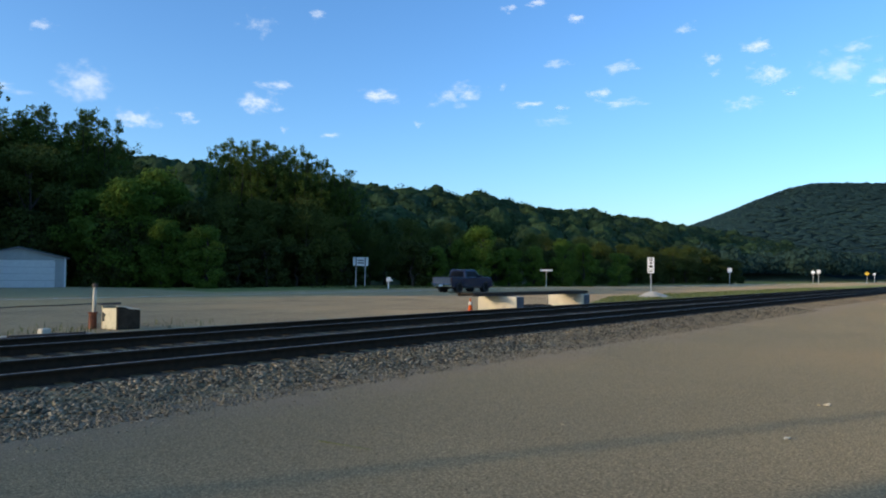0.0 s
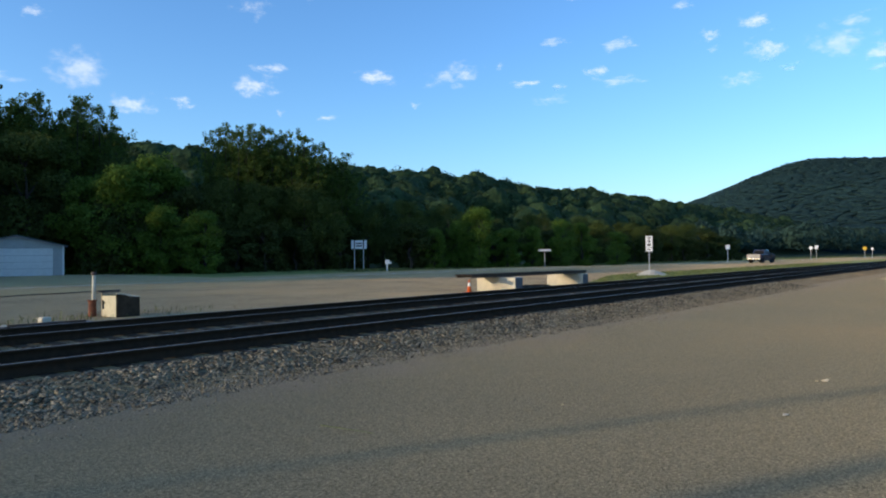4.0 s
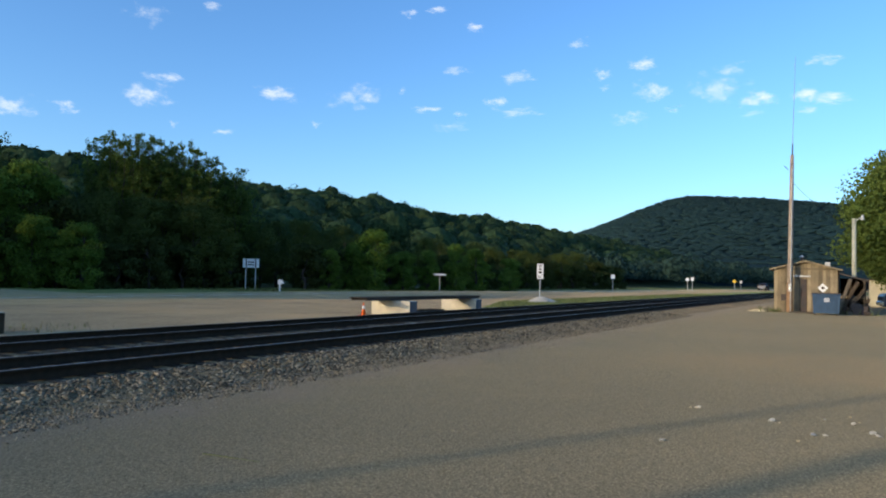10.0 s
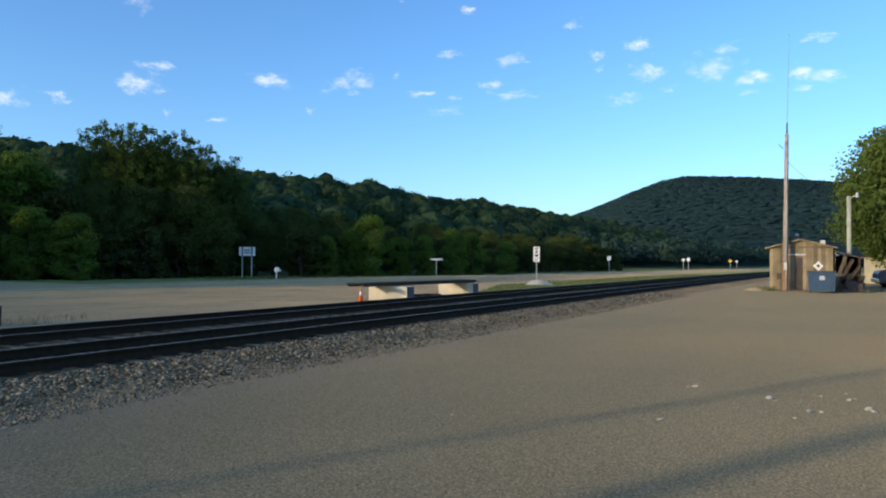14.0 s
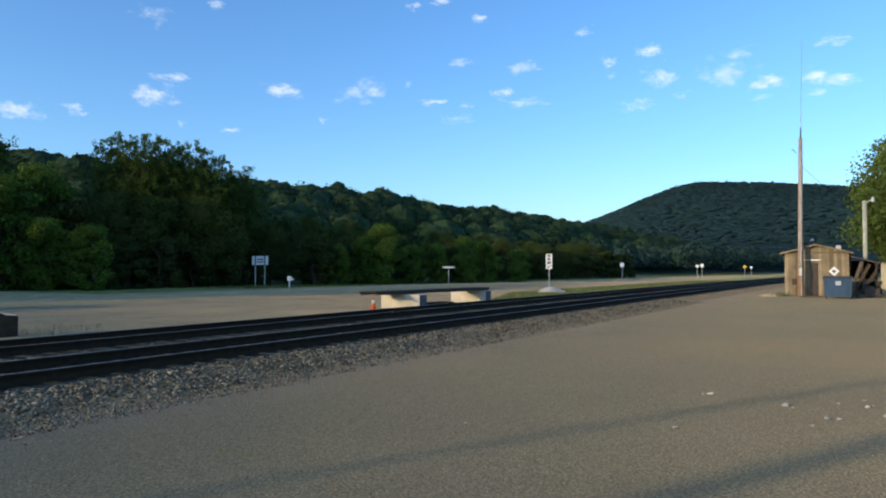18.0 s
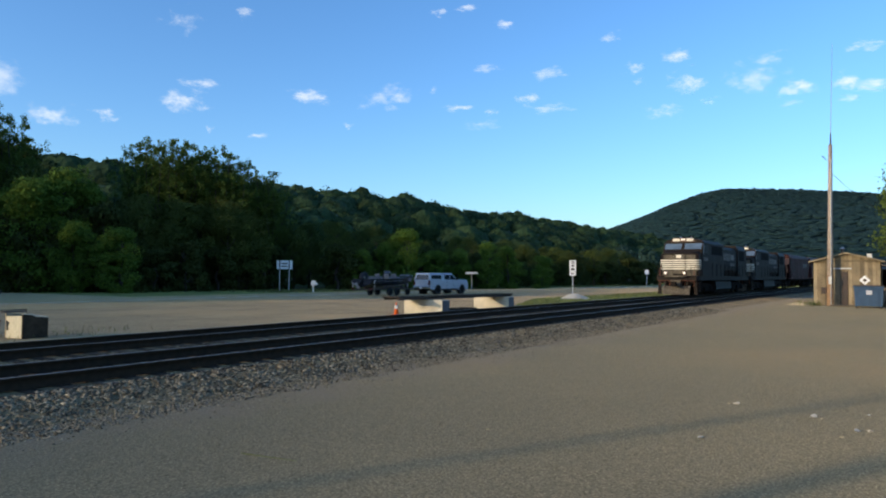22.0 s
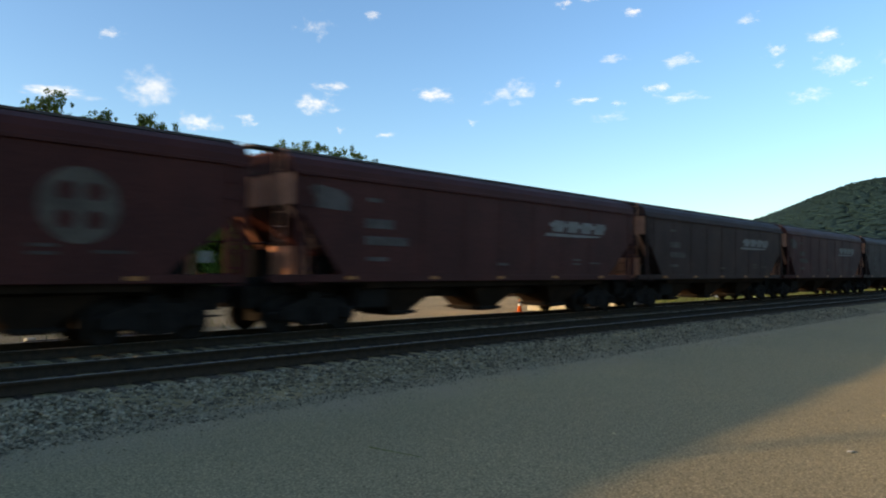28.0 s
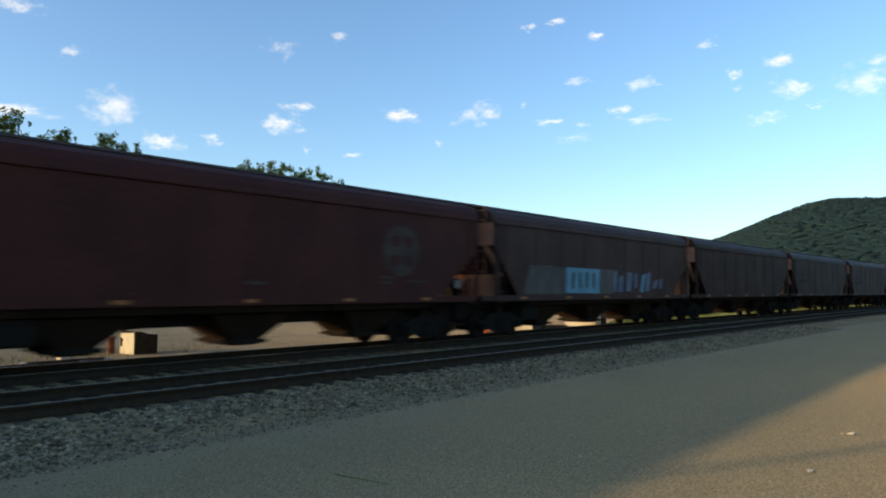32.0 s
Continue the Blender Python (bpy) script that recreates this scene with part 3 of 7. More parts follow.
def build_track(name, yc, label):
    tr = empty(name, label, "railway track", kind="structure", m=pose(0, 0, BED_Z))
    prof = [(-0.07, 0.0), (0.07, 0.0), (0.07, 0.012), (0.012, 0.03), (0.012, 0.13), (0.036, 0.142), (0.036, 0.172), (0.028, 0.18), (-0.028, 0.18), (-0.036, 0.172), (-0.036, 0.142), (-0.012, 0.13), (-0.012, 0.03), (-0.07, 0.012)]
    xs = np.concatenate([np.arange(-120, 160, 4.0), np.arange(160, 640, 20.0)])
    for side in (-0.7535, 0.7535):
        vs, qs, tops = [], [], []
        n = len(prof)
        for x in xs:
            b = bend(x)[0]
            for dy, dz in prof:
                vs.append((x, yc + side + b + dy, RAIL_Z - 0.18 + dz))
        for i in range(len(xs) - 1):
            for k in range(n):
                p, q = i * n + k, i * n + (k + 1) % n
                qs.append((p, p + n, q + n, q))
        rail = np_mesh("rail", vs, qs, M_RAIL, tr)
        rail.data.materials.append(M_HEAD)
        idx = np.zeros(len(qs), dtype=np.int32)
        idx[7::n] = 1
        rail.data.polygons.foreach_set("material_index", idx)
    # ties: near ones one by one, the rest joined
    me = plate = None
    x = -8.0
    k = 0
    while x < 78:
        b, s = bend(x)
        m = pose(x, yc + b, 0.0, 0, 0, math.degrees(s) + 0.8 * math.sin(k * 2.3))
        if name == "track_near" and -3 < x < 42:
            for side in (-0.7535, 0.7535):
                pm = m @ pose(0, side, 0)
                if plate is None:
                    plate = part("tie_plate", box(-0.1, 0.1, -0.18, 0.18, 0.066, 0.077, bev=0.003), M_RAIL, tr)
                    plate.matrix_basis = pm
                else:
                    share("tie_plate", plate, tr, pm)
        if me is None:
            t = part("tie", box(-0.115, 0.115, -1.3, 1.3, -0.11, 0.068, bev=0.012), M_TIE, tr)
            t.matrix_basis = m
            me = t
        else:
            share("tie", me, tr, m)
        x += 0.53
        k += 1
    bm = bmesh.new()
    while x < 300:
        b, s = bend(x)
        add_box(bm, x - 0.115, x + 0.115, yc + b - 1.3, yc + b + 1.3, -0.11, 0.066)
        x += 0.53
    far = part("far_ties", bm, M_TIE, tr)
    far["kind"] = "stuff"
    return tr


# ---- woods, hills, clouds ----
def crown_cards(rng, blobs, per, size):
    """Leaf cards over a set of blobs (x, y, z, r, flat)."""
    cs, ou = [], []
    for bx, by, bz, br, fl in blobs:
        d = rng.normal(size=(per, 3))
        d /= np.linalg.norm(d, axis=1, keepdims=True)
        rad = br * rng.uniform(0.55, 1.08, (per, 1))
        p = d * rad
        p[:, 2] *= fl
        cs.append(p + np.array([bx, by, bz]))
        ou.append(d)
    return cards(rng, np.concatenate(cs), size, np.concatenate(ou))


def make_tree(seed, h, r, clear, leaf, blobs=28, per=240, size=0.17, open_top=False, label="", group="trees along the highway", full=False):
    """One broadleaf tree: bent tapered trunk, limbs, a crown of small leaf cards in uneven clumps."""
    rng = np.random.default_rng(seed)
    thing = empty("tree", label, "tree", group)
    bm = bmesh.new()
    pts = [Vector((0, 0, -0.2))]
    steps = 5
    for i in range(1, steps + 1):
        pts.append(Vector((rng.normal() * 0.14 * i * 0.5, rng.normal() * 0.14 * i * 0.5, h * 0.82 * i / steps)))
    r0 = 0.016 * h + 0.05
    for i in range(steps):
        add_tube(bm, pts[i], pts[i + 1], r0 * (1 - 0.17 * i), r0 * (1 - 0.17 * (i + 1)), 8)
    bl = []
    for k in range(blobs):
        u = rng.random()
        z = h * (clear + (1 - clear) * u)
        ww = r * (math.sin(math.pi * min(1, 0.12 + 0.86 * u)) ** 0.7) * (0.8 if open_top else 1)
        if full:
            ww = r * min(1.0, 0.8 + u) * math.sqrt(max(0.06, 1 - max(0.0, (u - 0.45) / 0.55) ** 2))
        a = rng.uniform(0, 6.283)
        d = ww * rng.uniform(0.25, 0.85 if full else 1.0)
        br = r * rng.uniform(0.2, 0.42) * (0.72 if open_top else 1)
        bl.append((math.cos(a) * d, math.sin(a) * d, min(z, h - br * 0.7), br, rng.uniform(0.65, 1.05)))
    for k in range(9):
        b = bl[k * len(bl) // 9]
        zs = max(h * 0.18, b[2] - rng.uniform(0.15, 0.3) * h)
        i = min(steps - 1, int(zs / (h * 0.82) * steps))
        base = pts[i].lerp(pts[i + 1], zs / (h * 0.82) * steps - i)
        add_tube(bm, base, Vector(b[:3]), r0 * 0.34, r0 * 0.08, 5)
    part("trunk", bm, M_BARK, thing)
    v, q = crown_cards(rng, bl, per, size)
    np_mesh("crown", v, q, leaf, thing)
    return thing


def make_spire_tree(seed, label, h=16.0):
    """A tall open tree: several upright limbs, each with a ragged string of small leaf clumps and a spiky tip."""
    rng = np.random.default_rng(seed)
    thing = empty("tree", label, "tree", "trees along the highway")
    bm = bmesh.new()
    fork = h * 0.38
    add_tube(bm, (0, 0, -0.2), (0.1, -0.1, fork), 0.27, 0.19, 8)
    bl = []
    for k in range(8):
        a = 6.283 * k / 8 + rng.uniform(-0.3, 0.3)
        spread = rng.uniform(0.5, 2.3)
        topz = h * rng.uniform(0.82, 1.0) - spread * 0.5
        last = Vector((0.1, -0.1, fork * rng.uniform(0.7, 1.0)))
        foot = last.copy()
        tip = Vector((math.cos(a) * spread, math.sin(a) * spread, topz))
        for i in range(1, 6):
            u = i / 5
            p = foot.lerp(tip, u) + Vector((math.cos(a), math.sin(a), 0)) * 0.5 * math.sin(u * 3.1) + Vector(rng.normal(size=3) * 0.12)
            add_tube(bm, last, p, 0.11 * (1.1 - u * 0.85), 0.11 * (1.1 - min(1, u + 0.2) * 0.9), 5)
            for j in range(13 if u < 1 else 6):
                q = p + Vector(rng.normal(size=3)) * (0.85 if u < 1 else 0.3)
                bl.append((q.x, q.y, q.z, rng.uniform(0.2, 0.48) * (1.1 - 0.4 * u), rng.uniform(0.9, 1.9)))
            last = p
        bl.append((tip.x, tip.y, tip.z + 0.3, 0.22, 2.4))
    part("trunk", bm, M_BARK, thing)
    v, q = crown_cards(rng, bl, 32, 0.085)
    np_mesh("crown", v, q, M_LEAFOPEN, thing)
    return thing


def build_woods():
    dense = "dense dark-green broadleaf tree at the wood's edge"
    kinds = [make_tree(31, 14, 4.6, 0.08, M_LEAF, 34, 380, 0.12, label=dense), make_tree(32, 14, 4.2, 0.05, M_LEAF3, 34, 380, 0.12, label=dense),
             make_tree(33, 14, 4.8, 0.10, M_LEAF, 36, 380, 0.12, label=dense), make_tree(34, 14, 3.9, 0.06, M_LEAF3, 30, 380, 0.12, label=dense)]
    tall = [make_spire_tree(s, "tall thin tree with an open ragged crown") for s in (41, 42, 43)]
    # sunlit patches of the wood's edge are made by these paler leaves
    light = [make_tree(51, 7, 2.3, 0.0, M_LEAF2, 40, 300, 0.09, False, "young yellow-green tree, low sun put into its leaf colour", full=True),
             make_tree(52, 7, 2.6, 0.0, M_LEAF2, 42, 300, 0.09, False, "bushy yellow-green tree, low sun put into its leaf colour", full=True)]
    home = {}
    rng = np.random.default_rng(77)

    def put(src, x, y, height, nominal, wide=1.0):
        s = height / nominal
        m = pose(x, y, -0.03, 0, 0, rng.uniform(0, 360)) @ Matrix.Diagonal((s * wide, s * wide, s, 1))
        if src not in home:
            home[src] = True
            src.matrix_basis = m
        else:
            copy_thing_scaled(src, m)

    def copy_thing_scaled(src, m):
        keep = src.scale.copy()
        c = copy_thing(src, m @ Matrix.Diagonal((1 / keep[0], 1 / keep[1], 1 / keep[2], 1)))
        return c
    azs = [2, 14, 18, 24, 30, 36, 42, 46, 49, 52, 56, 58, 62, 65, 68, 75, 100]
    hts = [7, 7, 7, 7, 7, 7.5, 8, 9, 10, 10.5, 10, 9.8, 10.8, 12.6, 14.2, 15, 15]
    k = 0
    x = -14.0
    while x < 150:
        for row in range(2):
            yy = lane_y(x) + (24.5 if x < 60 else 20.0) + row * 8.5 + rng.uniform(-2.0, 2.5)
            xx = x + rng.uniform(-1.5, 1.5) + row * 2.4
            if 12 < xx < 38 and yy < 90:
                yy += 14
            az = math.degrees(math.atan2(yy, xx))
            hh = float(np.interp(az, azs, hts)) * rng.uniform(0.86, 1.05) * (1.0 if row == 0 else 1.08)
            put(kinds[k % 4], xx, yy, hh, 14, rng.uniform(0.95, 1.25))
            k += 1
        x += 4.3 if x < 70 else 5.6
    for i, az in enumerate((56.2, 55.4, 54.6, 53.8, 53.0, 52.2, 51.3, 50.4, 49.5, 48.5, 47.5, 46.8)):
        d = 84 + rng.uniform(-2, 3)
        el = float(np.interp(az, [46.3, 49, 50.8, 53.9, 57.2], [7.7, 8.9, 9.7, 10.2, 9.8]))
        put(tall[i % 3], d * math.cos(radians(az)), d * math.sin(radians(az)), 1.7 + d * math.tan(radians(el)), 16, 1.1)
    for i, az in enumerate((73.4, 72.2, 71.0, 69.9, 68.8, 67.7, 66.6, 65.6, 64.7)):
        d = 86 + rng.uniform(-1.5, 2)
        el = float(np.interp(az, [64.5, 65.3, 69, 71, 73], [10.4, 11.5, 11.0, 11.9, 12.3]))
        put(tall[(i + 1) % 3], d * math.cos(radians(az)), d * math.sin(radians(az)), 1.7 + d * math.tan(radians(el)), 16, 1.1)
    # a deeper row that closes the wood behind the garage and the tall trees
    for i in range(15):
        xx = -12 + i * 4.2 + rng.uniform(-1, 1)
        yy = 91 + rng.uniform(-2, 3)
        az = math.degrees(math.atan2(yy, xx))
        el = float(np.interp(az, [50, 57, 62, 65, 68, 72, 90], [6.8, 7.6, 8.6, 8.9, 8.6, 8.6, 8.6]))
        put(kinds[(i + 1) % 4], xx, yy, 1.7 + math.hypot(xx, yy) * math.tan(radians(el)) * rng.uniform(0.93, 1.04), 14, rng.uniform(0.9, 1.1))
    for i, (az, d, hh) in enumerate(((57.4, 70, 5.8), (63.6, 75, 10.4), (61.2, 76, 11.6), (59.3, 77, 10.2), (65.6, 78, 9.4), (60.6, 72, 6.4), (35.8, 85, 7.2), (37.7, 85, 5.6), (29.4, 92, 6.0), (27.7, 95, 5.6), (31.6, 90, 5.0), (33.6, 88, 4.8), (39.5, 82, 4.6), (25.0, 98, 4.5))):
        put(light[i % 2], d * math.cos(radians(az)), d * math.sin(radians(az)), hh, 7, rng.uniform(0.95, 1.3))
    for i in range(8):
        az = 64.0 + i * 2.1 + rng.uniform(-0.4, 0.4)
        d = 85 + rng.uniform(-1.5, 2)
        put(kinds[i % 4], d * math.cos(radians(az)), d * math.sin(radians(az)), rng.uniform(10.5, 12.5), 14, rng.uniform(0.9, 1.1))
    for i in range(7):
        az = 50.0 + i * 1.9 + rng.uniform(-0.4, 0.4)
        d = 80 + rng.uniform(-2, 2)
        put(kinds[(i + 2) % 4], d * math.cos(radians(az)), d * math.sin(radians(az)), rng.uniform(8.6, 10.4), 14, rng.uniform(0.9, 1.1))
    # undergrowth that hides the trunks
    bush = [make_tree(71, 5, 2.6, 0.0, M_BUSH, 22, 240, 0.12, False, "low dark bush at the wood's edge", "undergrowth", True),
            make_tree(72, 5, 2.2, 0.0, M_BUSH, 20, 240, 0.12, False, "low dark bush at the wood's edge", "undergrowth", True)]
    for i in range(13):
        az = 57.5 + i * 1.6 + rng.uniform(-0.3, 0.3)
        d = (75.0 if az < 64 else 80.5) + rng.uniform(-0.8, 0.8)
        put(bush[i % 2], d * math.cos(radians(az)), d * math.sin(radians(az)), rng.uniform(5.8, 8.4), 5, rng.uniform(0.8, 0.95))
    x, i = -6.0, 0
    while x < 150:
        yy = lane_y(x) + (23.0 if x < 60 else 18.5) + rng.uniform(-1.2, 1.5)
        if 14 < x < 36 and yy < 80:
            yy += 17
        put(bush[i % 2], x, yy, rng.uniform(3.2, 5.6), 5, rng.uniform(1.0, 1.4))
        i += 1
        x += rng.uniform(2.6, 4.6)
    # the tree behind the shed
    big = make_tree(61, 12.0, 6.1, 0.2, M_LEAFMAPLE, 200, 1000, 0.13, False, "large green maple behind the shed", "trees by the shed", True)
    big.matrix_basis = pose(64, -5.2, 0, 0, 0, 40)


def woods_stuff(name, label, rng, crowns, per, size, material):
    """Crowns (x, y, z, r) joined into one far wood."""
    c = np.array(crowns)
    n = len(c)
    d = rng.normal(size=(n, per, 3))
    d /= np.linalg.norm(d, axis=2, keepdims=True)
    d[..., 2] = np.abs(d[..., 2]) * 1.1 - 0.25
    lump = 1 + 0.10 * np.sin(d[..., :1] * 5 + c[:, None, :1]) + 0.10 * np.sin(d[..., 1:2] * 6 + c[:, None, 1:2])
    p = d * c[:, None, 3:4] * rng.uniform(0.86, 1.02, (n, per, 1)) * lump * np.array([1, 1, 0.85]) + c[:, None, :3]
    v, q = cards(rng, p.reshape(-1, 3), size, d.reshape(-1, 3) * 1.9, 0.85)
    ob = np_mesh(name, v, q, material)
    return tagged(ob, label, "woods", kind="stuff")


def domes_stuff(name, label, rng, crowns, material, rings=6, sectors=12, squash=0.9):
    """Crowns (x, y, z, r) as lumpy rounded tops joined into one far wood."""
    c = np.array(crowns)
    n = len(c)
    el = np.linspace(-0.75, 1.5, rings)
    az = np.linspace(0, 6.2832, sectors, endpoint=False)
    e, a = np.meshgrid(el, az, indexing="ij")
    d = np.stack([np.cos(e) * np.cos(a), np.cos(e) * np.sin(a), np.sin(e)], -1).reshape(-1, 3)
    ph = rng.uniform(0, 6.28, (n, 1, 3))
    lump = 1 + 0.11 * np.sin(d[None, :, :1] * 4.1 + ph[..., :1]) + 0.11 * np.sin(d[None, :, 1:2] * 4.6 + ph[..., 1:2]) + rng.uniform(-0.07, 0.07, (n, len(d), 1))
    p = d[None] * c[:, None, 3:4] * lump * np.array([1, 1, squash]) + c[:, None, :3]
    q = []
    for i in range(rings - 1):
        for j in range(sectors):
            q.append((i * sectors + j, i * sectors + (j + 1) % sectors, (i + 1) * sectors + (j + 1) % sectors, (i + 1) * sectors + j))
    q = (np.array(q)[None] + (np.arange(n) * len(d))[:, None, None]).reshape(-1, 4)
    ob = np_mesh(name, p.reshape(-1, 3), q, material)
    ob.data.polygons.foreach_set("use_smooth", np.ones(len(q), dtype=bool))
    return tagged(ob, label, "woods", kind="stuff")


def ridge_z(x, y):
    base = np.interp(y, [70, 84, 112, 150, 200, 260], [0, 2.0, 11.0, 19.5, 21.0, 19.0]) * np.interp(x, [0, 90, 160, 270, 420], [0.74, 0.8, 0.88, 0.94, 0.95])
    return base * (1 + 0.06 * math.sin(x * 0.045) + 0.05 * math.sin(x * 0.11 + y * 0.05))


def hill_z(x, y):
    crest = np.interp(y, [-700, -300, 0, 20, 56, 98, 155, 180, 207, 244, 291, 340, 420], [22, 58, 71, 73, 77.5, 82, 86, 81.5, 72.5, 57.5, 39, 24, 9])
    return crest * np.interp(x, [430, 520, 640, 780, 900, 1100], [0, 0.12, 0.55, 0.99, 1.0, 0.9])


def terrain(name, x0, x1, y0, y1, nx, ny, fz, material, label):
    xs, ys = np.linspace(x0, x1, nx), np.linspace(y0, y1, ny)
    vs = [(x, y, fz(x, y) - 0.4) for x in xs for y in ys]
    qs = [(i * ny + j, (i + 1) * ny + j, (i + 1) * ny + j + 1, i * ny + j + 1) for i in range(nx - 1) for j in range(ny - 1)]
    ob = np_mesh(name, vs, qs, material)
    return tagged(ob, label, "hill", kind="structure")


def build_hills():
    terrain("ridge_ground", -260, 700, 70, 260, 90, 30, ridge_z, M_EARTH, "long wooded bluff behind the highway")
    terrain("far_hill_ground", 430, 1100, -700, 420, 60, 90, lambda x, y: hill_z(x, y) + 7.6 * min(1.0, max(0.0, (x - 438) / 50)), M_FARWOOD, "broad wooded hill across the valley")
    rng = np.random.default_rng(5)
    cr = []
    for i in range(1500):
        x = -60 + 560 * rng.random() ** 0.9
        y = rng.uniform(76, 172)
        if y < lane_y(x) + 40:
            y += 20
        r = rng.uniform(3.2, 6.2)
        cr.append((x, y, ridge_z(x, y) + r * 0.4 + rng.uniform(3.3, 5.6), r))
    domes_stuff("ridge_canopy", "dark-green rounded crowns covering the bluff", rng, [(x, y, z, r * 0.78) for x, y, z, r in cr], M_FOREST)
    woods_stuff("ridge_leaves", "leafy edges of the crowns on the bluff", rng, cr, 240, 0.38, M_FOREST)
    cr = []
    for i in range(13000):
        x, y = rng.uniform(500, 850), rng.uniform(-150, 400)
        r = rng.uniform(2.6, 4.8)
        cr.append((x, y, hill_z(x, y) + 7.5, r))
    domes_stuff("far_hill_woods", "green woods on the far hill, haze put into their colour", rng, cr, M_FARWOOD, 5, 8, 0.27)
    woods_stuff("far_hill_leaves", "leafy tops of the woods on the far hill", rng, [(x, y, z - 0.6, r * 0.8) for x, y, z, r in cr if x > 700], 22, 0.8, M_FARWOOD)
    cr = []
    for i in range(420):
        x = rng.uniform(170, 460)
        y = lane_y(x) + rng.uniform(13, 70)
        r = rng.uniform(3, 5)
        cr.append((x, y, r * 0.6 + rng.uniform(0.5, 3.5), r))
    for i in range(120):
        x = rng.uniform(230, 460)
        y = bend(x)[0] + 15 - rng.uniform(16, 60)
        r = rng.uniform(3, 5)
        cr.append((x, y, r * 0.6 + rng.uniform(0.5, 3.0), r))
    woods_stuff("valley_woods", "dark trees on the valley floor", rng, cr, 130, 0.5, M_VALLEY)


def cloud_material():
    m = bpy.data.materials.new("cloud_vapour")
    m.use_nodes = True
    n, l = m.node_tree.nodes, m.node_tree.links
    n.remove(n["Principled BSDF"])
    tc = n.new("ShaderNodeTexCoord")
    oi = n.new("ShaderNodeObjectInfo")
    w = n.new("ShaderNodeMath")
    w.operation = "MULTIPLY"
    w.inputs[1].default_value = 37.0
    l.new(oi.outputs["Random"], w.inputs[0])
    no = n.new("ShaderNodeTexNoise")
    no.noise_dimensions = "4D"
    no.inputs["Scale"].default_value, no.inputs["Detail"].default_value, no.inputs["Roughness"].default_value = 2.0, 8.0, 0.66
    l.new(tc.outputs["Object"], no.inputs["Vector"])
    l.new(w.outputs[0], no.inputs["W"])
    ln = n.new("ShaderNodeVectorMath")
    ln.operation = "LENGTH"
    l.new(tc.outputs["Object"], ln.inputs[0])
    rad = n.new("ShaderNodeMapRange")
    rad.inputs["From Min"].default_value, rad.inputs["From Max"].default_value = 0.15, 1.0
    rad.inputs["To Min"].default_value, rad.inputs["To Max"].default_value = 0.12, -0.32
    l.new(ln.outputs["Value"], rad.inputs["Value"])
    add = n.new("ShaderNodeMath")
    l.new(no.outputs["Fac"], add.inputs[0])
    l.new(rad.outputs["Result"], add.inputs[1])
    sm = n.new("ShaderNodeMapRange")
    sm.interpolation_type = "SMOOTHSTEP"
    sm.inputs["From Min"].default_value, sm.inputs["From Max"].default_value = 0.46, 0.78
    sm.inputs["To Max"].default_value = 0.85
    l.new(add.outputs[0], sm.inputs["Value"])
    dim = n.new("ShaderNodeMapRange")
    dim.inputs["To Min"].default_value, dim.inputs["To Max"].default_value = 0.4, 1.0
    l.new(oi.outputs["Random"], dim.inputs["Value"])
    veil = n.new("ShaderNodeMath")
    veil.operation = "MULTIPLY"
    l.new(sm.outputs["Result"], veil.inputs[0])
    l.new(dim.outputs["Result"], veil.inputs[1])
    em = n.new("ShaderNodeEmission")
    em.inputs["Color"].default_value, em.inputs["Strength"].default_value = (0.95, 0.98, 1.0, 1), 0.55
    tr = n.new("ShaderNodeBsdfTransparent")
    mx = n.new("ShaderNodeMixShader")
    l.new(veil.outputs[0], mx.inputs["Fac"])
    l.new(tr.outputs["BSDF"], mx.inputs[1])
    l.new(em.outputs["Emission"], mx.inputs[2])
    l.new(mx.outputs["Shader"], n["Material Output"].inputs["Surface"])
    return m


# azimuth, elevation, width and height of each cloud, in degrees
CLOUDS_A = [(65.7, 13.2, 3.4, 2.3), (53.1, 12.9, 2.7, 1.8), (53.6, 18.8, 2.3, 1.6), (37.2, 14.0, 3.4, 2.1), (58.7, 11.4, 1.6, 0.9), (61.9, 11.0, 2.5, 1.4),
            (43.7, 13.9, 2.7, 1.1), (29.5, 16.3, 2.1, 0.7), (24.5, 15.9, 2.3, 0.9), (14.4, 16.4, 2.1, 1.1), (14.0, 14.6, 2.3, 1.6), (9.3, 14.9, 3.2, 2.1),
            (7.9, 15.7, 2.3, 0.9), (49.0, 19.8, 1.4, 0.8), (68.7, 16.6, 1.6, 0.9), (47.7, 10.7, 1.4, 0.5), (40.6, 11.8, 0.8, 0.5), (31.8, 13.3, 2.1, 0.5)]
CLOUDS_B = [(26.2, 13.9, 1.6, 0.9), (24.2, 13.2, 2.7, 0.7), (17.8, 15.9, 1.4, 0.9), (17.4, 14.9, 0.8, 0.5), (12.2, 13.2, 1.4, 0.5), (15.4, 12.5, 2.7, 1.1),
            (33.4, 20.5, 1.0, 0.6), (33.8, 14.7, 0.7, 0.5), (29.1, 13.0, 1.1, 0.5), (19.5, 18.3, 1.4, 0.7), (28.0, 19.6, 1.4, 0.6), (52.2, 14.2, 2.3, 0.9),
            (29.7, 12.0, 2.3, 0.8), (7.1, 13.3, 1.4, 0.9), (31.1, 20.9, 1.4, 0.5), (51.3, 11.0, 0.6, 0.5), (3.2, 13.6, 1.8, 1.1), (6.2, 13.6, 2.1, 1.1)]
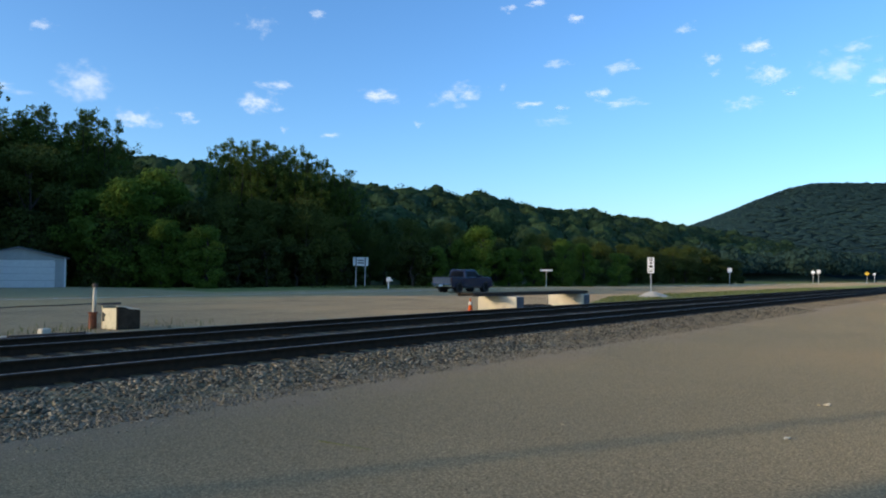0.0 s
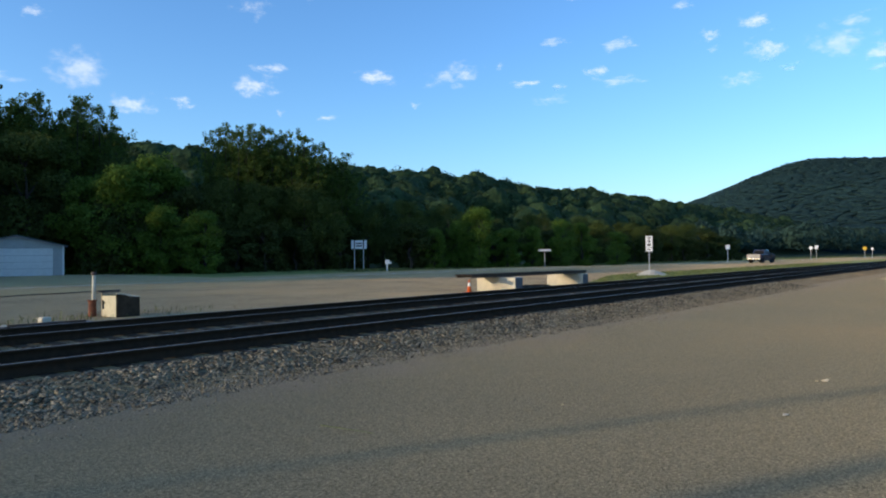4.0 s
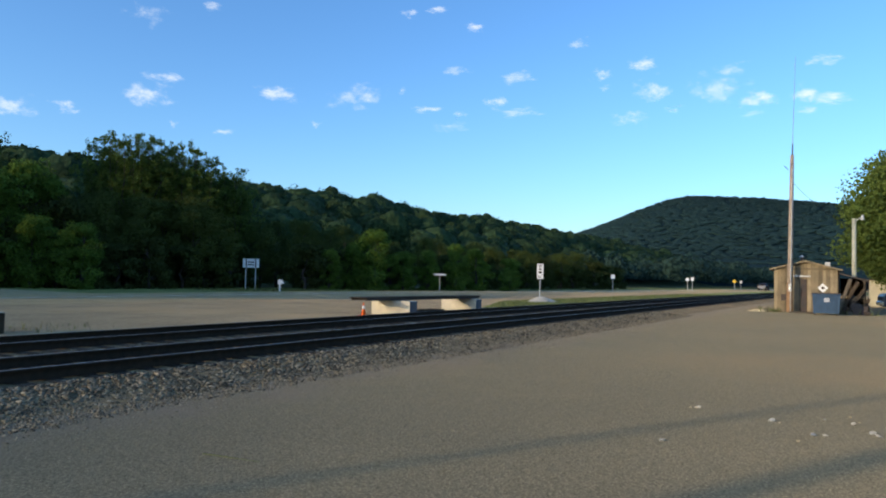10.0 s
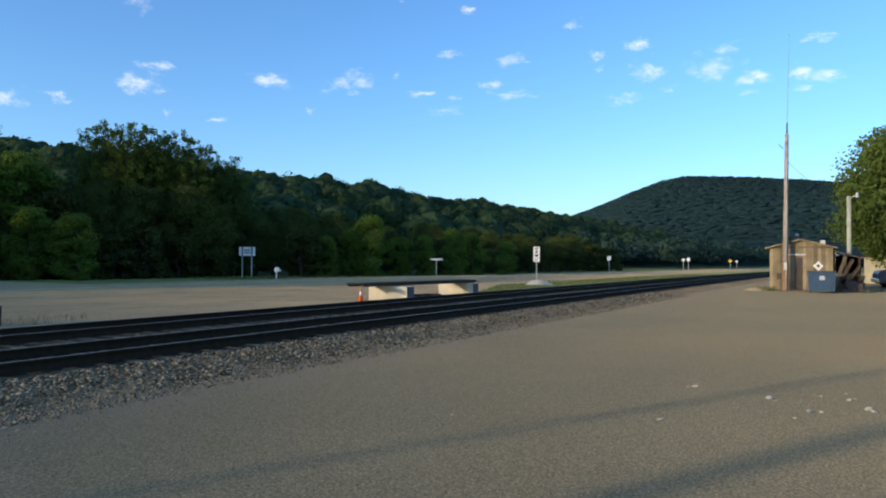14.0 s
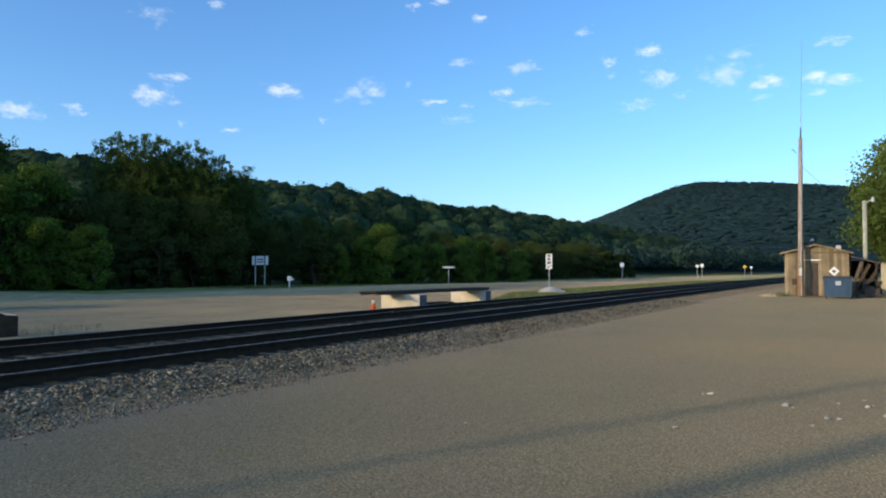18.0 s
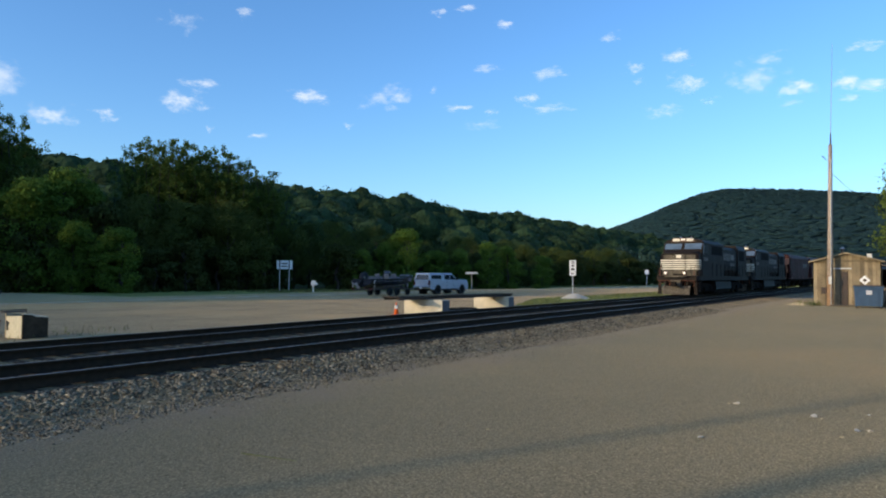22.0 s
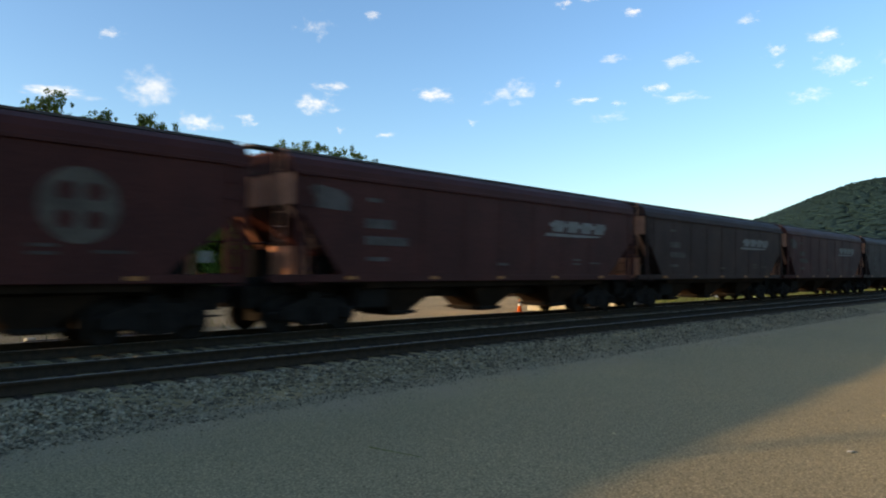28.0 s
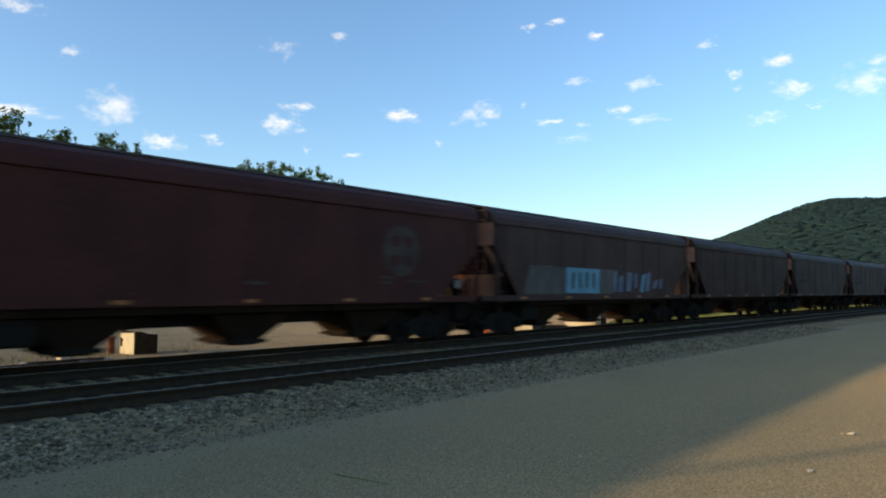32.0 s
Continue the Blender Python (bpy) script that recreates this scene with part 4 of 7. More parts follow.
CLOUDS_C = [(2.8, 12.4, 1.8, 0.5), (1.1, 13.2, 2.7, 0.9), (1.8, 15.9, 1.8, 0.7), (6.6, 12.5, 1.4, 0.5), (71.7, 19.1, 2.7, 1.1), (71.5, 12.2, 3.7, 0.9)]


CLOUDS = []


def cloud_pose(az, el, d=2600.0):
    p = Vector((d * math.cos(radians(az)) * math.cos(radians(el)), d * math.sin(radians(az)) * math.cos(radians(el)), d * math.sin(radians(el)) + 1.7))
    return look(p, (0, 0, 1.7)) @ pose(0, 0, 0, 0, 180, 0)


def build_clouds():
    cm = cloud_material()
    bm = bmesh.new()
    bmesh.ops.create_grid(bm, x_segments=10, y_segments=10, size=1.0)
    for v in bm.verts:
        v.co.z = 0.12 * (1 - v.co.x ** 2) * (1 - v.co.y ** 2)
    me = bpy.data.meshes.new("cloud")
    bm.to_mesh(me)
    bm.free()
    me.materials.append(cm)
    for az, el, w, h in CLOUDS_A + CLOUDS_B + CLOUDS_C:
        ob = new("cloud", me)
        d = 2600.0
        face = cloud_pose(az, el)
        CLOUDS.append((ob, az, el))
        s = d * radians(1) * 1.28
        ob.matrix_basis = face @ Matrix.Diagonal((w * s, h * s, 60, 1))
        tagged(ob, "small ragged white fair-weather cloud", "cloud", "scattered clouds")


# ---- things beside the tracks ----
def build_signs():
    # guide sign on two posts
    s = empty("guide_sign", "white guide sign on two grey posts, seen at the wood's edge", "road sign", m=pose(55.6, 56.7, 0, 0, 0, -44))
    for x in (-0.5, 0.5):
        part("post", box(x - 0.05, x + 0.05, -0.04, 0.04, -0.1, 3.2), M_GALV, s)
    part("panel", box(-0.85, 0.85, -0.09, -0.05, 2.3, 3.25, bev=0.01), M_WHITE, s)
    for x in (-0.5, 0.5):
        part("strap", box(x - 0.06, x + 0.06, -0.1, -0.092, 2.32, 3.23), M_STEELDK, s)
    for z in (2.62, 2.9):
        part("lettering", box(-0.32, 0.34, -0.096, -0.091, z - 0.06, z + 0.06), M_STEELDK, s)
    # mail box
    s = empty("mailbox", "white mailbox on a post by the highway", "mailbox", m=pose(52.6, 49.6, 0, 0, 0, -44))
    part("post", box(-0.07, 0.07, -0.07, 0.07, -0.1, 0.75), M_WHITE, s)
    bm = bmesh.new()
    pts = [(-0.2, 0.68), (0.2, 0.68), (0.2, 0.95)] + [(0.2 * math.cos(a), 0.95 + 0.2 * math.sin(a)) for a in np.linspace(0.2, math.pi - 0.2, 9)] + [(-0.2, 0.95)]
    add_prism(bm, pts, "y", -0.3, 0.3)
    part("box", bm, M_WHITE, s)
    part("flag", box(0.21, 0.25, -0.1, 0.0, 0.9, 1.15), M_WHITE, s)
    part("newspaper_tube", box(0.22, 0.42, -0.25, 0.2, 0.72, 0.9, bev=0.02), M_WHITE, s)
    # speed sign on its stone heap
    s = empty("speed_sign", "tall white regulatory sign on a steel post in a stone heap", "road sign", m=pose(51.9, 21.6, 0, 0, 0, -66))
    part("post", box(-0.04, 0.04, -0.03, 0.03, 0, 2.95), M_GALV, s)
    part("upper_panel", box(-0.25, 0.25, -0.06, -0.035, 2.1, 2.98, bev=0.008), M_WHITE, s)
    part("lower_panel", box(-0.25, 0.25, -0.06, -0.035, 1.8, 2.08, bev=0.008), M_WHITE, s)
    for z, w, h in ((2.87, 0.13, 0.035), (2.75, 0.11, 0.035), (2.56, 0.1, 0.07), (2.3, 0.12, 0.09)):
        part("lettering", box(-w, w, -0.066, -0.061, z - h, z + h), M_STEELDK, s)
    part("lettering", box(-0.14, 0.1, -0.066, -0.061, 1.9, 1.98), M_STEELDK, s)
    mound = heap("gravel_mound", 51.6, 21.3, 1.4, 0.42, "pale crushed-stone heap round the sign post")
    mound.data.materials[0] = M_CONC
    # street-name blade
    s = empty("street_sign", "street-name blade on a thin post", "street sign", m=pose(73.6, 43.6, 0, 0, 0, -58))
    part("post", tube((0, 0, -0.1), (0, 0, 1.95), 0.04), M_GALV, s)
    part("blade", box(-0.75, 0.75, -0.012, 0.012, 1.9, 2.15), M_GALV, s)
    part("lettering", box(-0.5, 0.5, -0.018, -0.0125, 1.98, 2.08), M_WHITE, s)
    # far signs
    far = [(117, 35.6, "square", M_WHITE, 0.64, 2.4, "small white square sign by the highway"), (152, 30.6, "diamond", M_WHITE, 0.6, 2.3, "pale diamond warning sign by the highway"),
           (155, 30.2, "square", M_WHITE, 0.66, 2.4, "white square sign by the highway"), (185, 26.2, "diamond", M_YELLOW, 0.72, 2.2, "yellow diamond warning sign by the highway"), (190, 25.4, "round", M_WHITE, 0.6, 2.1, "small round white sign by the highway")]
    for x, y, shape, m, w, z, lab in far:
        s = empty("road_sign", lab, "road sign", "signs along the highway", m=pose(x, y, 0, 0, 0, -78))
        part("post", box(-0.05, 0.05, -0.03, 0.03, -0.1, z), M_GALV, s)
        if shape == "square":
            bm = box(-w / 2, w / 2, -0.05, -0.03, z - w * 0.5, z + w * 0.6, bev=0.006)
        elif shape == "round":
            bm = tube((0, -0.05, z), (0, -0.03, z), w / 2, seg=20)
        else:
            bm = prism([(-w * 0.7, z), (0, z - w * 0.7), (w * 0.7, z), (0, z + w * 0.7)], "y", -0.05, -0.03)
        part("panel", bm, m, s)


def heap(name, x, y, r, h, label):
    rng = np.random.default_rng(int(x * 10))
    vs, n, k = [(x, y, h)], 22, 6
    qs = []
    for j in range(1, k + 1):
        for i in range(n):
            a = 6.283 * i / n
            rr = r * j / k * (1 + 0.12 * math.sin(a * 3 + j))
            z = h * (math.cos(math.pi * j / k) + 1) / 2 + rng.uniform(-0.02, 0.02) * (j < k)
            vs.append((x + rr * math.cos(a), y + rr * math.sin(a), z if j < k else -0.03))
    for j in range(1, k):
        for i in range(n):
            a, b = 1 + (j - 1) * n + i, 1 + (j - 1) * n + (i + 1) % n
            qs.append((a, a + n, b + n, b))
    for i in range(0, n, 2):
        qs.append((0, 1 + i, 1 + (i + 1) % n, 1 + (i + 2) % n))
    ob = np_mesh(name, vs, qs, M_GRAVEL)
    return tagged(ob, label, "stone heap")


def build_ramp():
    """Two concrete blocks that carry a long dark timber deck, laid a little askew."""
    for x in (27.09, 33.55):
        s = empty("concrete_block", "cream concrete block beside the tracks, sunlit on one face", "concrete block", "blocks under the plank deck", m=pose(x, 17.6, 0))
        part("block", box(0, 0.64, 0, 2.15, -0.03, 0.645, bev=0.02), M_CONC, s)
        # no steel here: a thin dark sheet paints the shade of the near face
        part("end_plate", box(0.02, 0.62, -0.006, -0.002, 0.0, 0.62), M_GREYSTEEL, s, "dark grey sheet added for the shade on this face")
        part("cap_timber", box(0.05, 0.59, 0.3, 2.05, 0.645, 0.665), M_CRATE, s)
    b = empty("plank_deck", "long dark timber deck laid across two concrete blocks", "loading deck", m=pose(29.85, 18.72, 0.665, 0, 0, -5.0))
    prof = [(-0.07, 0), (0.07, 0), (0.07, 0.015), (0.012, 0.02), (0.012, 0.08), (0.07, 0.085), (0.07, 0.1), (-0.07, 0.1), (-0.07, 0.085), (-0.012, 0.08), (-0.012, 0.02), (-0.07, 0.015)]
    for y in (-0.44, 0.44):
        g = part("girder", prism(prof, "x", -4.6, 4.6), M_STEELDK, b)
        g.matrix_basis = pose(0, y, 0)
    for k in range(4):
        y = -0.52 + k * 0.262
        part("deck_plank", box(-4.65 - 0.03 * (k % 2), 4.65, y, y + 0.245, 0.102, 0.145, bev=0.008), M_TIE, b)
    p = empty("timber_skid", "dark timber skid on the gravel between the blocks", "timber", m=pose(29.6, 18.2, 0, 0, 0, -4))
    for y in (-0.3, 0.3):
        part("runner", box(-0.9, 0.9, y - 0.07, y + 0.07, -0.02, 0.16, bev=0.01), M_TIE, p)
    for x in (-0.7, 0.0, 0.7):
        part("board", box(x - 0.12, x + 0.12, -0.45, 0.45, 0.162, 0.2), M_TIE, p)
    c = empty("traffic_cone", "orange traffic cone with a white collar on the gravel", "traffic cone", m=pose(25.55, 19.05, -0.01) @ Matrix.Diagonal((0.8, 0.8, 0.8, 1)))
    part("base", box(-0.2, 0.2, -0.2, 0.2, 0, 0.04, bev=0.01), M_ORANGE, c)
    part("body", tube((0, 0, 0.04), (0, 0, 0.72), 0.14, 0.03, 18), M_ORANGE, c, smooth=True)
    part("collar", tube((0, 0, 0.36), (0, 0, 0.56), 0.096, 0.068, 18), M_WHITE, c, "white reflective collar", smooth=True)


def build_siding():
    # crate
    s = empty("timber_crate", "open grey timber crate with a sloping rim on dirt", "crate", m=pose(10.28, 20.42, 0, 0, 0, 5))
    w, d = 0.36, 0.4
    # dark front, pale sunward side and rim: sun and shade put into the panel colours
    part("front_panel", prism([(-w, 0), (w, 0), (w, 0.55), (0.02, 0.58), (-0.12, 0.64), (-w, 0.66)], "y", -d, -d + 0.05), M_TIE, s)
    part("back_panel", prism([(-w, 0), (w, 0), (w, 0.6), (-w, 0.68)], "y", d - 0.05, d), M_BOXWOOD, s)
    part("side_panel", prism([(-d + 0.05, 0), (d - 0.05, 0), (d - 0.05, 0.22), (0.22, 0.2), (0.26, 0.34), (0.18, 0.4), (d - 0.05, 0.5), (d - 0.05, 0.6), (-d + 0.05, 0.62)], "x", -w, -w + 0.05), M_CREAM, s, "side panel with a broken edge, painted pale as sunlit")
    part("rim_strip", prism([(-w, 0.661), (-0.12, 0.641), (0.02, 0.581), (w, 0.551), (w, 0.57), (0.03, 0.602), (-0.11, 0.664), (-w, 0.684)], "y", -d - 0.01, -d + 0.06), M_CONC, s, "pale strip painted in for the lit rim edge")
    part("rim_strip", prism([(-d + 0.06, 0.556), (d, 0.605), (d, 0.625), (-d + 0.06, 0.576)], "x", w - 0.055, w + 0.01), M_CONC, s, "pale strip painted in for the lit rim edge")
    part("side_panel", prism([(-d + 0.05, 0), (d - 0.05, 0), (d - 0.05, 0.6), (-d + 0.05, 0.55)], "x", w - 0.05, w), M_BOXWOOD, s)
    part("floor", box(-w + 0.05, w - 0.05, -d + 0.05, d - 0.05, 0.02, 0.06), M_BOXWOOD, s)
    part("rim", box(-w - 0.1, -w + 0.55, d - 0.08, d + 0.02, 0.69, 0.73), M_STEELDK, s)
    # vent pipe
    s = empty("marker_post", "pale steel pipe standing in a rusty iron base", "marker post", m=pose(9.75, 21.0, 0))
    part("pipe", tube((0, 0, 0), (0.03, 0, 1.2), 0.05, seg=14), M_CONC, s, smooth=True)
    part("cap", tube((0.03, 0, 1.2), (0.03, 0, 1.3), 0.075, 0.065, 14), M_STEELDK, s)
    part("base", tube((-0.02, 0.0, -0.02), (-0.02, 0.0, 0.46), 0.115, 0.105, 12), M_RUST, s)
    part("flange", tube((-0.02, 0, 0.44), (-0.02, 0, 0.48), 0.14, 0.14, 12), M_RUST, s)
    # broken blocks
    for x, y, a, sx in ((7.75, 19.35, 20, 0.14), (6.5, 18.5, 60, 0.1), (5.6, 18.3, 10, 0.12)):
        ob = part("concrete_chunk", box(-sx, sx, -sx * 0.7, sx * 0.7, -0.03, sx * 1.5, bev=0.03), M_CONC)
        ob.matrix_basis = pose(x, y, 0, 0, 0, a)
        tagged(ob, "broken pale concrete chunk on the dirt", "rubble", "rubble by the tracks")
    # scrap rail lying along the dirt
    for x, y, l, a in ((7.6, 18.75, 0.9, -3), (6.1, 18.3, 0.7, 9)):
        ob = part("scrap_rail", prism([(-0.06, 0), (0.06, 0), (0.02, 0.03), (0.02, 0.1), (0.035, 0.12), (-0.035, 0.12), (-0.02, 0.1), (-0.02, 0.03)], "x", -l, l), M_STEELDK)
        ob.matrix_basis = pose(x, y, 0.0, 0, 0, a)
        tagged(ob, "dark scrap rail lying on the dirt", "scrap rail", "scrap by the tracks")
    # sheet metal and a hose lying about
    ob = part("scrap_plate", box(-0.55, 0.55, -0.3, 0.3, 0.0, 0.05, bev=0.01), M_GREYSTEEL)
    ob.matrix_basis = pose(8.35, 19.0, 0.012, 2, 3, 14)
    tagged(ob, "dull grey steel plate lying on the dirt", "scrap plate", "scrap by the tracks")
    bm = cord([Vector((8.6 + 9.2 * i / 24, 33.2 + 2.3 * i / 24 + 0.12 * math.sin(i * 0.71), 0.02)) for i in range(25)], 0.022)
    tagged(part("hose", bm, M_BLACK), "long black hose lying across the gravel lot", "hose")
    # garage
    g = empty("garage", "pale sided garage with a wide white door and gable roof", "garage", m=pose(25.4, 69.2, 0, 0, 0, -23))
    w, e, p, dp = 3.75, 2.68, 3.5, 7.0
    part("front_wall", prism([(-w, -0.05), (-3.1, -0.05), (-3.1, 2.45), (2.9, 2.45), (2.9, -0.05), (w, -0.05), (w, e), (0, p), (-w, e)], "y", 0, 0.15), M_SIDING, g)
    for x in (-w, w - 0.15):
        part("side_wall", box(x, x + 0.15, 0.15, dp, -0.05, e), M_SIDING, g)
    part("back_wall", prism([(-w, -0.05), (w, -0.05), (w, e), (0, p), (-w, e)], "y", dp, dp + 0.15), M_SIDING, g)
    for sgn in (-1, 1):
        bm = prism([(0, p + 0.14), (sgn * (w + 0.3), e - 0.02), (sgn * (w + 0.3), e - 0.1), (0, p + 0.02)], "y", -0.3, dp + 0.4)
        part("roof_slope", bm, M_SHINGLE, g)
    door = part("door", box(-3.08, 2.88, 0.05, 0.1, -0.04, 2.44), M_WHITE, g, "wide white sectional door")
    for z in (0.6, 1.2, 1.8):
        part("door_seam", box(-3.08, 2.88, 0.043, 0.049, z - 0.015, z + 0.015), M_SIDING, door)
    part("corner_trim", box(w - 0.14, w + 0.012, -0.012, 0.0, -0.05, e), M_WHITE, g)


def build_shed():
    s = empty("shed", "weathered tan board shed with a low gable roof", "shed", m=pose(51.4, 3.0, 0))
    w, e, p, dp = 1.84, 2.84, 3.27, 4.5
    # boards of the front, one by one
    n = 17
    for i in range(n):
        y = -w + 2 * w * i / n
        yc = y + w / n
        top = e + (p - e) * (1 - abs(yc) / w)
        if -0.12 < yc < 0.28:
            part("board", box(-0.02 - 0.004 * (i % 2), 0.03, y + 0.006, y + 2 * w / n - 0.006, 2.15, top), M_SHED, s)
        else:
            part("board", box(-0.02 - 0.004 * (i % 2), 0.03, y + 0.006, y + 2 * w / n - 0.006, -0.03, top), M_SHED, s)
    part("frame_wall", prism([(-w, -0.03), (w, -0.03), (w, e - 0.02), (0, p - 0.02), (-w, e - 0.02)], "x", 0.03, 0.1), M_TIE, s)
    for y in (-w, w - 0.1):
        part("side_wall", box(0.1, dp, y, y + 0.1, -0.03, e), M_SHED, s)
    part("back_wall", prism([(-w, -0.03), (w, -0.03), (w, e), (0, p), (-w, e)], "x", dp, dp + 0.1), M_SHED, s)
    for sgn in (-1, 1):
        part("roof_slope", prism([(0, p + 0.1), (sgn * (w + 0.27), e - 0.06), (sgn * (w + 0.27), e - 0.14), (0, p + 0.0)], "x", -0.3, dp + 0.3), M_SHEDROOF, s)
    part("fascia", prism([(-w - 0.25, e - 0.13), (0, p), (w + 0.25, e - 0.13), (w + 0.25, e - 0.02), (0, p + 0.11), (-w - 0.25, e - 0.02)], "x", -0.34, -0.3), M_SHED, s)
    part("tie_board", box(-0.05, -0.025, -w, w, e - 0.08, e + 0.04), M_SHED, s)
    part("door", box(-0.012, 0.028, -0.06, 0.24, 0, 2.15), M_STEELDK, s, "dark plank door")
    part("door_jamb", box(-0.05, -0.03, 0.24, 0.36, 0, 2.3), M_CRATE, s)
    part("lintel_light", box(-0.12, -0.05, -0.3, 0.7, 2.3, 2.4), M_GALV, s)
    part("vent_cap", tube((0.2, 0.22, p - 0.05), (0.2, 0.22, p + 0.32), 0.09, 0.09, 12), M_STEELDK, s)
    part("vent_hood", tube((0.2, 0.22, p + 0.32), (0.2, 0.22, p + 0.46), 0.15, 0.05, 12), M_GALV, s)
    part("roof_vent", box(0.4, 0.7, -1.4, -1.1, e + 0.1, e + 0.45, bev=0.03), M_GALV, s)
    part("hazard_diamond", prism([(-1.3, 1.62), (-1.0, 1.32), (-0.7, 1.62), (-1.0, 1.92)], "x", -0.045, -0.03), M_WHITE, s, "white diamond placard")
    part("placard_mark", prism([(-1.12, 1.62), (-1.0, 1.5), (-0.88, 1.62), (-1.0, 1.74)], "x", -0.05, -0.0455), M_CRATE, s)
    part("meter_box", box(-0.2, -0.03, 1.1, 1.4, 0.75, 1.15, bev=0.02), M_STEELDK, s)
    part("meter_box", box(-0.16, -0.03, 0.85, 1.02, 1.9, 2.35, bev=0.02), M_STEELDK, s)
    # pole with its whip aerial
    q = empty("utility_pole", "tall weathered wooden pole with a thin white aerial on top", "utility pole", m=pose(50.6, 3.86, 0))
    part("shaft", tube((0, 0, -0.3), (0.06, -0.12, 10.15), 0.18, 0.11, 14), M_WOODPOLE, q, smooth=True)
    part("conduit", tube((-0.17, -0.06, 0), (-0.1, -0.16, 9.2), 0.03, 0.03, 6), M_GALV, q)
    part("base_wrap", tube((0, 0, 0.0), (0.01, -0.02, 1.9), 0.195, 0.185, 14), M_STAIN, q, "rust-brown stained foot")
    part("mast", tube((0.0, -0.12, 9.5), (0.02, -0.15, 10.85), 0.06, 0.04, 8), M_STEELDK, q)
    part("aerial", tube((0.02, -0.15, 10.85), (0.08, -0.3, 16.6), 0.022, 0.008, 6), M_GALV, q)
    part("meter", box(-0.32, -0.14, -0.14, 0.06, 1.35, 1.85, bev=0.02), M_GALV, q)
    part("bracket", tube((0, 0.1, 9.2), (0, 0.35, 9.5), 0.02), M_STEELDK, q)
    a, b = Vector((50.66, 3.88, 8.6)), Vector((61.0, 0.6, 6.2))
    c = part("service_cable", cord([a.lerp(b, i / 12) - Vector((0, 0, 1.2 * i / 12 * (1 - i / 12))) for i in range(13)], 0.012), M_STEELDK)
    tagged(c, "thin black service cable slung from the pole", "cable")
    q = empty("lamp_pole", "shorter grey wooden pole with a lamp, behind the dumpster", "lamp pole", m=pose(56.0, 0.3, 0))
    part("shaft", tube((0, 0, -0.3), (0, 0, 6.4), 0.16, 0.13, 14), M_GREYPOLE, q, smooth=True)
    part("lamp_arm", tube((0, 0, 6.2), (-0.1, -0.5, 6.5), 0.03), M_GALV, q)
    part("lamp_head", tube((-0.1, -0.5, 6.3), (-0.1, -0.5, 6.62), 0.13, 0.07, 12), M_GALV, q)
    # dumpster
    d = empty("dumpster", "blue steel dumpster with a white label beside the shed", "dumpster", m=pose(48.6, 1.72, 0, 0, 0, 4) @ Matrix.Diagonal((0.9, 0.8, 1, 1)))
    part("body", prism([(-0.85, 0.12), (0.85, 0.12), (0.92, 1.2), (-0.92, 1.2)], "x", -0.6, 0.6), M_DUMP, d)
    part("rim", box(-0.66, 0.66, -0.97, 0.97, 1.2, 1.28, bev=0.02), M_DUMP, d)
    part("lid", box(-0.62, 0.64, -0.94, 0.94, 1.285, 1.33, bev=0.01), M_STEELDK, d)
    for y in (-0.55, 0.0, 0.55):
        part("rib", box(-0.65, -0.605, y - 0.05, y + 0.05, 0.14, 1.18), M_DUMP, d)
    part("label", box(-0.672, -0.652, -0.2, 0.16, 0.8, 1.04), M_CARWHITE, d)
    for x in (-0.45, 0.45):
        for y in (-0.75, 0.75):
            part("caster", tube((x, y - 0.04, 0.06), (x, y + 0.04, 0.06), 0.07, seg=10), M_STEELDK, d)
    # dark open lean-to against the side of the shed
    q = empty("lean_to", "dark open lean-to full of junk beside the shed", "lean-to", m=pose(51.5, 1.12, 0))
    part("roof", prism([(0.0, 2.62), (-1.6, 2.15), (-1.6, 2.08), (0.0, 2.55)], "x", -0.2, 4.2), M_SHEDROOF, q)
    part("back_wall", box(4.0, 4.1, -1.5, 0.0, -0.03, 2.3), M_TIE, q)
    part("side_wall", box(0.0, 4.0, -1.5, -1.42, -0.03, 2.1), M_TIE, q)
    for y in (-1.45, -0.7):
        part("post", box(-0.1, 0.0, y, y + 0.1, -0.03, 2.1), M_TIE, q)
    part("crossboard", box(-0.14, -0.102, -1.45, 0.0, 1.0, 1.16), M_SHED, q)
    # leaning timbers
    for i, (y, a, l) in enumerate(((1.5, 17, 2.35), (1.42, 26, 2.3), (1.1, 33, 1.9), (0.5, -12, 1.4), (0.2, 20, 1.1))):
        ob = part("leaning_timber", box(-0.05, 0.05, -0.1, 0.1, 0, l, bev=0.01), (M_CRATE, M_TIE, M_TIE)[i % 3])
        ob.matrix_basis = pose(50.6 + 0.15 * i, y - 0.35, 0.0, a, 6, 0)
        tagged(ob, "weathered timber leaning beside the dumpster", "timber", "timbers beside the dumpster")
    for x, y, z in ((51.2, 0.2, 0.35), (51.6, -0.25, 0.3)):
        ob = part("scrap_box", box(-0.35, 0.35, -0.3, 0.3, -0.03, z * 2, bev=0.03), M_STEELDK)
        ob.matrix_basis = pose(x, y, 0, 0, 0, 30 * y)
        tagged(ob, "dark scrap box on the lot by the shed", "scrap box", "scrap beside the shed")
    # low dirt and weeds along the foot of the shed
    rg = np.random.default_rng(17)
    ob = heap("dirt_heap", 50.7, 5.6, 0.9, 0.16, "low brown heap of dirt and weeds by the shed")
    ob.data.materials[0] = M_DRYDIRT
    bm = bmesh.new()
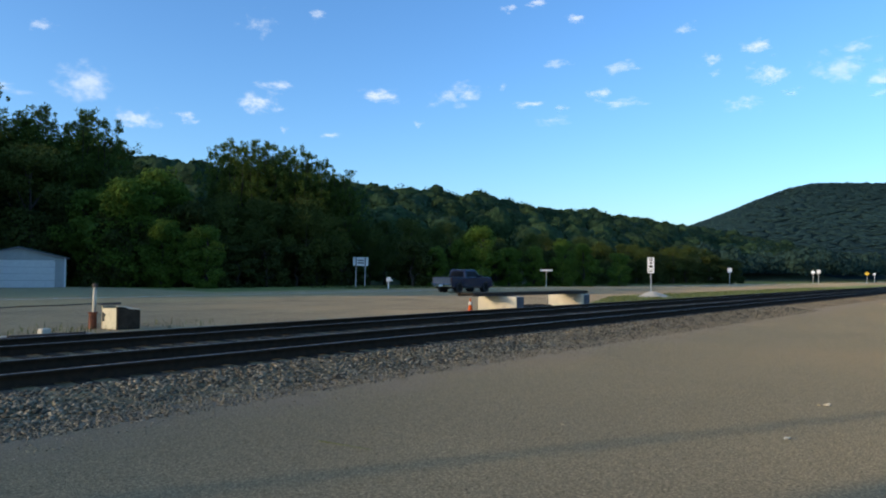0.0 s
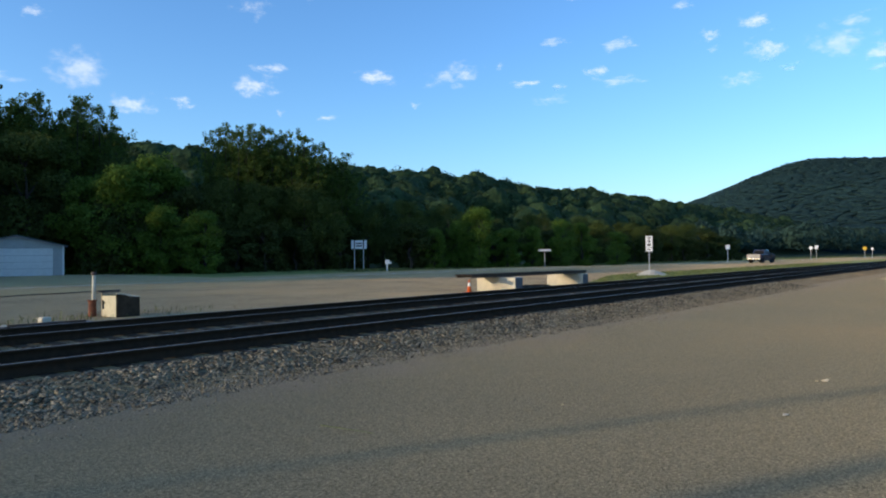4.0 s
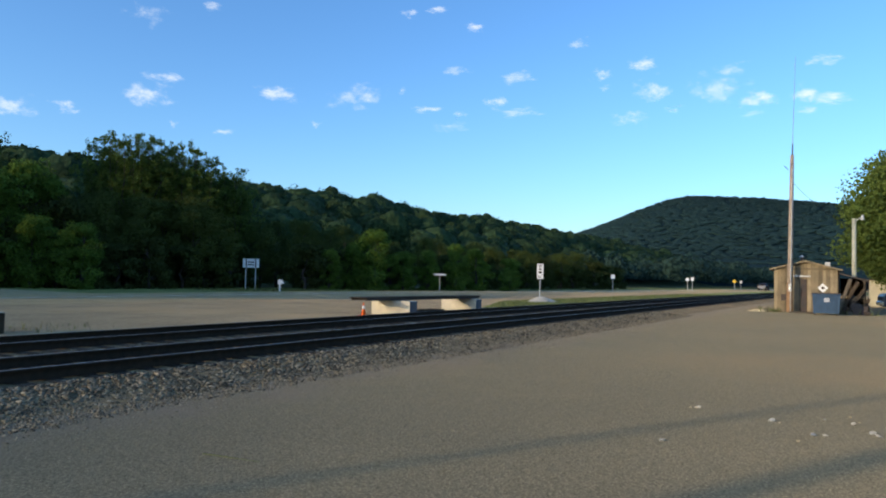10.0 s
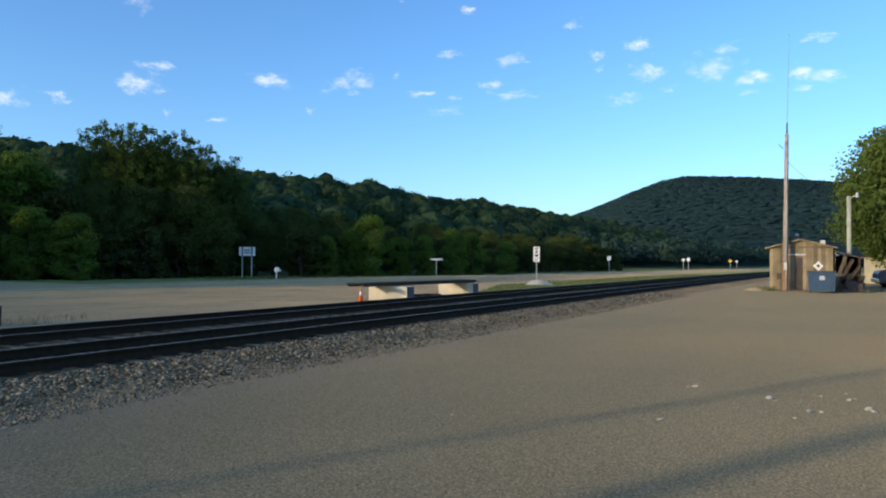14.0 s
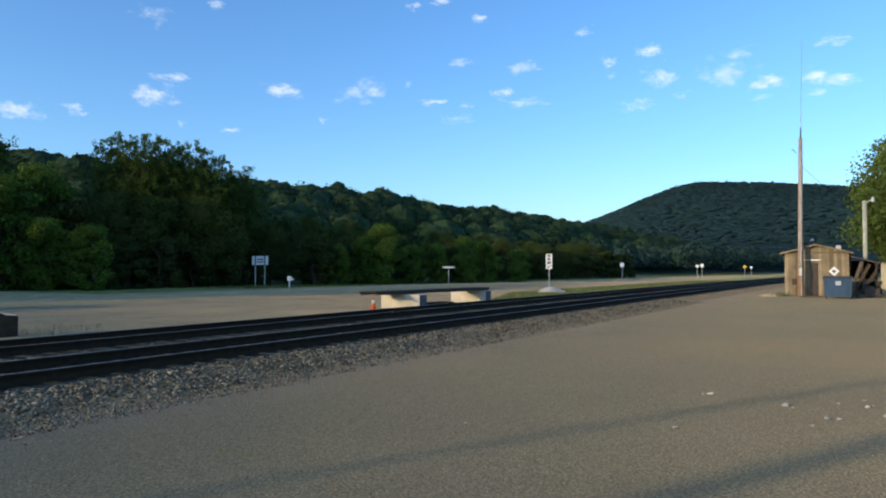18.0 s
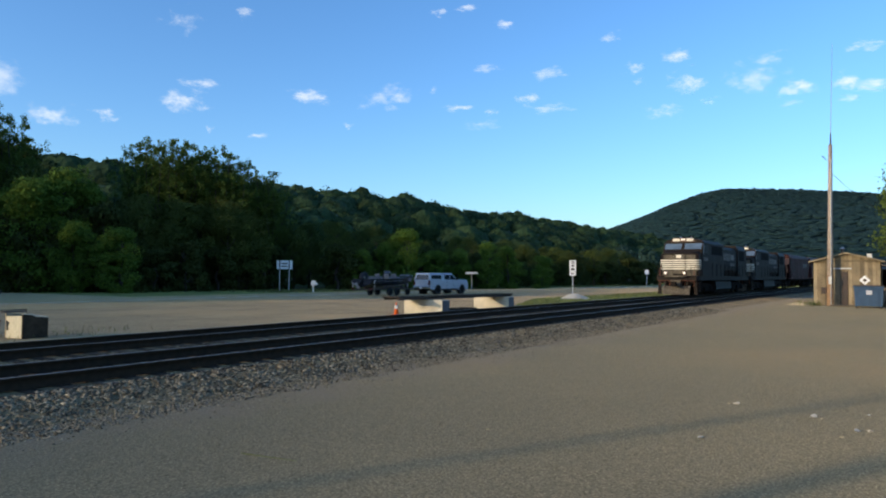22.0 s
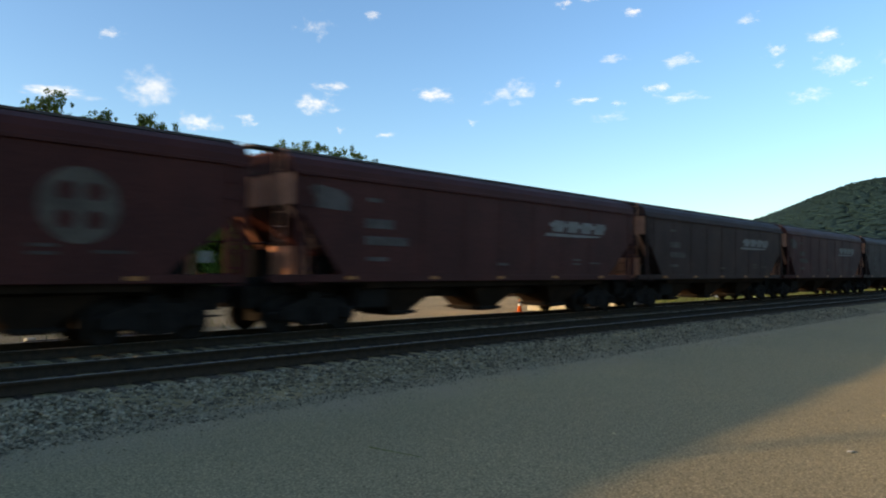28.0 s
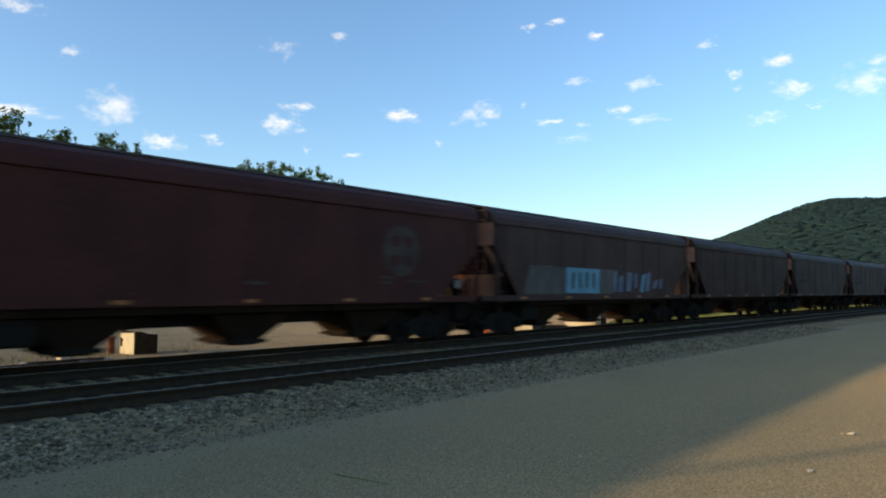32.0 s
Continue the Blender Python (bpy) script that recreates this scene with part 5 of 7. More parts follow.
    for k in range(130):
        x, y = 50.6 + rg.normal() * 0.35, rg.choice([5.2, 4.7, 1.0, -0.6, 5.0]) + rg.normal() * 0.4
        hh, a = rg.uniform(0.15, 0.5), rg.uniform(0, 6.28)
        c, sn = math.cos(a) * 0.03, math.sin(a) * 0.03
        vs = [bm.verts.new(p) for p in ((x - c, y - sn, -0.02), (x + c, y + sn, -0.02), (x + c * 0.3 + rg.normal() * 0.08, y + rg.normal() * 0.08, hh))]
        bm.faces.new(vs)
    tagged(part("shed_weeds", bm, M_WEED), "dry brown weeds along the foot of the shed", "weeds", kind="stuff")
    # junk heaped between dumpster and lamp pole
    for k in range(9):
        w1, h1 = rg.uniform(0.15, 0.4), rg.uniform(0.2, 0.7)
        ob = part("scrap_sheet", box(-w1, w1, -0.04, 0.04, 0, h1, bev=0.01), (M_STEELDK, M_CRATE, M_TIE, M_TIE)[k % 4])
        ob.matrix_basis = pose(51.0 + rg.uniform(-0.5, 0.5), 0.35 - 0.09 * k + rg.uniform(-0.2, 0.2), -0.02, rg.uniform(-20, 20), 0, rg.uniform(50, 130))
        tagged(ob, "dark scrap sheet leaning in the junk heap by the shed", "scrap", "junk heap beside the shed")
    pl = part("step_slab", box(-0.5, 0.5, -0.7, 0.7, -0.02, 0.07, bev=0.02), M_CRATE)
    pl.matrix_basis = pose(50.5, 3.2, 0)
    tagged(pl, "weathered timber step before the shed", "step")
    # house seen under the maple
    h = empty("outbuilding", "small cream-sided outbuilding under the maple", "outbuilding", m=pose(76, -3.4, 0))
    part("wall", box(-2, 2, -2.6, 2.6, -0.05, 2.35), M_CREAM, h)
    part("roof", prism([(-2.9, 2.33), (2.9, 2.33), (2.0, 2.75), (-2.0, 2.75)], "x", -2.2, 2.2), M_SHEDROOF, h)
    part("window", box(-2.03, -2.0, -1.6, -0.8, 1.0, 1.9), M_GLASS, h)
    # poles out of view whose long shadows cross the lot
    for x, y, hh, pr in ((-31.18, 22.64, 12.5, 0.085), (-14.9, 23.75, 8.72, 0.1), (-36.12, 22.75, 13.0, 0.18)):
        q = empty("utility_pole", "weathered wooden utility pole beside the tracks", "utility pole", "poles along the line", m=pose(x, y, 0))
        part("shaft", tube((0, 0, -0.3), (0, 0, hh), pr, pr * 0.8, 12), M_WOODPOLE, q, smooth=True)


def build_litter():
    rng = np.random.default_rng(9)
    for x, y, s in ((10.78, 2.0, 0.055), (10.7, 2.1, 0.03), (10.36, 0.98, 0.06), (10.25, 0.9, 0.03), (10.89, 0.4, 0.035), (11.3, 0.1, 0.03), (10.78, 0.06, 0.05), (10.9, 0.0, 0.03), (9.68, 0.48, 0.045),
                    (9.75, 0.35, 0.035), (9.2, 0.6, 0.03), (10.24, -0.14, 0.06), (10.1, -0.2, 0.05), (8.28, 1.93, 0.045), (7.3, 4.1, 0.025)):
        bm = bmesh.new()
        bmesh.ops.create_icosphere(bm, subdivisions=1, radius=s * 0.75)
        for v in bm.verts:
            v.co += Vector(rng.normal(size=3) * s * 0.22)
            v.co.z *= 0.5
        ob = part("stone", bm, M_CONC if s > 0.034 else M_DRYDIRT)
        ob.matrix_basis = pose(x, y, s * 0.25)
        tagged(ob, "loose pale stone on the asphalt", "stone", "stones on the lot")
    ob = part("straw", tube((-0.34, 0, 0.006), (0.34, 0.03, 0.006), 0.006, 0.003, 6), M_WEED)
    ob.matrix_basis = pose(4.97, 5.27, 0.0, 0, 0, -84)
    tagged(ob, "thin dry straw lying on the asphalt", "straw")
    pts = np.stack([rng.uniform(4, 16, 90), rng.uniform(-2.5, 6.0, 90), np.full(90, 0.003)], 1)
    siz = rng.uniform(0.006, 0.018, 90)
    vs, qs = [], []
    for p, s in zip(pts, siz):
        k = len(vs)
        for a in range(4):
            vs.append(p + np.array([math.cos(a * 1.57 + s * 99) * s, math.sin(a * 1.57 + s * 99) * s * 0.7, -0.004]))
        vs.append(p + np.array([s * 0.2, 0, s * 0.7]))
        qs += [(k + a, k + (a + 1) % 4, k + 4) for a in range(4)]
    tagged(np_mesh("lot_grit", vs, qs, M_STONE), "scattered grey grit on the asphalt lot", "grit", kind="stuff")
    # weeds along the dirt, grass in the wedge and verge
    def tufts(name, label, count, fx, hgt, wid, material, kind="stuff"):
        pts = np.array([fx() for _ in range(count)])
        ang = rng.uniform(0, 6.283, count)
        h = hgt * rng.uniform(0.4, 1.2, count)
        w = wid * rng.uniform(0.6, 1.3, count)
        lean = rng.normal(size=(count, 2)) * 0.35 * h[:, None]
        dx, dy = np.cos(ang) * w, np.sin(ang) * w
        z0 = np.full(count, -0.03)
        p = np.stack([np.stack([pts[:, 0] - dx, pts[:, 1] - dy, z0], 1), np.stack([pts[:, 0] + dx, pts[:, 1] + dy, z0], 1),
                      np.stack([pts[:, 0] + dx * 0.35 + lean[:, 0], pts[:, 1] + dy * 0.35 + lean[:, 1], h], 1),
                      np.stack([pts[:, 0] - dx * 0.2 + lean[:, 0], pts[:, 1] - dy * 0.2 + lean[:, 1], h * 0.9], 1)], 1).reshape(-1, 3)
        ob = np_mesh(name, p, np.arange(count * 4).reshape(-1, 4), material)
        tagged(ob, label, "grass", kind=kind)

    def wedge():
        x = rng.uniform(35.5, 110)
        lo, hi = 18.2 + bend(x)[0], min(lane_y(x) - 3.6, 18.4 + bend(x)[0] + min(6.0, max(0, x - 35) * 0.4))
        return x, rng.uniform(lo, max(lo + 0.1, hi))

    def verge():
        x = rng.uniform(48, 130)
        return x, lane_y(x) + rng.uniform(11.5, 22)

    def edge():
        x = rng.choice([7.0, 8.4, 8.9, 9.3, 11.6, 12.8, 6.2]) + rng.normal() * 0.45
        return x, 20.6 + rng.normal() * 0.8
    tufts("wedge_grass", "green grass tufts between tracks and highway", 9000, wedge, 0.10, 0.05, M_BLADE)
    tufts("verge_grass", "tall grass along the wood's edge", 9000, verge, 0.13, 0.07, M_BLADE)
    tufts("dirt_weeds", "dry weeds on the dirt by the crate", 230, edge, 0.15, 0.014, M_WEED)


# ---- train ----
def wheelset(parent, x, r, name="wheelset"):
    """Two flanged wheels on an axle, one part with its treads."""
    bm = bmesh.new()
    add_tube(bm, (x, -0.85, r), (x, 0.85, r), 0.08, seg=10)
    for s in (-1, 1):
        add_tube(bm, (x, s * 0.69, r), (x, s * 0.82, r), r, seg=26)
        add_tube(bm, (x, s * 0.66, r), (x, s * 0.69, r), r + 0.025, seg=26)
        add_tube(bm, (x, s * 0.82, r), (x, s * 0.87, r), r * 0.4, seg=14)
    return part(name, bm, M_TRUCK, parent)


def freight_bogie(parent, xc):
    for dx in (-0.89, 0.89):
        wheelset(parent, xc + dx, 0.42)
    for s in (-1, 1):
        y0, y1 = (0.93, 1.08) if s > 0 else (-1.08, -0.93)
        bm = prism([(xc - 1.15, 0.34), (xc - 0.65, 0.34), (xc - 0.35, 0.18), (xc + 0.35, 0.18), (xc + 0.65, 0.34), (xc + 1.15, 0.34), (xc + 1.15, 0.56), (xc + 0.4, 0.8), (xc - 0.4, 0.8), (xc - 1.15, 0.56)], "y", y0, y1)
        part("side_frame", bm, M_TRUCK, parent)
        bm = bmesh.new()
        for dx in (-0.16, 0.0, 0.16):
            add_tube(bm, (xc + dx, s * 1.1, 0.26), (xc + dx, s * 1.1, 0.62), 0.065, seg=8)
        part("spring_nest", bm, M_TRUCK, parent)
        for dx in (-0.89, 0.89):
            part("journal_box", box(xc + dx - 0.14, xc + dx + 0.14, min(s * 1.08, s * 1.2), max(s * 1.08, s * 1.2), 0.3, 0.56, bev=0.02), M_TRUCK, parent)
    part("brake_rigging", box(xc - 1.0, xc + 1.0, -0.6, 0.6, 0.24, 0.86), M_TRUCK, parent)
    part("bolster", box(xc - 0.2, xc + 0.2, -1.0, 1.0, 0.55, 0.95), M_TRUCK, parent)


def coupler(parent, x, d):
    bm = box(min(x, x + d * 0.9), max(x, x + d * 0.9), -0.1, 0.1, 0.78, 1.0)
    add_box(bm, x - 0.12, x + 0.12, -0.18, 0.18, 0.72, 1.06)
    part("coupler", bm, M_TRUCK, parent)


HOP_LEN = 16.86


def build_hopper(paint, mark, label, inset=2.2):
    """A three-bay covered hopper; x runs from its leading coupler to its trailing one, z from the rail."""
    t = empty("hopper_car", label, "hopper car", "hopper cars of the train")
    L = HOP_LEN
    w = 1.55
    top, cut, sill = 3.74, 3.0, 1.36
    # side sheets with sloped lower ends
    B, B1 = 0.95, 0.18
    outline = [(B, top), (B, cut), (B + 0.12, cut - 0.12), (B + 1.35, sill), (L - 2.0, sill), (L - B1 - 0.17, cut - 0.35), (L - B1, cut - 0.3), (L - B1, top)]
    for s in (-1, 1):
        y0, y1 = sorted((s * (w - 0.05), s * w))
        part("side_sheet", prism(outline, "y", y0, y1), paint, t)
        part("top_chord", box(B - 0.04, L - B1 + 0.04, min(s * w, s * (w + 0.06)), max(s * w, s * (w + 0.06)), 3.68, 3.77, bev=0.012), paint, t)
        part("side_sill", box(0.3, L - 0.3, min(s * (w - 0.12), s * (w + 0.02)), max(s * (w - 0.12), s * (w + 0.02)), sill - 0.16, sill + 0.02, bev=0.01), paint, t)
        for x in (B + 0.06, L - B1 - 0.06):
            part("corner_post", box(x - 0.05, x + 0.05, min(s * (w - 0.06), s * (w + 0.01)), max(s * (w - 0.06), s * (w + 0.01)), sill, cut), paint, t)
        for i in range(7):
            x = 3.4 + i * (L - 6.8) / 6
            part("weld_seam", box(x - 0.018, x + 0.018, min(s * w, s * (w + 0.012)), max(s * w, s * (w + 0.012)), sill + 0.02, 3.68), paint, t)
        for x in (B + 0.3, L - B1 - 0.3):
            bm = bmesh.new()
            for dx in (-0.2, 0.2):
                add_tube(bm, (x + dx, s * (w + 0.06), sill - 0.25), (x + dx, s * (w + 0.08), 3.7), 0.016, seg=5)
            for k in range(8):
                add_tube(bm, (x - 0.2, s * (w + 0.06), sill - 0.2 + k * 0.36), (x + 0.2, s * (w + 0.06), sill - 0.2 + k * 0.36), 0.012, seg=5)
            part("side_ladder", bm, paint, t)
        for i in range(5):
            x = 2.6 + i * (L - 5.2) / 4
            part("reflector", box(x - 0.16, x + 0.16, min(s * (w + 0.02), s * (w + 0.028)), max(s * (w + 0.02), s * (w + 0.028)), sill - 0.1, sill - 0.02), M_REFLECT, t)
    # rounded shoulders and a low roof, hatches, walkways that run past the ends
    half = [(-w, 3.74), (-w + 0.02, 3.92), (-w + 0.13, 4.08), (-w + 0.36, 4.2), (-0.97, 4.255), (0.0, 4.29)]
    pts = half + [(-a, z) for a, z in half[-2::-1]]
    part("roof", prism(pts, "x", B - 0.04, L - B1 + 0.04), paint, t)
    for k in range(6):
        x = B + 0.7 + k * (L - B1 - B - 1.4 - 1.9) / 5
        part("hatch_cover", box(x, x + 1.9, -0.32, 0.32, 4.28, 4.36, bev=0.03), paint, t)
    for s in (-1, 1):
        part("running_board", box(0.12, L - 0.12, min(s * 0.55, s * 0.97), max(s * 0.55, s * 0.97), 4.272, 4.325), M_STEELDK, t)
    for x in (0.12, L - 0.4):
        part("end_walkway", box(x, x + 0.28, -0.54, 0.54, 4.272, 4.325), M_STEELDK, t)
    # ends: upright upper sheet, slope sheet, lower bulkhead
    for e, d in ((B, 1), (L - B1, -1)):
        # leading sheet takes the painted sunlit colour, trailing sheet the dark one
        part("end_sheet", box(min(e, e + d * 0.05), max(e, e + d * 0.05), -w + 0.06, w - 0.06, cut, top), M_HOPEND if d > 0 else M_ENDSHEET, t, "end sheet, the leading one painted as sunlit")
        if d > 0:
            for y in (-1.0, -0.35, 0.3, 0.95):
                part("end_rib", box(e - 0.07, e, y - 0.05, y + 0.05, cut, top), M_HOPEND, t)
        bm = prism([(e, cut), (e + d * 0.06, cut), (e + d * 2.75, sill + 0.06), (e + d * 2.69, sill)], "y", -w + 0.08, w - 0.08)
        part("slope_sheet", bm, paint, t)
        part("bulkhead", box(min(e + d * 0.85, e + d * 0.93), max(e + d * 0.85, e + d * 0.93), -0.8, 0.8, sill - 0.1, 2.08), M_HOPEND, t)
        part("platform", box(min(e - d * 0.1, e + d * 2.3), max(e - d * 0.1, e + d * 2.3), -1.4, 1.4, sill - 0.2, sill - 0.1), M_TRUCK, t)
        bm = bmesh.new()
        for y in (-1.2, -0.8):
            add_tube(bm, (e - d * 0.06, y, sill - 0.1), (e - d * 0.06, y, 4.28), 0.018, seg=6)
        for k in range(9):
            add_tube(bm, (e - d * 0.06, -1.2, 1.5 + k * 0.33), (e - d * 0.06, -0.8, 1.5 + k * 0.33), 0.012, seg=5)
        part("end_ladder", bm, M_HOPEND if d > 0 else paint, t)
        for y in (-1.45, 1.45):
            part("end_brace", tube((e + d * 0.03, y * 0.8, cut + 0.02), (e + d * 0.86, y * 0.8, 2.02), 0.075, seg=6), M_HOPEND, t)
            part("end_post", box(min(e + d * 0.3, e + d * 0.38), max(e + d * 0.3, e + d * 0.38), y - 0.04, y + 0.04, sill - 0.1, cut), paint, t)
        part("reservoir", tube((e + d * 1.35, -0.95, sill + 0.2), (e + d * 1.35, 0.9, sill + 0.2), 0.27, seg=16), M_TRUCK, t)
        part("brake_valve", box(e + d * 0.45 - 0.22, e + d * 0.45 + 0.22, 0.45, 1.0, sill - 0.09, sill + 0.62, bev=0.03), M_TRUCK, t)
        part("end_rail", tube((e - d * 0.04, -1.3, sill + 0.75), (e - d * 0.04, 1.3, sill + 0.75), 0.022, seg=6), paint, t)
        coupler(t, 0.0 if d > 0 else L, d)
        xa = 0.25 if d > 0 else L - 1.15
        part("draft_gear", box(xa, xa + 0.9, -0.55, 0.55, 0.58, 1.12, bev=0.03), M_TRUCK, t)
        part("sill_step", box(xa, xa + 0.4, -1.5, -1.42, 0.5, 0.54), M_TRUCK, t)
        for xs in (xa + 0.02, xa + 0.38):
            part("step_hanger", box(xs - 0.02, xs + 0.02, -1.48, -1.44, 0.54, 1.2), M_TRUCK, t)
    part("brake_wheel", tube((L - B1 + 0.09, 0.7, 2.4), (L - B1 + 0.15, 0.7, 2.4), 0.28, seg=16), M_TRUCK, t)
    part("centre_sill", box(0.3, L - 0.3, -0.32, 0.32, 0.72, 1.3), M_TRUCK, t)
    # discharge bays
    for xc in (L / 2 - 3.3, L / 2 + 0.55, L / 2 + 4.4):
        bm = bmesh.new()
        for (z, hx, hy) in ((sill - 0.02, 1.91, 1.42), (1.04, 1.89, 1.3), (0.98, 1.12, 1.0), (0.42, 0.42, 0.64), (0.25, 0.36, 0.58)):
            for (ax, ay) in ((-1, -1), (1, -1), (1, 1), (-1, 1)):
                bm.verts.new((xc + ax * hx, ay * hy, z))
        bm.verts.ensure_lookup_table()
        vs = list(bm.verts)
        for j in (0, 4, 8, 12):
            for i in range(4):
                bm.faces.new((vs[j + i], vs[j + (i + 1) % 4], vs[j + 4 + (i + 1) % 4], vs[j + 4 + i]))
        bm.faces.new(vs[16:20])
        bmesh.ops.recalc_face_normals(bm, faces=list(bm.faces))
        part("discharge_bay", bm, M_BAY, t)
        part("gate_frame", box(xc - 0.5, xc + 0.5, -0.75, 0.75, 0.3, 0.38), M_TRUCK, t)
    part("brake_reservoir_box", box(3.15, L / 2 - 4.2, -1.1, 1.1, 0.5, 1.18, bev=0.05), M_TRUCK, t)
    freight_bogie(t, 1.95)
    freight_bogie(t, L - 1.95)
    # markings on the side towards the lot
    y = -w - 0.02
    if mark == "wordmark":
        bm = prism([(L - 5.8, 3.12), (L - 2.2, 3.12), (L - 2.33, 2.98), (L - 5.85, 2.98)], "y", y + 0.012, y + 0.018)
        for k in range(4):
            x = L - 5.7 + k * 0.87
            add_prism(bm, [(x, 2.82), (x + 0.1, 3.2), (x + 0.75, 3.2), (x + 0.65, 2.82)], "y", y + 0.004, y + 0.011)
        add_prism(bm, [(L - 6.1, 2.66), (L - 6.03, 2.76), (L - 2.45, 2.76), (L - 2.95, 2.7), (L - 4.55, 2.66)], "y", y + 0.004, y + 0.011)
        bm.verts.ensure_lookup_table()
        part("wordmark", bm, M_WORDMARK, t, "slanted white wordmark")
        if paint is M_HOP:
            part("faded_patch", prism([(1.55, 2.95), (1.35, 3.4), (1.5, 3.5), (2.2, 3.42), (2.55, 3.25), (2.5, 2.92)], "y", y + 0.005, y + 0.018), M_LETTER, t, "faded pale patch")
    if mark in ("roundel", "worn_roundel"):
        part("roundel", tube((L - inset, y + 0.004, 2.62), (L - inset, y + 0.02, 2.62), 0.7, seg=36), M_ROUNDEL if mark == "roundel" else M_FAINT, t, "faded round emblem")
        part("placard", box(L - 1.25, L - 1.05, y + 0.004, y + 0.02, 1.62, 1.86), M_DIMWHITE, t, "small white placard")
        for dx in (-0.26, 0.26):
            for dz in (-0.26, 0.26):
                part("roundel_mark", tube((L - inset + dx, y - 0.002, 2.62 + dz), (L - inset + dx, y + 0.0035, 2.62 + dz), 0.17, seg=16), paint, t)
    if mark in ("wordmark", "roundel", "worn_roundel", "plain"):
        big = ((3.1, 3.55, 3.2, 3.3), (3.05, 4.0, 2.54, 2.78), (3.05, 4.5, 2.12, 2.34), (3.1, 3.8, 1.72, 1.82)) if inset < 3 else ()
        for x0, x1, z0, z1 in big + ((8.3, 8.8, 1.66, 1.74), (12.4, 12.9, 1.72, 1.78), (12.4, 12.9, 1.86, 1.92), (13.5, 14.2, 1.76, 1.82)):
            part("lettering", box(x0, x1, y + 0.005, y + 0.018, z0, z1), M_LETTER if mark == "wordmark" else M_FAINT, t)
    if mark == "graffiti":
        rng = np.random.default_rng(3)
        bm = prism([(2.6, 1.42), (5.3, 1.42), (5.35, 2.36), (4.2, 2.44), (3.0, 2.4)], "y", y + 0.012, y + 0.018)
        part("overpaint", bm, M_GRAFGREY, t, "grey painted-over patch")
        bm = prism([(7.9, 1.42), (9.0, 1.42), (9.0, 2.38), (7.95, 2.4)], "y", y + 0.012, y + 0.018)
        part("overpaint", bm, M_GRAFGREY, t, "grey painted-over patch")
        block = part("graffiti", prism([(5.35, 1.46), (7.85, 1.44), (7.9, 2.38), (5.4, 2.4)], "y", y + 0.008, y + 0.018), M_GRAF, t, "blue spray-painted block")
        for k in range(4):
            x = 5.75 + k * 0.52
            part("letter_stroke", prism([(x, 1.6 + 0.05 * k), (x + 0.14, 1.6), (x + 0.2, 2.2), (x + 0.04, 2.26)], "y", y + 0.002, y + 0.007), M_HOP3, block)
        x = 9.05
        while x < L - 3.2:
            d = rng.uniform(0.4, 0.8)
            z0, z1 = 1.46 + rng.uniform(0, 0.2), 2.3 + rng.uniform(-0.3, 0.18)
            lean = rng.uniform(-0.25, 0.25)
            bm = prism([(x, z0), (x + d * 0.5, z0 + rng.uniform(-0.02, 0.1)), (x + d * 0.6 + lean, z1), (x + lean, z1 - rng.uniform(0, 0.2))], "y", y + 0.006 + rng.uniform(0, 0.003), y + 0.018)
            part("graffiti", bm, (M_GRAFPALE, M_GRAF, M_GRAFPALE)[int(rng.integers(3))], t, "pale blue sprayed letter shape")
            x += d
    return t


LOCO_LEN = 21.0


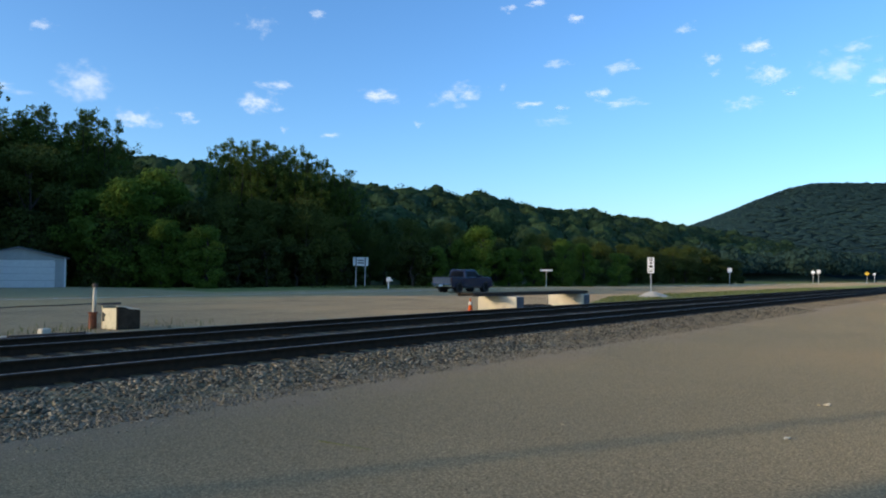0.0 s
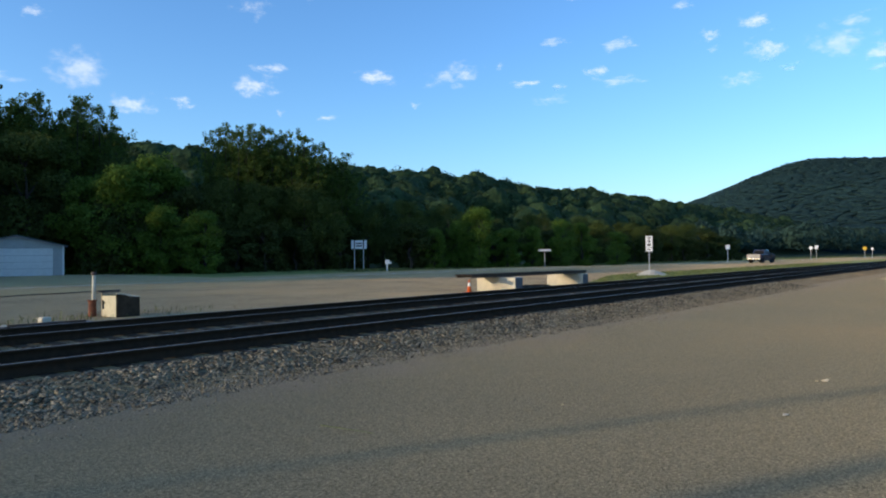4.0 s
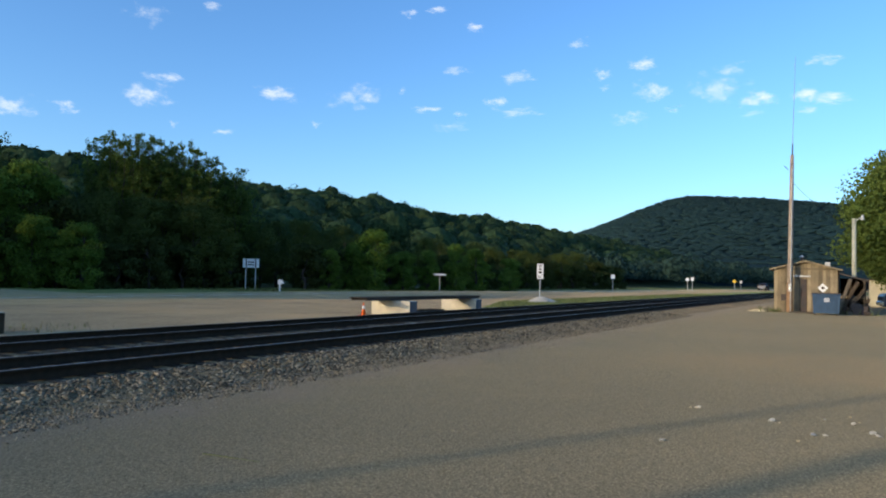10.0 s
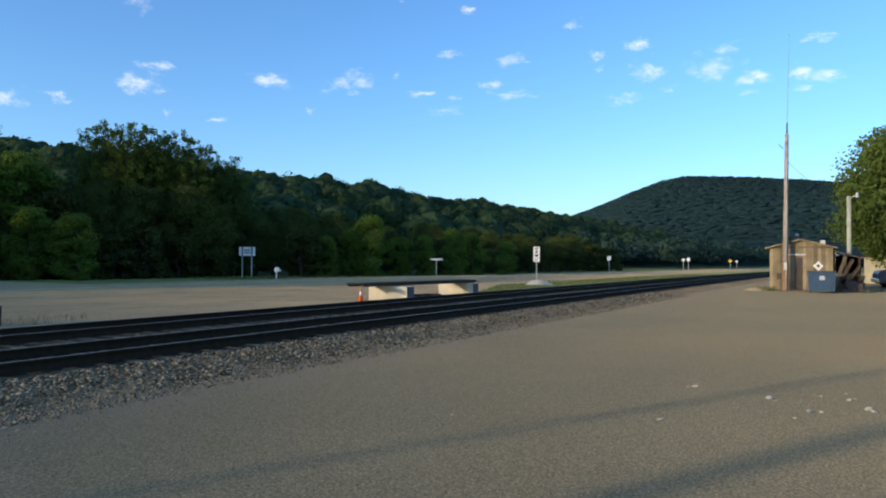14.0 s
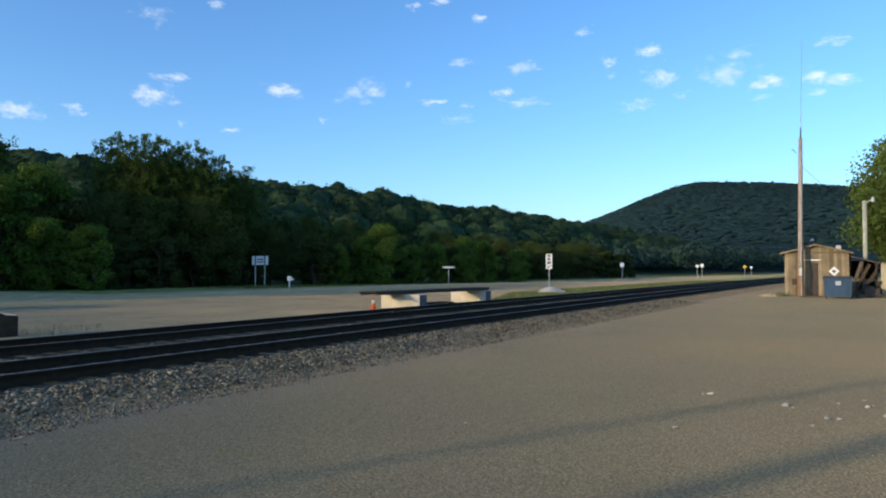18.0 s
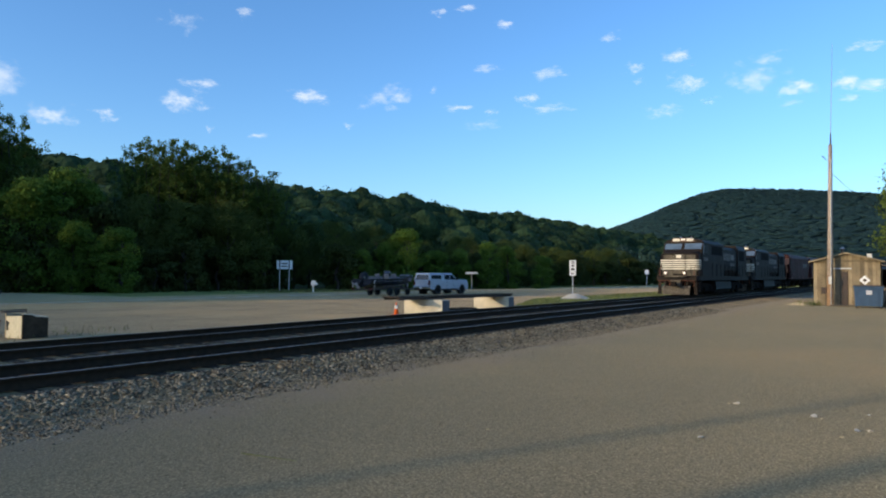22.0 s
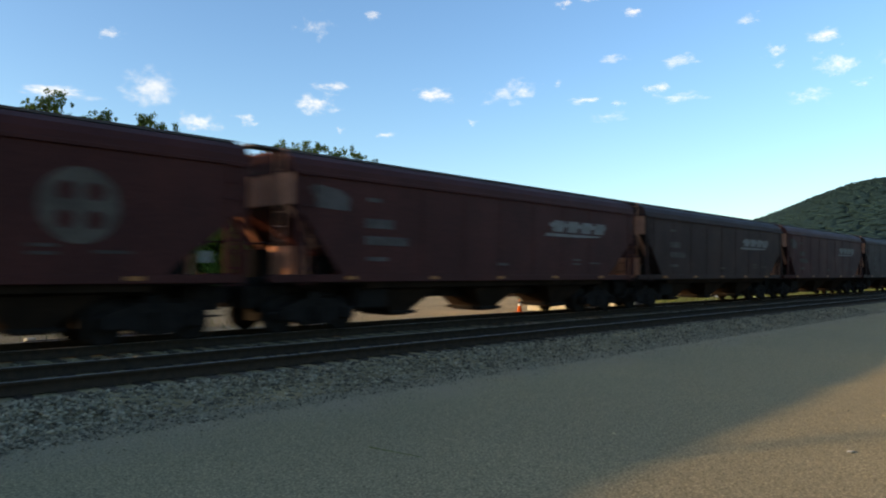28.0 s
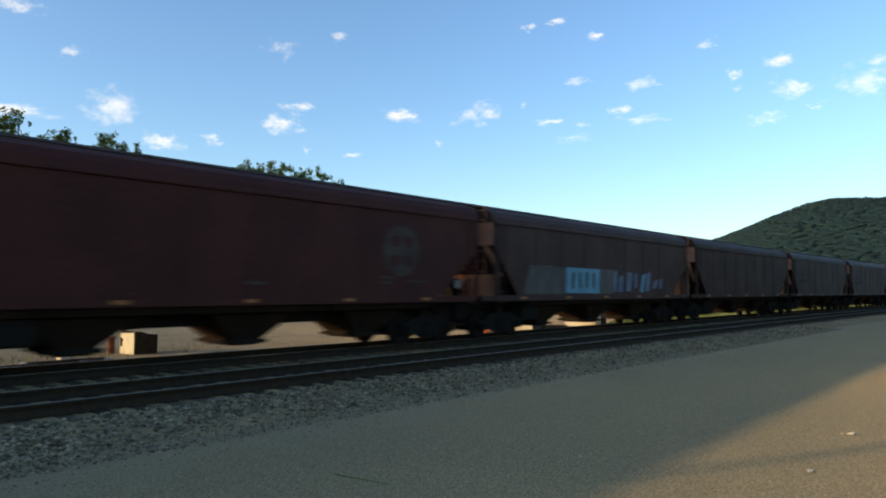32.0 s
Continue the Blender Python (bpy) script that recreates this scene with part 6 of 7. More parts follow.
def build_loco(label):
    """A wide-cab diesel; x runs back from its leading coupler, z up from the rail."""
    t = empty("locomotive", label, "locomotive", "locomotives of the train")
    L = LOCO_LEN
    part("underframe", box(1.0, L - 0.9, -1.5, 1.5, 1.12, 1.5, bev=0.03), M_LOCO, t)
    part("walkway_edge", box(1.6, L - 1.2, -1.53, -1.51, 1.475, 1.505), M_FAINT, t)
    part("fuel_tank", prism([(-1.35, 1.1), (-1.45, 0.45), (-1.2, 0.13), (1.2, 0.13), (1.45, 0.45), (1.35, 1.1)], "x", 7.5, 13.1), M_LOCO, t)
    # nose
    bm = bmesh.new()
    secs = [(1.3, 1.3, 3.2, 1.5), (1.38, 1.42, 3.3, 1.5), (2.75, 1.46, 3.52, 1.5)]
    rings = []
    for x, hw, zt, zb in secs:
        rings.append([bm.verts.new(c) for c in ((x, -hw, zb), (x, -hw, zt - 0.18), (x, -hw + 0.25, zt), (x, hw - 0.25, zt), (x, hw, zt - 0.18), (x, hw, zb))])
    for a, b in zip(rings, rings[1:]):
        for i in range(6):
            bm.faces.new((a[i], a[(i + 1) % 6], b[(i + 1) % 6], b[i]))
    bm.faces.new(rings[0])
    bm.faces.new(rings[-1][::-1])
    bmesh.ops.recalc_face_normals(bm, faces=list(bm.faces))
    part("nose", bm, M_LOCO, t)
    # pale dusty nose door and stripes
    part("nose_door", box(1.22, 1.299, -0.48, 0.48, 1.62, 3.16, bev=0.02), M_LOCO, t)
    for s in (-1, 1):
        part("brow_panel", box(1.285, 1.299, min(s * 0.5, s * 1.2), max(s * 0.5, s * 1.2), 1.95, 3.1), M_LOCONOSE, t, "dusty grey nose front")
        part("apron_panel", box(1.285, 1.299, min(s * 0.5, s * 1.28), max(s * 0.5, s * 1.28), 1.52, 1.93), M_LOCONOSE, t, "dusty grey lower nose")
    part("door_apron", box(1.21, 1.2195, -0.44, 0.44, 1.65, 1.93), M_LOCONOSE, t)
    part("door_brow", box(1.21, 1.2195, -0.44, 0.44, 1.95, 3.12), M_LOCONOSE, t)
    for k in range(5):
        z = 1.98 + k * 0.165
        bm = bmesh.new()
        add_box(bm, 1.196, 1.2095, -0.46, 0.46, z, z + 0.085)
        for s in (-1, 1):
            add_box(bm, 1.27, 1.2845, min(s * 0.5, s * 1.29), max(s * 0.5, s * 1.29), z, z + 0.085)
            add_prism(bm, [(1.299, s * 1.30), (1.38, s * 1.425), (1.38, s * 1.44), (1.283, s * 1.30)], "z", z, z + 0.085)
            add_box(bm, 1.38, 2.05, min(s * 1.425, s * 1.452), max(s * 1.425, s * 1.452), z, z + 0.085)
        part("nose_stripe", bm, M_LOCOWHITE, t, "white speed stripe")
    part("nose_headlight", box(1.14, 1.209, -0.2, 0.2, 2.86, 3.1, bev=0.02), M_LOCOWHITE, t)
    # cab
    bm = bmesh.new()
    prof = [(2.7, 1.5), (2.75, 3.46), (3.15, 4.06), (5.5, 4.06), (5.5, 1.5)]
    add_prism(bm, prof, "y", -1.5, 1.5)
    part("cab", bm, M_LOCO, t)
    pts = [(-1.55, 4.04), (-1.3, 4.26), (-0.7, 4.43), (0.7, 4.43), (1.3, 4.26), (1.55, 4.04)]
    part("cab_roof", prism(pts, "x", 3.1, 5.6), M_LOCO, t)
    part("roof_visor", prism([(-0.95, 4.12), (0.95, 4.12), (0.8, 4.46), (-0.8, 4.46)], "x", 2.98, 3.1), M_LOCOGRIME, t)
    part("headlight", box(2.92, 2.98, -0.16, 0.16, 4.26, 4.38, bev=0.02), M_LAMP, t, "lit headlight")
    for s in (-1, 1):
        part("number_board", box(2.93, 2.98, min(s * 0.26, s * 0.78), max(s * 0.26, s * 0.78), 4.2, 4.4), M_LOCOWHITE, t)
        bm = prism([(2.835, 3.56), (2.815, 3.57), (3.11, 4.03), (3.135, 4.02)], "y", min(s * 0.12, s * 1.4), max(s * 0.12, s * 1.4))
        part("windscreen", bm, M_WINDSCREEN, t)
        y0, y1 = sorted((s * 1.502, s * 1.515))
        part("side_window", box(3.2, 4.5, y0, y1, 3.28, 3.92), M_CABGLASS, t)
        part("window_frame", box(3.12, 3.2, y0, y1 + 0.0, 3.2, 4.0), M_GALV, t)
        part("window_frame", box(4.5, 4.58, y0, y1, 3.2, 4.0), M_STEELDK, t)
        part("window_post", box(3.8, 3.88, min(s * 1.516, s * 1.524), max(s * 1.516, s * 1.524), 3.28, 3.92), M_STEELDK, t)
        for k in range(4):
            part("number_bar", box(3.2 + k * 0.33, 3.42 + k * 0.33, y0, y1, 2.66, 2.94), M_DIMWHITE, t)
        part("rating_bar", box(4.1, 4.5, y0, y1, 2.5, 2.55), M_FAINT, t)
        part("horn_rail", tube((3.4, s * 0.4, 4.43), (3.9, s * 0.4, 4.55), 0.05), M_GALV, t)
    # equipment cabinet behind the cab, then the long hood
    pts = [(-1.42, 1.5), (-1.42, 4.06), (-1.1, 4.34), (1.1, 4.34), (1.42, 4.06), (1.42, 1.5)]
    part("blower_cabinet", prism(pts, "x", 5.5, 10.2), M_LOCO, t)
    pts = [(-1.05, 1.5), (-1.3, 2.0), (-1.3, 3.78), (-1.0, 4.04), (1.0, 4.04), (1.3, 3.78), (1.3, 2.0), (1.05, 1.5)]
    part("long_hood", prism(pts, "x", 10.2, 15.9), M_LOCO, t)
    pts = [(-1.42, 1.5), (-1.42, 3.9), (-1.2, 4.28), (1.2, 4.28), (1.42, 3.9), (1.42, 1.5)]
    part("radiator_cabin", prism(pts, "x", 15.9, L - 1.35), M_LOCO, t)
    part("exhaust", box(13.6, 14.6, -0.5, 0.5, 4.04, 4.36, bev=0.04), M_LOCOGRIME, t)
    part("roof_fan", tube((12.3, 0, 4.04), (12.3, 0, 4.3), 0.55, seg=20), M_LOCO, t)
    part("dynamic_brake_grille", box(6.0, 9.6, -1.44, -1.421, 3.2, 3.9), M_TRUCK, t)
    part("radiator_grille", box(16.3, 18.5, -1.44, -1.421, 2.9, 3.8), M_TRUCK, t)
    for k in range(6):
        x = 10.55 + k * 0.86
        part("hood_door", box(x, x + 0.8, -1.318, -1.301, 2.05, 2.75), M_LOCO, t)
    for k in range(5):
        z = 2.86 + k * 0.125
        part("side_stripe", box(10.45, 13.4, -1.322, -1.302, z, z + 0.07), M_DIMWHITE, t, "white side stripe")
    part("side_emblem", box(13.5, 14.8, -1.322, -1.302, 2.9, 3.38), M_DIMWHITE, t)
    part("side_lettering", box(13.3, 14.9, -1.322, -1.302, 2.4, 2.62), M_DIMWHITE, t)
    # handrails and steps
    bm = bmesh.new()
    x = 5.9
    while x < L - 1.0:
        add_tube(bm, (x, -1.5, 1.5), (x, -1.5, 2.5), 0.02, seg=5)
        x += 1.45
    add_tube(bm, (5.9, -1.5, 2.5), (L - 1.2, -1.5, 2.5), 0.02, seg=5)
    part("handrail", bm, M_LOCO, t)
    for s in (-1, 1):
        bm = bmesh.new()
        for k in range(4):
            add_box(bm, 0.95, 1.55, min(s * 1.1, s * 1.5), max(s * 1.1, s * 1.5), 0.35 + 0.3 * k, 0.39 + 0.3 * k)
        add_tube(bm, (0.95, s * 1.5, 0.3), (0.95, s * 1.5, 2.3), 0.025, seg=6)
        add_tube(bm, (1.55, s * 1.5, 0.3), (1.55, s * 1.5, 2.3), 0.025, seg=6)
        part("steps", bm, M_LOCO, t)
        bm = bmesh.new()
        for k in range(4):
            add_box(bm, L - 1.5, L - 0.95, min(s * 1.1, s * 1.5), max(s * 1.1, s * 1.5), 0.35 + 0.3 * k, 0.39 + 0.3 * k)
        part("rear_steps", bm, M_LOCOGRIME, t)
        part("ditch_light", tube((0.3, s * 0.7, 1.72), (0.4, s * 0.7, 1.72), 0.085, seg=16), M_LAMP, t, "lit ditch light")
        part("light_bracket", box(0.4, 0.62, s * 0.7 - 0.1, s * 0.7 + 0.1, 1.48, 1.82, bev=0.02), M_LOCOGRIME, t)
    part("front_deck", box(0.5, 1.35, -1.3, 1.3, 1.34, 1.48, bev=0.02), M_LOCO, t)
    part("anticlimber", prism([(0.28, -0.62), (0.5, -0.8), (0.5, 0.8), (0.28, 0.62)], "z", 1.4, 1.52), M_LOCONOSE, t, "pale worn anticlimber")
    bm = prism([(0.5, 0.08), (0.66, 0.08), (0.86, 0.74), (0.76, 0.74)], "y", -1.02, 1.02)
    part("plough", bm, M_PLOUGH, t, "dusty tan plough blade")
    for y in (-0.8, 0.8):
        part("plough_brace", box(0.7, 0.95, y - 0.05, y + 0.05, 0.4, 1.2), M_LOCO, t)
    for y in (-1.28, 1.28):
        part("corner_post", tube((0.62, y, 0.72), (0.62, y, 1.9), 0.028, seg=6), M_RUST, t, "rusty corner handrail")
        part("corner_rail", tube((0.62, y, 1.9), (1.2, y, 2.35), 0.028, seg=6), M_RUST, t)
    part("jumper_cable", tube((0.46, -0.5, 1.3), (0.4, 0.5, 1.22), 0.05, seg=8), M_BLACK, t)
    for y in (-1.0, -0.75, 0.2, 0.95):
        part("glad_hand", tube((0.8, y, 1.28), (0.5, y * 1.02, 0.8), 0.03, seg=6), M_BLACK, t)
    part("plough_wing", prism([(-1.5, 0.1), (-1.26, 0.1), (-1.26, 0.9), (-1.42, 0.9)], "x", 0.75, 0.95), M_LOCO, t)
    part("plough_wing", prism([(1.5, 0.1), (1.26, 0.1), (1.26, 0.9), (1.42, 0.9)], "x", 0.75, 0.95), M_LOCO, t)
    part("end_plate", box(0.9, 1.0, -1.4, 1.4, 0.9, 1.3), M_LOCO, t)
    for y in (-0.55, -0.35, 0.35, 0.55, 0.75):
        part("brake_hose", tube((0.88, y, 1.15), (0.62, y * 1.05, 0.62), 0.035, seg=6), M_RUST, t)
    # the front sits a little way back from the coupler
    for ob in t.children:
        if ob.name.split(".")[0] in ("nose", "nose_door", "brow_panel", "apron_panel", "door_apron", "door_brow", "nose_stripe", "nose_headlight", "steps", "ditch_light", "light_bracket", "front_deck", "anticlimber", "plough", "plough_brace", "corner_post", "corner_rail", "jumper_cable", "glad_hand", "plough_wing", "end_plate", "brake_hose"):
            ob.matrix_basis = pose(0.25 if ob.name.split(".")[0] in ("plough", "plough_brace", "ditch_light", "light_bracket", "anticlimber") else 0.5, 0, 0)
    for y in (-1.1, 1.1):
        part("front_rail", tube((1.0, y, 1.5), (1.0, y, 2.45), 0.022, seg=6), M_LOCO, t)
    part("cut_lever", tube((0.82, -1.35, 1.12), (0.82, 1.35, 1.12), 0.02, seg=6), M_RUST, t)
    part("coupler_pocket", box(0.75, 1.1, -0.4, 0.4, 0.68, 1.2, bev=0.03), M_PLOUGH, t)
    coupler(t, 0.15, 1)
    coupler(t, L, -1)
    # six-wheel bogies
    for xc in (4.6, L - 4.6):
        for dx in (-1.95, 0.0, 1.95):
            wheelset(t, xc + dx, 0.52)
        part("traction_motor", box(xc - 2.3, xc + 2.3, -0.62, 0.62, 0.14, 1.1), M_TRUCK, t)
        for s in (-1, 1):
            y0, y1 = sorted((s * 0.93, s * 1.14))
            part("bogie_frame", prism([(xc - 2.6, 0.5), (xc - 2.2, 0.3), (xc + 2.2, 0.3), (xc + 2.6, 0.5), (xc + 2.6, 0.78), (xc + 1.2, 0.95), (xc - 1.2, 0.95), (xc - 2.6, 0.78)], "y", y0, y1), M_TRUCK, t)
            for dx in (-1.95, 0.0, 1.95):
                part("axle_box", box(xc + dx - 0.2, xc + dx + 0.2, min(s * 1.14, s * 1.28), max(s * 1.14, s * 1.28), 0.34, 0.7, bev=0.03), M_TRUCK, t)
    return t


NOSE_AT_24, SPEED = 9.78, 22.85
TRAIN = []


def build_train():
    a = build_loco("black diesel locomotive with white nose stripes and lit lamps")
    TRAIN.append((a, -2.5, LOCO_LEN, 0.965))
    b = copy_thing(a, Matrix.Identity(4))
    tagged(b, "second black diesel locomotive with white nose stripes", "locomotive")
    TRAIN.append((b, -3.55 + LOCO_LEN, LOCO_LEN, 1.03))
    w1 = build_hopper(M_HOP, "wordmark", "oxide-red covered hopper with a slanted white wordmark")
    r1 = build_hopper(M_HOP, "roundel", "oxide-red covered hopper with a faded round emblem")
    r2 = build_hopper(M_HOP, "roundel", "oxide-red covered hopper with a large worn round emblem", 3.6)
    r3 = build_hopper(M_HOP, "worn_roundel", "oxide-red covered hopper with an almost worn-off round emblem", 3.6)
    w2 = build_hopper(M_HOP2, "wordmark", "dusty brown covered hopper with a slanted white wordmark")
    g1 = build_hopper(M_HOP3, "graffiti", "dusty brown covered hopper with grey and pale blue graffiti")
    p1 = build_hopper(M_HOP2, "plain", "dusty brown covered hopper with small lettering")
    order = [w1, r1, r2, w1, w2, w1, w2, w2, r3, g1, p1, p1, p1, w2, p1, p1]
    used = set()
    s = -2.38 + 2 * LOCO_LEN
    for k, src in enumerate(order):
        ob = src if src not in used else copy_thing(src, Matrix.Identity(4))
        used.add(src)
        slack = float(np.interp(k, [0, 1, 2, 3, 4, 5, 6, 7, 8, 9], [-0.5, -0.58, -0.1, 0.0, -0.1, -0.25, -0.3, -0.35, -0.6, -0.85]))
        TRAIN.append((ob, s + slack, HOP_LEN, 1.0))
        s += HOP_LEN


# ---- road vehicles ----
def wheel_part(parent, x, y, r, w, name="wheel"):
    s = 1 if y > 0 else -1
    wh = part(name, tube((x, y - w / 2, r), (x, y + w / 2, r), r * 0.62, seg=18), M_TRUCK, parent)
    bm = bmesh.new()
    prof = [(r * 0.6, -w / 2), (r * 0.93, -w / 2), (r, -w * 0.32), (r, w * 0.32), (r * 0.93, w / 2), (r * 0.6, w / 2)]
    n = 22
    rings = [[bm.verts.new((x + p[0] * math.cos(6.2832 * i / n), y + p[1], r + p[0] * math.sin(6.2832 * i / n))) for p in prof] for i in range(n)]
    for i in range(n):
        a, b = rings[i], rings[(i + 1) % n]
        for k in range(len(prof) - 1):
            bm.faces.new((a[k], b[k], b[k + 1], a[k + 1]))
    bmesh.ops.recalc_face_normals(bm, faces=list(bm.faces))
    part("tyre", bm, M_TYRE, wh)
    part("rim", tube((x, y + s * w * 0.3, r), (x, y + s * w * 0.42, r), r * 0.58, r * 0.5, 14), M_RIM, wh)
    return wh


def build_pickup(paint, topper, label):
    """A crew-cab pickup, front towards +x, standing on z = 0."""
    t = empty("pickup_truck", label, "pickup truck")
    hw = 0.98
    # lower body with wheel arches cut into its outline
    def arch(xc, r=0.5, z0=0.42):
        return [(xc + r * math.cos(a), z0 + r * math.sin(a)) for a in np.linspace(0, math.pi, 9)]
    base = 0.42
    pts = [(2.9, base)] + arch(1.95) + arch(-1.75) + [(-2.85, base + 0.1), (-2.9, 1.28), (0.95, 1.3), (1.1, 1.38), (2.45, 1.33), (2.8, 1.26), (2.93, 1.02)]
    bm = bmesh.new()
    add_prism(bm, pts, "y", -hw, hw)
    es = [e for e in bm.edges if abs(abs(e.verts[0].co.y) - hw) < 1e-4 and abs(e.verts[0].co.y - e.verts[1].co.y) < 1e-4 and min(e.verts[0].co.z, e.verts[1].co.z) > 0.95]
    bmesh.ops.bevel(bm, geom=es, offset=0.06, segments=3, affect="EDGES", profile=0.5)
    part("body", bm, paint, t)
    for s in (-1, 1):
        for xc in (1.95, -1.75):
            part("wheel_well", tube((xc, s * 0.6, 0.46), (xc, s * 0.975, 0.46), 0.5, seg=20), M_BLACK, t)
            ring = [(xc + 0.55 * math.cos(a), 0.42 + 0.55 * math.sin(a)) for a in np.linspace(0, math.pi, 13)] + [(xc + 0.49 * math.cos(a), 0.42 + 0.49 * math.sin(a)) for a in np.linspace(math.pi, 0, 13)]
            part("arch_lip", prism(ring, "y", min(s * 0.97, s * 1.0), max(s * 0.97, s * 1.0)), paint, t)
        part("rocker", box(-1.15, 1.36, min(s * 0.93, s * 0.985), max(s * 0.93, s * 0.985), 0.34, 0.52, bev=0.015), M_BLACK, t)
        part("side_crease", prism([(-2.85, 1.02), (2.75, 0.98), (2.75, 0.995), (-2.85, 1.035)], "y", min(s * 0.98, s * 0.987), max(s * 0.98, s * 0.987)), paint, t)
    part("underbody", box(-2.8, 2.8, -0.8, 0.8, 0.35, 0.62), M_TRUCK, t)

    def cabin(name, low, high, z0, z1, w0, w1, material):
        b = bmesh.new()
        vs = [b.verts.new((x, y, z)) for (xs, z, w) in ((low, z0, w0), (high, z1, w1)) for x in xs for y in (-w, w)]
        for f in ((0, 1, 3, 2), (4, 6, 7, 5), (0, 2, 6, 4), (1, 5, 7, 3), (0, 4, 5, 1), (2, 3, 7, 6)):
            b.faces.new([vs[i] for i in f])
        bmesh.ops.recalc_face_normals(b, faces=list(b.faces))
        bmesh.ops.bevel(b, geom=list(b.edges), offset=0.05, segments=2, affect="EDGES", profile=0.6)
        return part(name, b, material, t)
    cabin("cab", (-0.95, 1.35), (-0.75, 0.55), 1.26, 1.96, 0.95, 0.78, paint)

    def pane(name, quad, parent=t):
        b = bmesh.new()
        vs = [b.verts.new(q) for q in quad]
        f = b.faces.new(vs)
        bmesh.ops.recalc_face_normals(b, faces=[f])
        ex = bmesh.ops.extrude_face_region(b, geom=[f])
        nrm = f.normal.copy()
        for v in [g for g in ex["geom"] if isinstance(g, bmesh.types.BMVert)]:
            v.co += nrm * 0.008
        bmesh.ops.recalc_face_normals(b, faces=list(b.faces))
        return part(name, b, M_GLASS if name in ("windscreen", "topper_hatch") else M_CABGLASS, parent)
    for s in (-1, 1):
        pane("rear_side_window", [(-0.72, s * 0.948, 1.34), (0.1, s * 0.948, 1.34), (0.1, s * 0.83, 1.8), (-0.62, s * 0.83, 1.8)])
        pane("front_side_window", [(0.18, s * 0.948, 1.34), (1.1, s * 0.948, 1.34), (0.55, s * 0.83, 1.8), (0.18, s * 0.83, 1.8)])
        part("mirror", box(0.95, 1.08, min(s * 0.98, s * 1.2), max(s * 0.98, s * 1.2), 1.32, 1.52, bev=0.02), M_BLACK, t)
        part("tail_lamp", box(-2.93, -2.86, min(s * 0.78, s * 0.995), max(s * 0.78, s * 0.995), 0.82, 1.26, bev=0.01), M_TAIL, t)
        part("head_lamp", box(2.82, 2.93, min(s * 0.6, s * 0.96), max(s * 0.6, s * 0.96), 0.85, 1.05, bev=0.02), M_RIM, t)
        for x in (-0.3, 0.62):
            part("door_handle", box(x, x + 0.2, min(s * 0.98, s * 1.0), max(s * 0.98, s * 1.0), 1.08, 1.12), paint, t)
        for x in (-0.38, 0.6):
            part("door_seam", box(x - 0.008, x + 0.008, min(s * 0.981, s * 0.984), max(s * 0.981, s * 0.984), 0.5, 1.28), M_BLACK, t)
    pane("windscreen", [(1.33, -0.85, 1.34), (1.33, 0.85, 1.34), (0.63, 0.7, 1.84), (0.63, -0.7, 1.84)])
    pane("back_window", [(-0.96, -0.7, 1.36), (-0.96, 0.7, 1.36), (-0.82, 0.62, 1.8), (-0.82, -0.62, 1.8)])
    part("rear_bumper", box(-3.05, -2.86, -0.96, 0.96, 0.5, 0.72, bev=0.03), M_CHROME, t)
    part("front_bumper", box(2.86, 3.04, -0.96, 0.96, 0.45, 0.72, bev=0.03), M_CHROME, t)
    part("grille", box(2.9, 2.95, -0.55, 0.55, 0.8, 1.08), M_BLACK, t)
    part("tailgate", box(-2.93, -2.9, -0.78, 0.78, 0.74, 1.26, bev=0.01), paint, t)
    part("plate", box(-3.06, -3.05, -0.16, 0.16, 0.53, 0.66), M_WHITE, t)
    if topper:
        cabin("topper", (-2.9, -0.98), (-2.72, -0.98), 1.29, 1.96, 0.96, 0.8, paint)
        for s in (-1, 1):
            pane("topper_window", [(-2.65, s * 0.955, 1.4), (-1.15, s * 0.955, 1.4), (-1.15, s * 0.86, 1.76), (-2.6, s * 0.86, 1.76)])
        pane("topper_hatch", [(-2.9, -0.8, 1.36), (-2.9, 0.8, 1.36), (-2.79, 0.68, 1.8), (-2.79, -0.68, 1.8)])
        for s in (-1, 1):
            part("roof_rail", box(-2.6, 0.4, s * 0.7 - 0.02, s * 0.7 + 0.02, 1.93, 1.98), M_BLACK, t)
    else:
        part("bed_cover", box(-2.85, -1.0, -0.9, 0.9, 1.285, 1.33, bev=0.01), M_BLACK, t)
    for x in (-1.75, 1.95):
        for y in (-0.86, 0.86):
            wheel_part(t, x, y, 0.46, 0.3)
    return t


